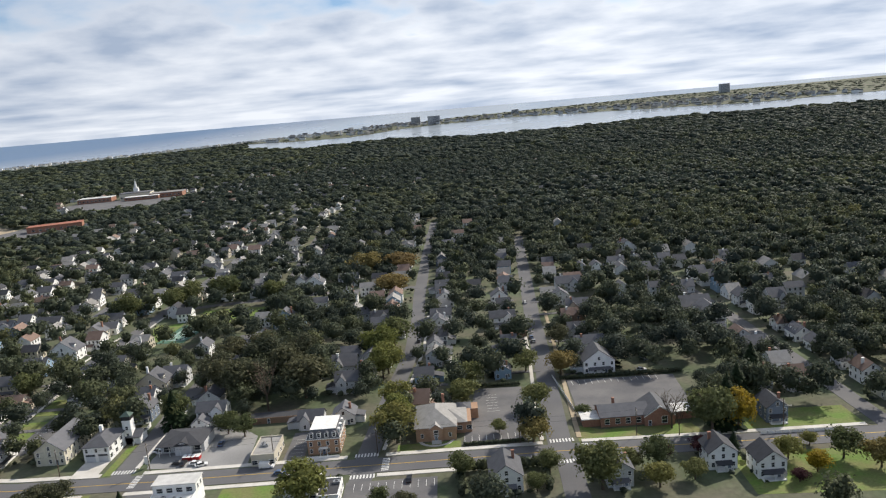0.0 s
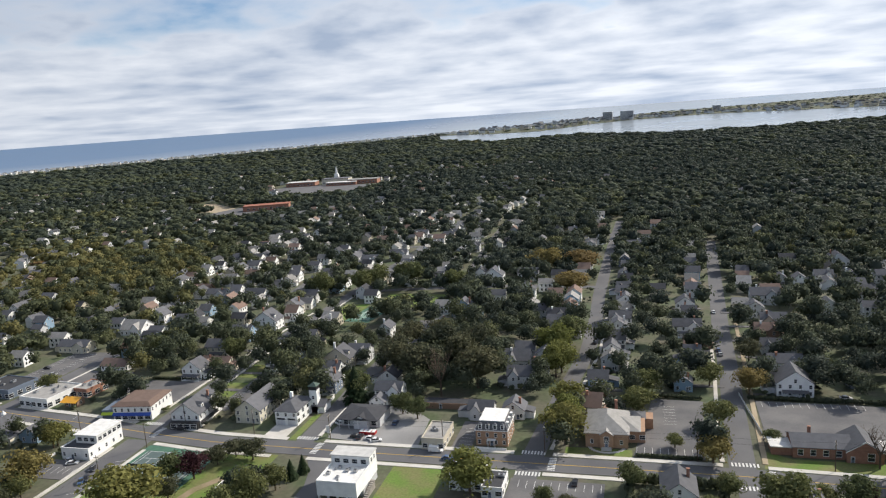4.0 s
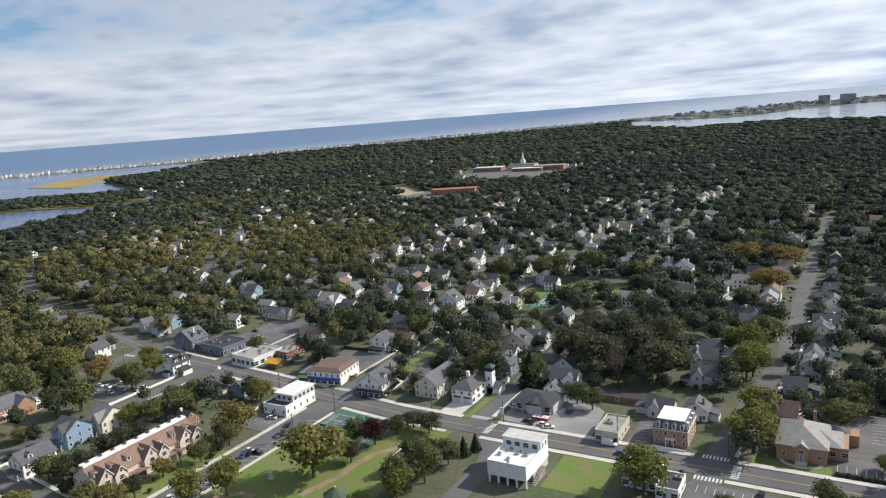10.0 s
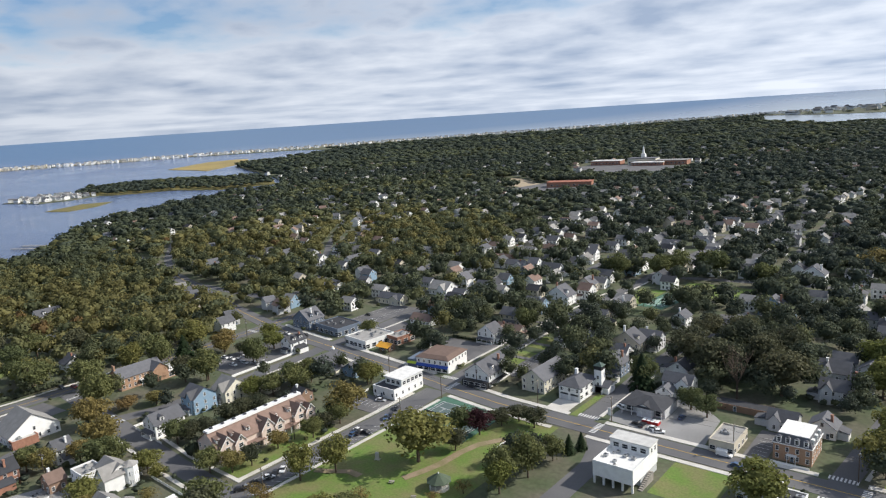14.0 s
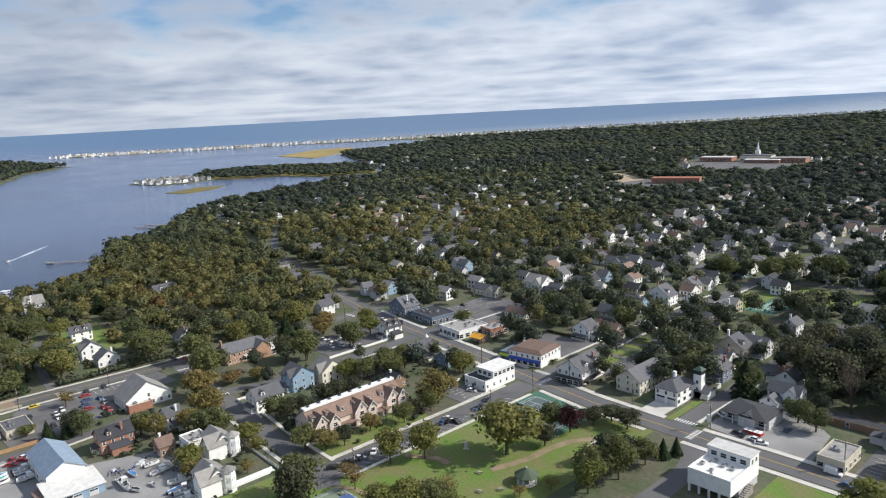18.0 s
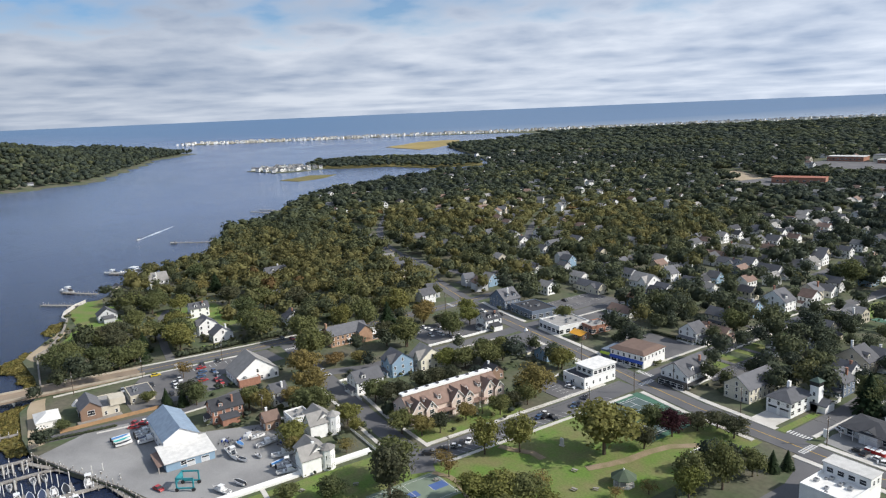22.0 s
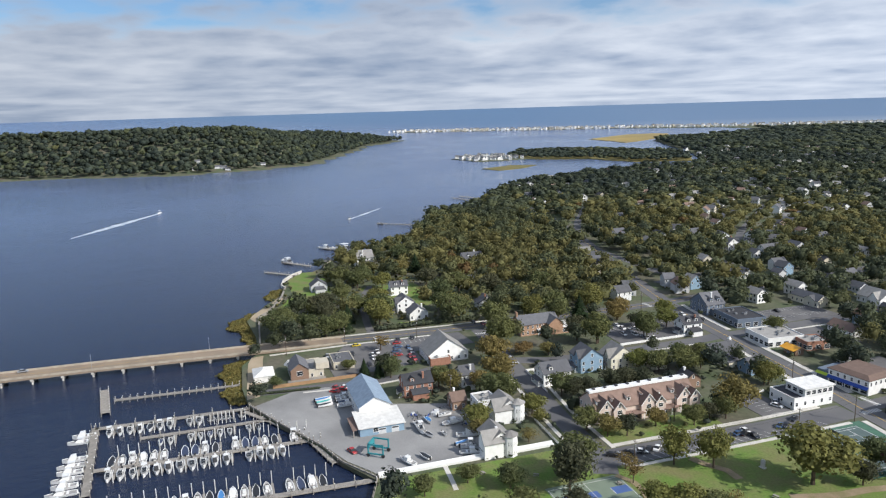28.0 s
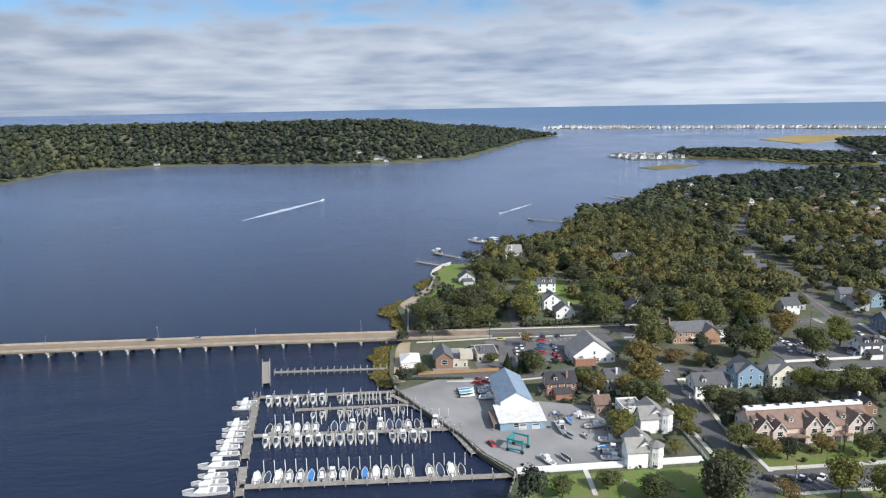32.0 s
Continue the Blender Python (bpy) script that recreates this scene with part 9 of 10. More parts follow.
def spire(seed, n=900):
    """A conifer's crown of unit radius: whorls of drooping sprays round the stem."""
    rng = np.random.default_rng(seed)
    t = rng.random(n) ** 0.7
    a = rng.uniform(0, 6.283, n)
    rad = (1 - t) * rng.uniform(0.35, 1.0, n) + 0.03
    p = np.stack([rad * np.cos(a), rad * np.sin(a), t * 2.2 - 1.1 - rad * 0.15], 1)
    o = np.stack([np.cos(a), np.sin(a), -0.4 * np.ones(n)], 1)
    s = 0.16 * (1.15 - t)[:, None]
    q = np.stack([-np.sin(a), np.cos(a), np.zeros(n)], 1)
    quad = np.stack([p - q * s, p + o * s * 1.6, p + q * s, p - o * s * 0.6], 1)
    side = np.stack([np.cos(a), np.sin(a), 0.45 + 0 * a], 1)
    turn = (np.cross(quad[:, 1] - quad[:, 0], quad[:, 2] - quad[:, 0]) * side).sum(1) < 0
    quad[turn] = quad[turn][:, ::-1]
    quad = quad.reshape(-1, 3)
    core, cf = lump(seed, 1.0, 1, 0.1)
    core = core * np.array([0.62, 0.62, 1.0])
    core[:, :2] *= (0.55 - 0.5 * core[:, 2:3])
    i = len(core) + 4 * np.arange(n)[:, None]
    N = np.concatenate([core, np.repeat(np.stack([np.cos(a), np.sin(a), 0.45 + 0 * a], 1), 4, 0)])
    return np.concatenate([core, quad]), np.concatenate([cf, i + np.array([[0, 1, 2]]), i + np.array([[0, 2, 3]])]), N / (np.linalg.norm(N, axis=1)[:, None] + 1e-9)


TREE_WORDS = {"g": "green broadleaf tree with a full round crown", "y": "yellow-green broadleaf tree in early autumn", "a": "orange-brown tree in autumn leaf", "p": "tall dark green pointed conifer", "m": "small dark maroon-leaved tree",
              "n": "dense dark olive broadleaf tree", "yy": "bright yellow tree in autumn leaf", "brown": "thin brown tree with sparse leaves", "bare": "bare grey-branched tree without leaves"}
TREE_LEAF = {"g": GREEN_ONE, "y": YELLOWGREEN, "a": AUTUMN, "p": PINE, "m": MAROON, "n": OLIVE, "yy": GOLD, "brown": AUTUMN}
TREES = {}


def tree(x, y, r, h, kind="g"):
    """One tree of the given crown radius and height."""
    v = int(abs(x * 7 + y * 3)) % 3
    r, h = r * 1.17, h * 1.24
    BLOCKED.append(("poly", rect(x - 0.5 * r, y - 0.5 * r, x + 0.5 * r, y + 0.5 * r), 0.0))
    key = (kind, v)
    if key not in TREES:
        e = thing("tree" if kind != "p" else "conifer", 0, 0, 0, 0, TREE_WORDS[kind], "tree", "trees of the town")
        part("trunk", trunk_mesh(v, 5.0, 10.0, 0 if kind == "p" else 6, kind == "bare"), e)
        if kind == "p":
            V, Fc, N = spire(70 + v)
            part("crown", crown_mesh("crown", V, Fc, N, PINE, 5.3, 5.0, 10.5), e)
        elif kind != "bare":
            V, Fc, N = crown(60 + v, 600 if kind == "brown" else 2600, 0.058, 2, 0.98, 24, 0.3 if kind == "brown" else 0.52)
            part("crown", crown_mesh("crown", V, Fc, N, TREE_LEAF[kind], 5.9, 5.0, 10.5), e)
        TREES[key] = e
        e.matrix_basis = pose(x, y, 0, 0, 0, (x * 37) % 360) @ Matrix.Diagonal((r / 5, r / 5, h / 10, 1))
        return
    ob = TREES[key]
    keep = ob.matrix_basis.copy()
    ob.matrix_basis = Matrix.Identity(4)
    copy_thing(ob, pose(x, y, 0, 0, 0, (x * 37 + y) % 360) @ Matrix.Diagonal((r / 5, r / 5, h / 10, 1)))
    ob.matrix_basis = keep


tree(-161.4, 174.9, 10.2, 16.2, 'y')
tree(-162.3, 200.7, 5.2, 8.8, 'g')
tree(-155.6, 204.0, 4.6, 8.8, 'm')
tree(-214.0, 189.2, 6.9, 12.1, 'a')
tree(-231.6, 221.0, 5.2, 8.8, 'y')
tree(-54.4, 207.5, 7.5, 13.2, 'y')
tree(-27.3, 246.7, 6.9, 13.2, 'y')
tree(-28.8, 272.3, 6.3, 12.1, 'y')
tree(-122.3, 277.2, 5.2, 13.2, 'p')
tree(-89.2, 262.3, 4.6, 7.7, 'g')
tree(-85.5, 286.3, 6.9, 16.5, 'bare')
tree(-97.0, 306.5, 8.0, 14.3, 'n')
tree(-84.2, 317.7, 8.0, 15.4, 'n')
tree(-113.2, 310.5, 6.9, 14.3, 'n')
tree(-101.7, 346.5, 6.9, 14.3, 'n')
tree(-80.2, 336.7, 6.9, 15.4, 'n')
tree(-117.9, 346.5, 6.9, 13.2, 'n')
tree(-218.4, 454.3, 8.0, 15.4, 'g')
tree(-186.2, 480.0, 8.0, 15.4, 'g')
tree(-162.9, 486.5, 9.2, 15.4, 'g')
tree(-44.1, 464.3, 10.3, 13.2, 'a')
tree(-68.2, 533.2, 11.5, 14.3, 'a')
tree(-41.8, 529.0, 10.3, 14.3, 'a')
tree(-36.0, 318.8, 6.9, 13.2, 'y')
tree(-38.0, 313.1, 5.8, 13.2, 'y')
tree(-27.5, 255.5, 5.8, 13.2, 'y')
tree(23.0, 238.8, 5.2, 8.8, 'a')
tree(27.9, 268.4, 5.2, 8.8, 'g')
tree(11.1, 248.8, 2.9, 4.4, 'g')
tree(74.7, 235.9, 2.3, 8.8, 'bare')
tree(73.9, 241.9, 5.2, 11.0, 'bare')
tree(86.2, 235.3, 7.5, 15.4, 'g')
tree(93.4, 240.7, 5.8, 16.5, 'p')
tree(96.2, 237.0, 5.8, 13.2, 'yy')
tree(77.4, 221.2, 3.4, 5.5, 'm')
tree(61.0, 215.4, 4.6, 8.8, 'g')
tree(40.4, 204.4, 6.9, 13.2, 'g')
tree(-4.0, 218.0, 4.0, 7.7, 'g')
tree(25.5, 216.8, 4.0, 6.6, 'g')
tree(104.5, 259.1, 5.8, 13.2, 'p')
tree(117.2, 276.3, 5.8, 14.3, 'p')
tree(46.3, 221.2, 2.3, 4.4, 'g')
tree(44.1, 256.6, 2.9, 4.4, 'g')
tree(-40.3, 340.0, 8.0, 14.3, 'y')
tree(-35.6, 357.6, 8.0, 14.3, 'g')
tree(28.0, 308.1, 5.2, 8.8, 'g')
tree(42.7, 300.1, 5.8, 9.9, 'a')
tree(48.1, 340.7, 5.2, 8.8, 'n')
tree(2.2, 294.9, 5.8, 9.9, 'g')
tree(-1.6, 274.5, 5.8, 9.9, 'g')
tree(-97.0, 266.3, 4.6, 7.7, 'g')
tree(-122.8, 279.9, 5.2, 12.1, 'g')
tree(-99.8, 299.7, 9.2, 16.5, 'n')
tree(-71.3, 297.2, 9.2, 16.5, 'n')
tree(-118.1, 321.1, 8.0, 14.3, 'n')
tree(-97.5, 335.2, 8.0, 15.4, 'n')
tree(-209.3, 319.7, 5.8, 12.1, 'g')
tree(-256.2, 324.2, 5.8, 11.0, 'g')
tree(-192.4, 462.5, 6.9, 15.4, 'g')
tree(-166.2, 489.4, 8.0, 15.4, 'g')
tree(-125.9, 470.5, 6.9, 13.2, 'g')
tree(-190.1, 106.7, 6.9, 13.2, 'g')
tree(-255.5, 110.1, 4.6, 9.9, 'g')
tree(-275.8, 115.7, 6.3, 11.0, 'a')
tree(-299.4, 121.2, 6.9, 12.1, 'a')
tree(-299.8, 151.0, 4.4, 5.6, 'a')
tree(-306.0, 140.5, 4.2, 5.2, 'a')
tree(-306.1, 182.0, 5.2, 12.1, 'g')
tree(-337.5, 188.1, 6.3, 13.2, 'p')
tree(-325.5, 136.0, 6.4, 11.0, 'g')
tree(-349.0, 141.5, 6.9, 13.2, 'g')
tree(-402.9, 195.8, 6.9, 13.2, 'g')
tree(-377.4, 127.3, 6.9, 11.0, 'y')
tree(-394.9, 125.5, 5.2, 9.9, 'g')
tree(-389.1, 85.3, 6.3, 11.0, 'y')
tree(-306.0, 74.0, 4.0, 6.6, 'g')
tree(-304.8, 209.6, 5.2, 8.8, 'g')
tree(-315.8, 229.3, 5.2, 8.8, 'y')
tree(-323.2, 214.6, 4.0, 6.6, 'n')
tree(-335.1, 210.2, 4.6, 7.7, 'a')
tree(-251.8, 156.7, 4.6, 7.7, 'n')
tree(-247.0, 143.3, 4.6, 7.7, 'n')
tree(-248.6, 137.2, 4.6, 7.7, 'n')
tree(-250.2, 163.0, 4.6, 7.7, 'n')
tree(-248.6, 169.2, 4.6, 7.7, 'n')
tree(-254.9, 195.9, 5.8, 9.9, 'g')
tree(-240.6, 114.8, 4.6, 7.7, 'y')
tree(-219.8, 103.8, 3.4, 4.4, 'brown')
tree(-233.4, 114.4, 2.9, 4.4, 'y')
tree(-237.9, 91.0, 5.2, 7.7, 'y')
tree(-192.9, 85.1, 4.6, 6.6, 'g')
tree(-200.7, 73.4, 3.4, 5.5, 'g')
tree(-284.5, 272.6, 4.6, 7.7, 'g')
tree(-231.7, 218.8, 4.6, 8.8, 'y')
tree(-373.6, 30.2, 6.3, 12.1, 'g')
tree(-389.4, 27.0, 5.8, 11.0, 'g')
tree(-370.5, 53.3, 5.8, 9.9, 'g')
tree(-372.5, 60.7, 5.8, 11.0, 'g')
tree(-384.6, 44.5, 4.6, 8.8, 'g')
tree(-316.8, 55.5, 2.9, 4.4, 'g')
tree(-307.6, 21.0, 2.9, 4.4, 'g')
tree(-437.9, 74.0, 5.8, 9.9, 'g')
tree(-408.1, 78.7, 5.8, 9.9, 'g')
for x, y, r, h, k in ((-390, 34, 6.5, 11, "g"), (-383, 30, 5, 9, "g"), (-413, 60, 6, 12, "n"), (-411, 51, 4, 8, "g"), (-483, 82, 8, 12, "n"), (-413, 91, 7.5, 11, "y"), (-536, 137, 7, 12, "g"), (-470, 90, 7, 11, "g"),
                      (-392, 69, 4, 9, "p"), (-376, 59, 3, 6, "p"), (-271, 104, 4, 8, "a")):
    tree(x, y, r, h, k)
for x, y, r, h, k in ((-184.2, 101.6, 6.2, 14, "n"), (-181.0, 153.0, 5.0, 12, "y"), (-187.5, 142.3, 4.8, 11.5, "y"), (-117.2, 213.7, 2.0, 5.6, "p"), (-119.5, 209.0, 2.2, 6, "p"), (-127, 178, 5.5, 12, "g"), (-121.5, 201, 4, 8, "g"), (-190.5, 125.7, 3.4, 5, "brown"), (-212.4, 176, 3, 6, "n"), (-164.3, 120.7, 5.5, 8, "y"), (-159, 126.5, 6, 8.5, "y"), (-154.6, 133.1, 5.5, 8, "g"), (-182.1, 123.2, 3, 6.5, "brown"),
                      (-157.1, 141.9, 3.6, 5.5, "brown"), (-155.5, 188.8, 4.2, 7, "n"), (-152.9, 214.9, 4, 6, "n"), (-149.3, 221.8, 4, 6, "n"), (-141, 220, 4.5, 7, "n"), (-122.5, 186.6, 5, 13, "g"), (-124, 191.8, 4, 9, "n"), (-124.6, 172.8, 4.5, 10, "y"),
                      (-139.2, 156.6, 2.6, 3.4, "brown"), (-134.6, 166.5, 2.8, 4, "brown"), (-220.2, 127.6, 4.6, 8, "g"), (-213.5, 132.4, 4.2, 7, "a"), (-211.5, 139.4, 3.6, 7, "n"), (-214.5, 153.6, 3.6, 6, "a"), (-210, 167.3, 4, 7, "g"),
                      (-210.5, 182, 4, 8, "g"), (-253, 134, 5, 9, "g"), (-147, 118, 5, 9, "g"), (-140, 128, 5.5, 10, "y"), (-176, 82, 4.5, 8, "g"), (-168, 96, 5, 9, "n"), (-198, 58, 3.4, 6, "g")):
    tree(x, y, r, h, k)
for x, y, r, h, k in ((-318.3, 133.3, 6.5, 15, "g"), (-314.0, 174.0, 6, 11, "n"), (-305.8, 180.9, 6.5, 14, "g"), (-305.1, 207.9, 5.5, 12, "g"), (-378.7, 84.9, 7, 13, "y"), (-370.2, 126.2, 7.5, 14, "g"), (-346.3, 164.3, 6, 15, "y"), (-342.6, 176.5, 7, 16, "g"), (-355.1, 205.0, 7, 15, "y"),
                      (-337.2, 212.2, 6, 11, "a"), (-326.5, 234.6, 5, 10, "y"), (-230.5, 88.2, 3.5, 6, "a"), (-306.0, 70.7, 4.5, 8, "n"), (-260.4, 186.3, 5, 9, "g"), (-264.5, 200.3, 5, 9, "g"), (-267.2, 180.7, 5, 8, "y"), (-257.6, 206.6, 5, 10, "g")):
    tree(x, y, r, h, k)
for x, y, r, h, k in ((-397, 36, 6, 10, "n"), (-398, 57, 5.5, 11, "n"), (-376, 65, 4, 10, "p"), (-398, 90, 7, 11, "g"), (-412, 55, 6, 12, "n"), (-481, 80, 7, 12, "g"), (-480, 96, 7, 11, "g"), (-494, 125, 6, 10, "a"),
                      (-479, 142, 5, 11, "p"), (-544, 140, 7, 12, "g"), (-393, 133, 6.5, 9, "y"), (-419, 134, 7, 11, "g"), (-502, 140, 5, 11, "p"), (-460, 105, 6, 10, "y"), (-455, 135, 6, 11, "n"), (-430, 150, 7, 12, "g"), (-410, 165, 7, 13, "n"),
                      (-306, 61, 2.6, 7, "p"), (-303, 67, 2.4, 6, "p"), (-300, 72, 4, 8, "g"), (-338, 76, 4, 7, "brown"), (-260, 106, 6, 10, "g"), (-275, 93, 4, 8, "a"), (-282, 89, 4.5, 8, "g")):
    tree(x, y, r, h, k)
for x, y, r, h, k in ((52, 214, 3.6, 6.5, "g"), (58, 203, 4.2, 7, "y"), (66, 221, 2.0, 3.6, "m"), (70, 206, 3.4, 6, "g"), (88, 221, 2.2, 7, "p"), (103, 214, 4.0, 7, "y"), (108, 205, 3.6, 6, "yy"), (100, 200, 2.4, 4, "m"), (120, 212, 5.0, 9, "g"),
                      (128, 205, 4.5, 8, "a"), (114, 222, 2.6, 4, "y"), (137, 216, 2.0, 8, "p"), (-30, 205, 3.0, 5, "g"), (-22, 200, 3.4, 5.5, "n"), (1, 208, 3.0, 5, "n"), (20, 206, 3.2, 5, "g")):
    tree(x, y, r, h, k)
T_NEAR = [crown(s, 700, 0.075, 1, 0.95, 28, 0.50) for s in range(8)]
T_MID = [crown(20 + s, 180, 0.125, 1, 0.9, 18, 0.58) for s in range(8)]
T_FAR = [crown(40 + s, 52, 0.20, 1, 0.9, 12, 0.66) for s in range(8)]
T_TINY = [crown(50 + s, 26, 0.26, 1, 0.85, 9, 0.74) for s in range(8)]

xs, ys, rng = scatter(7.8, 11, 60, 760, LAND, 0.88, (-40, 122))
ok = clear_of(xs, ys, 0.3)
ok &= ~((ys < 226) & (xs > -192) & (rng.random(len(xs)) < 0.7))
ok &= ~((ys < 262) & (ys > 15) & (xs < -205) & (xs > -354) & (rng.random(len(xs)) < np.where(ys < 130, 0.97, 0.84)))
ok &= ~((xs > -330) & (xs < 170) & (ys > 262) & ((ys < 490) | (xs < -160)) & (rng.random(len(xs)) < np.where(np.sin(xs * 0.02 + 1) * np.sin(ys * 0.017) > -0.25, 0.32, 0.05)))
ok &= ~((xs > -70) & (xs < 75) & (ys > 262) & (ys < 470) & (rng.random(len(xs)) < 0.35))
ok &= ~((xs > -132) & (ys < 226) & (ys > 140) & (rng.random(len(xs)) < 0.95))
# gardens and lawns on the river bank
ok &= ~((xs > -535) & (xs < -368) & (ys < 150) & (rng.random(len(xs)) < 0.70))
ok &= ~((xs > -530) & (xs < -400) & (edge_distance(MAIN_SHORE, xs, ys) < 20))
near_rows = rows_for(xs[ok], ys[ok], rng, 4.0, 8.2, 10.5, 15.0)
# the dark wood between the river gardens and the upper lane
wood = [(-405, 190), (-470, 175), (-545, 215), (-590, 290), (-540, 292), (-470, 285), (-425, 262), (-400, 230)]
xs, ys, rng = scatter(8.0, 21, 300, 760, wood, 0.95, (40, 80))
free = np.ones(len(xs), bool)
for hx, hy, hr in HOUSES:
    free &= np.hypot(xs - hx, ys - hy) > hr + 3
free &= np.array([np.hypot(near_rows[:, 0] - x, near_rows[:, 1] - y).min() > 5.0 for x, y in zip(xs, ys)])
near_rows = np.concatenate([near_rows, rows_for(xs[free], ys[free], rng, 4.0, 8.2, 10.5, 15.0, None, -0.12)])
d = np.hypot(near_rows[:, 0], near_rows[:, 1])
order = np.argsort(d)[:150]
for i in order:
    x, y, z, r, h, a, tint = near_rows[i]
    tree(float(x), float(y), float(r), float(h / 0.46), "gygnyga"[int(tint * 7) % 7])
rest = np.ones(len(d), bool)
rest[order] = False
near_rows, d = near_rows[rest], d[rest]
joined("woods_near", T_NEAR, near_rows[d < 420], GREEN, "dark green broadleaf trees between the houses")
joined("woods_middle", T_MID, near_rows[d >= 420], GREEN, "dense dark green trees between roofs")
xs, ys, rng = scatter(10.5, 12, 760, 1650, LAND, 0.93, (-37, 80))
ok = clear_of(xs, ys, 0.0)
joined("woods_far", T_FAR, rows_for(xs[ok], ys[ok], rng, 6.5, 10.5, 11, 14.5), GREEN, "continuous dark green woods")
coast = [(-3700, 950), (-3400, 1400), (-3100, 1900), (-2800, 2300), (-2450, 2800), (-2100, 3300), (-1700, 3850), (-1300, 4450)]
for near_, far_, step, seed, r0, r1 in ((1650, 2450, 17.0, 13, 10, 15), (2450, 4300, 30.0, 17, 16, 24)):
    xs, ys, rng = scatter(step, seed, near_, far_, LAND, 0.93, (-37, 66))
    ok = (edge_distance(coast, xs, ys) > 420) & clear_of(xs, ys)
    joined("woods_horizon", T_TINY, rows_for(xs[ok], ys[ok], rng, r0, r1, 12, 16), GREEN, "distant dark woods towards the coast")
xs, ys, rng = scatter(14, 14, 1200, 2750, HILL, 0.97, (58, 122))
ok = clear_of(xs, ys)
xs, ys = xs[ok], ys[ok]
joined("hill_woods", T_TINY, rows_for(xs, ys, rng, 7, 11.5, 14, 19, hill_height(xs, ys), -0.10), GREEN, "green woods covering the headland")
xs, ys, rng = scatter(13, 15, 1300, 2200, ISLET, 0.85, (40, 90))
joined("islet_woods", T_TINY, rows_for(xs, ys, rng, 7, 11, 8, 12), GREEN, "dark low trees on the islet")
xs, ys, rng = scatter(100, 16, 3500, 12000, EAST, 0.5, (-37, 30))
joined("far_shore_woods", T_TINY, rows_for(xs, ys, rng, 18, 32, 6, 9), GREEN, "far dark tree line beyond the river")

# ---- shrubs and hedges round the houses ----
T_BUSH = [crown(80 + s, 30, 0.3, 1, 0.8, 6, 0.8) for s in range(4)]
rng = np.random.default_rng(5)
bush = []
for hx, hy, hr in HOUSES:
    if math.hypot(hx, hy) > 520:
        continue
    for k in range(9):
        a, q = rng.uniform(0, 6.283), hr + rng.uniform(0.6, 5.5)
        bush.append((hx + q * math.cos(a), hy + q * math.sin(a)))
# garden thickets on the river bank and round the yards
for x0, y0, x1, y1, n in ((-530, 22, -370, 150, 620), (-352, 60, -215, 135, 150), (-300, 135, -205, 235, 150), (-192, 120, -125, 222, 60)):
    for k in range(n):
        bush.append((rng.uniform(x0, x1), rng.uniform(y0, y1)))
bush = np.array(bush)
ok = clear_of(bush[:, 0], bush[:, 1], -0.8) & inside_many(LAND, bush[:, 0], bush[:, 1])
joined("shrubs", T_BUSH, rows_for(bush[ok, 0], bush[ok, 1], rng, 0.7, 2.1, 1.2, 3.2), GREEN, "green garden shrubs round the houses", "shrubs")


def hedge(line, w, h):
    """A clipped hedge as a row of close bushes."""
    pts = []
    for a, b in zip(line, line[1:]):
        n = int(math.dist(a, b) / (w * 0.55))
        pts += [(a[0] + (b[0] - a[0]) * k / n, a[1] + (b[1] - a[1]) * k / n) for k in range(n)]
    p = np.array(pts)
    r = np.random.default_rng(len(pts))
    n = len(p)
    rows = np.stack([p[:, 0], p[:, 1], np.full(n, h * 0.45), np.full(n, w * 0.62) * r.uniform(0.9, 1.15, n), np.full(n, h * 0.62), r.uniform(0, 6, n), r.uniform(0.25, 0.5, n)], 1)
    return joined("hedge", T_BUSH, rows, GREEN, "dense green hedge along the plot", "hedge")


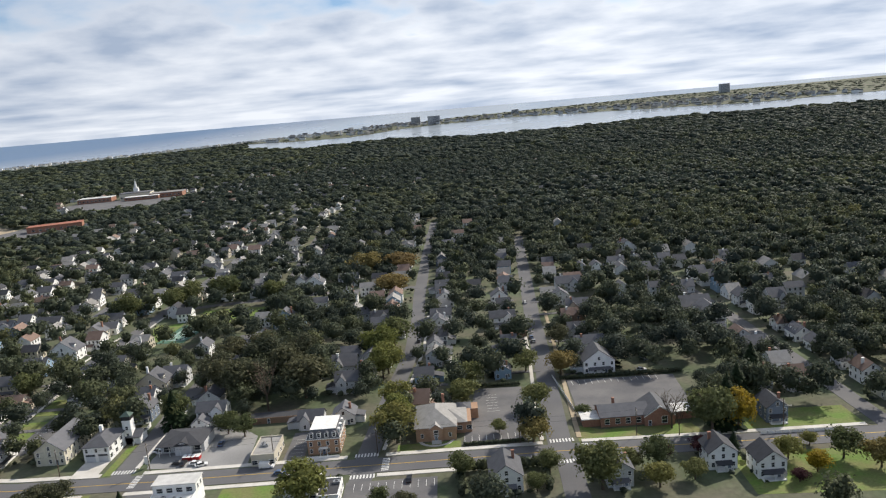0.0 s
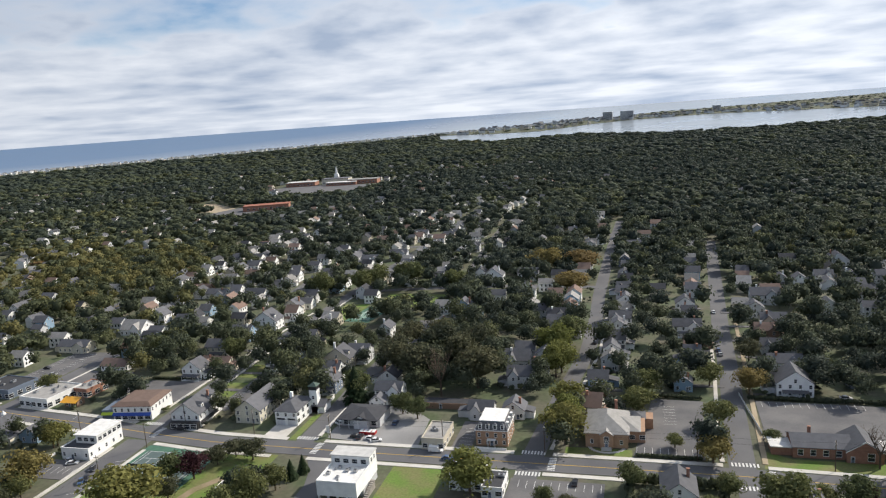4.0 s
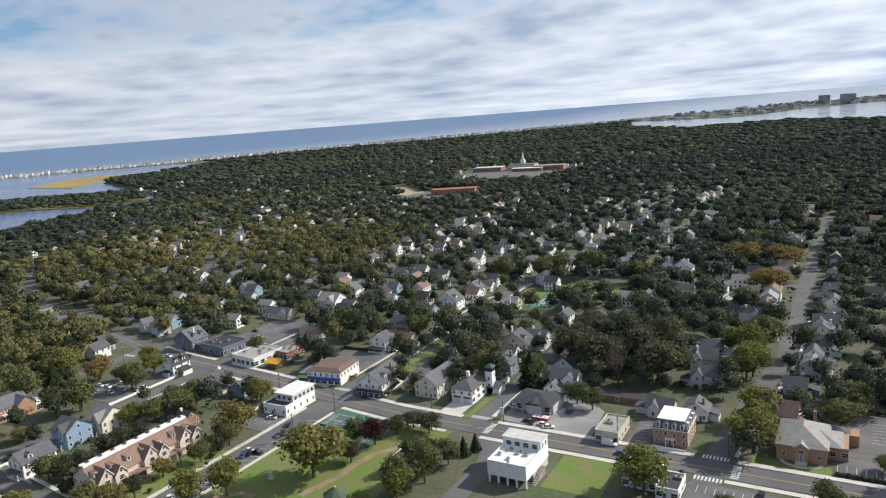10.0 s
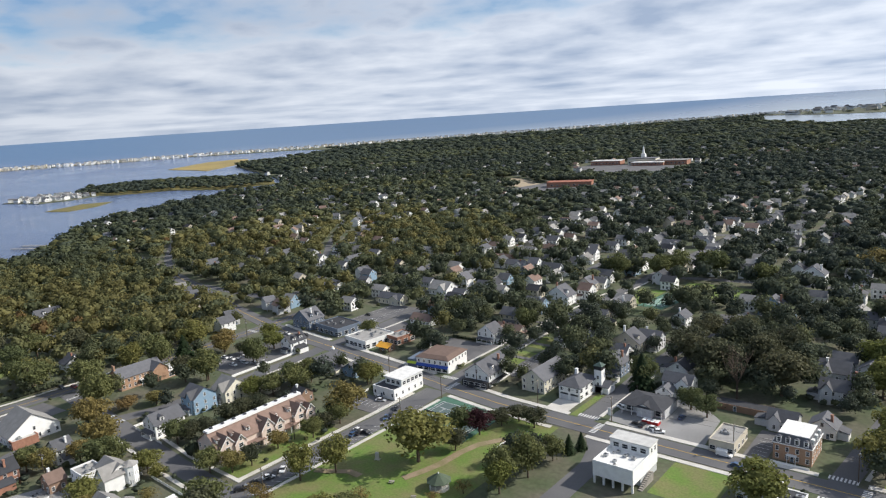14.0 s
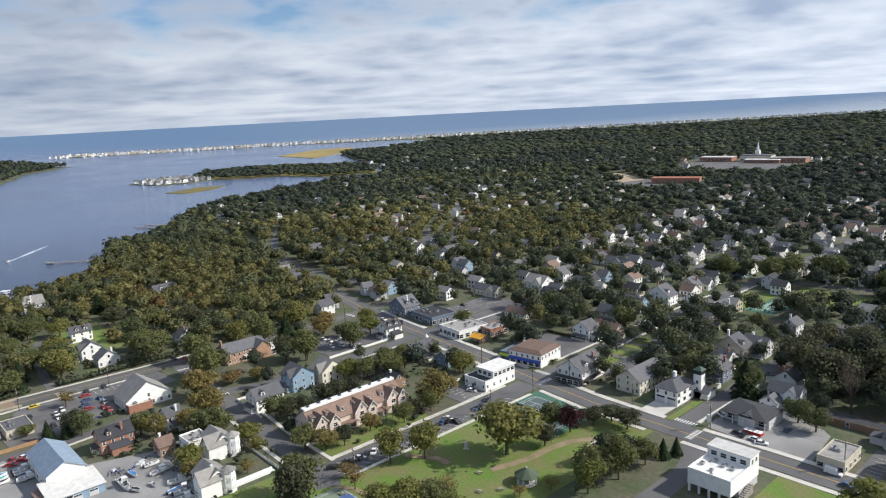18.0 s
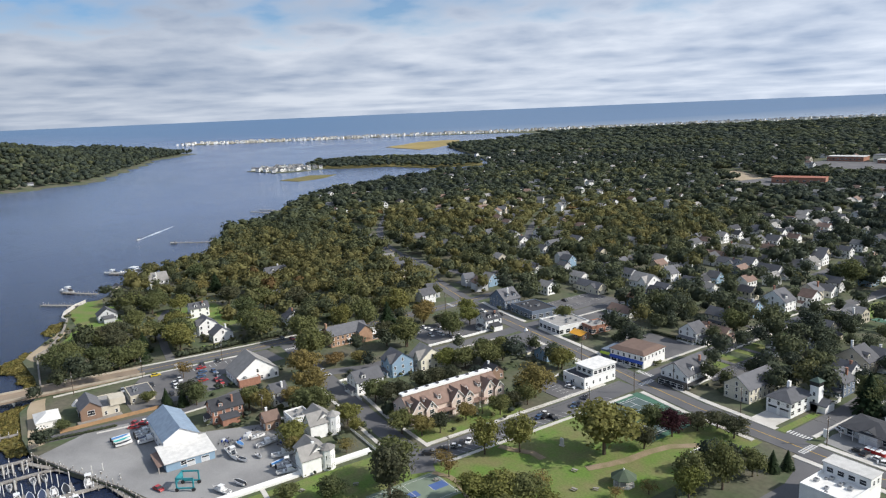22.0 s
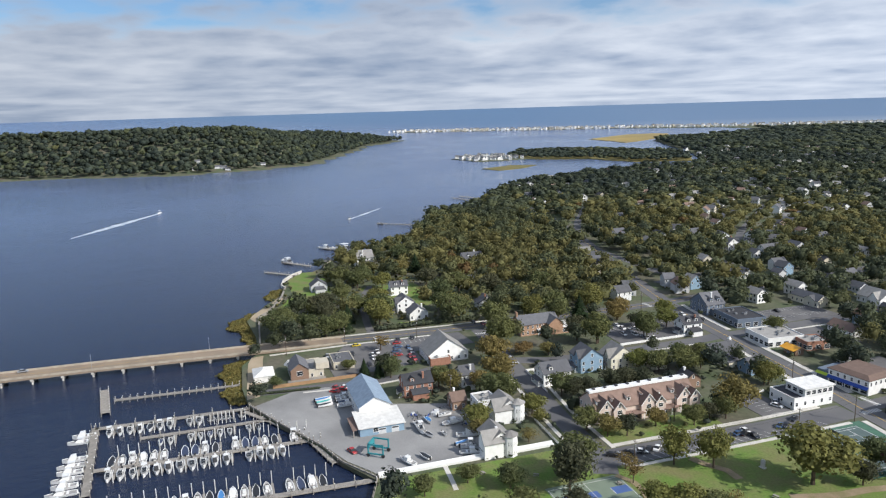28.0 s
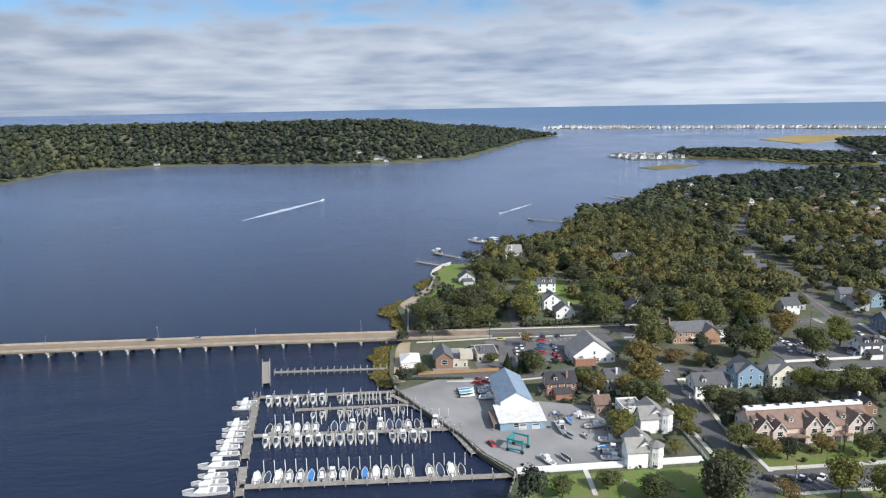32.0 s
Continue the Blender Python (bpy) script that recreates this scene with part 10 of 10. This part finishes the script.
hedge([(-2, 240.6), (20, 240.4)], 1.6, 1.6)
hedge([(42, 295.5), (95, 294)], 1.8, 2.2)
hedge([(3, 294), (24, 293)], 1.6, 2.0)
hedge([(-3, 222), (24, 221.5)], 3.0, 4.5)
hedge([(-4, 222), (-4, 205)], 2.6, 4.0)
hedge([(24, 221), (24, 204)], 2.6, 4.0)
hedge([(-370.5, 82), (-370, 104), (-370, 126), (-367.6, 141)], 3.2, 3.4)
hedge([(-372, 24), (-372.5, 70)], 2.6, 2.6)
hedge([(-302, 12), (-299, 40)], 1.6, 1.3)
hedge([(-238, 131), (-238, 178)], 3.5, 7.0)
hedge([(-86, 274), (-64, 275)], 1.8, 1.8)
hedge([(-240, 294), (-212, 295)], 1.6, 1.6)


# ---- reeds on the marsh ----
REED = leaves("reeds", [(0.0, (0.17, 0.145, 0.05)), (0.5, (0.23, 0.19, 0.06)), (1.0, (0.13, 0.13, 0.045))])


def reeds(poly, n, seed, z=-0.9, size=1.0):
    """Tussocks over a marsh bank, thinning out past its edge."""
    r = np.random.default_rng(seed)
    x0, y0, x1, y1 = min(p[0] for p in poly), min(p[1] for p in poly), max(p[0] for p in poly), max(p[1] for p in poly)
    xs, ys = r.uniform(x0 - 3, x1 + 3, 4 * n), r.uniform(y0 - 3, y1 + 3, 4 * n)
    ok = inside_many(poly, xs, ys) | (edge_distance(poly, xs, ys) < r.uniform(0, 2.6, 4 * n) * (0.5 + np.sin(xs * 0.5) * 0.5))
    ok &= ~inside_many(LAND, xs, ys) | inside_many(poly, xs, ys)
    xs, ys = xs[ok][:n], ys[ok][:n]
    k = len(xs)
    rows = np.stack([xs, ys, np.full(k, z), r.uniform(0.5, 1.5, k) * size, r.uniform(0.5, 1.2, k) * size, r.uniform(0, 6, k), r.uniform(0.0, 1.0, k)], 1)
    joined("reeds", T_BUSH, rows, REED, "yellow-green reeds and cord grass on the bank", "reeds")


reeds([(-299, 3), (-310, -1), (-322, 1), (-335, -2), (-350, 2), (-353, 13), (-343, 12), (-312, 10), (-298, 9)], 520, 1)
reeds([(-369, 12), (-380, 13), (-392, 10), (-400, 11), (-408, 4), (-422, 5), (-428, 12), (-437, 15), (-436, 18), (-424, 18), (-415, 20), (-400, 20), (-371, 18)], 520, 2)
reeds([(-463, 36), (-468, 28), (-478, 30), (-490, 36), (-492, 42), (-476, 41)], 160, 3)
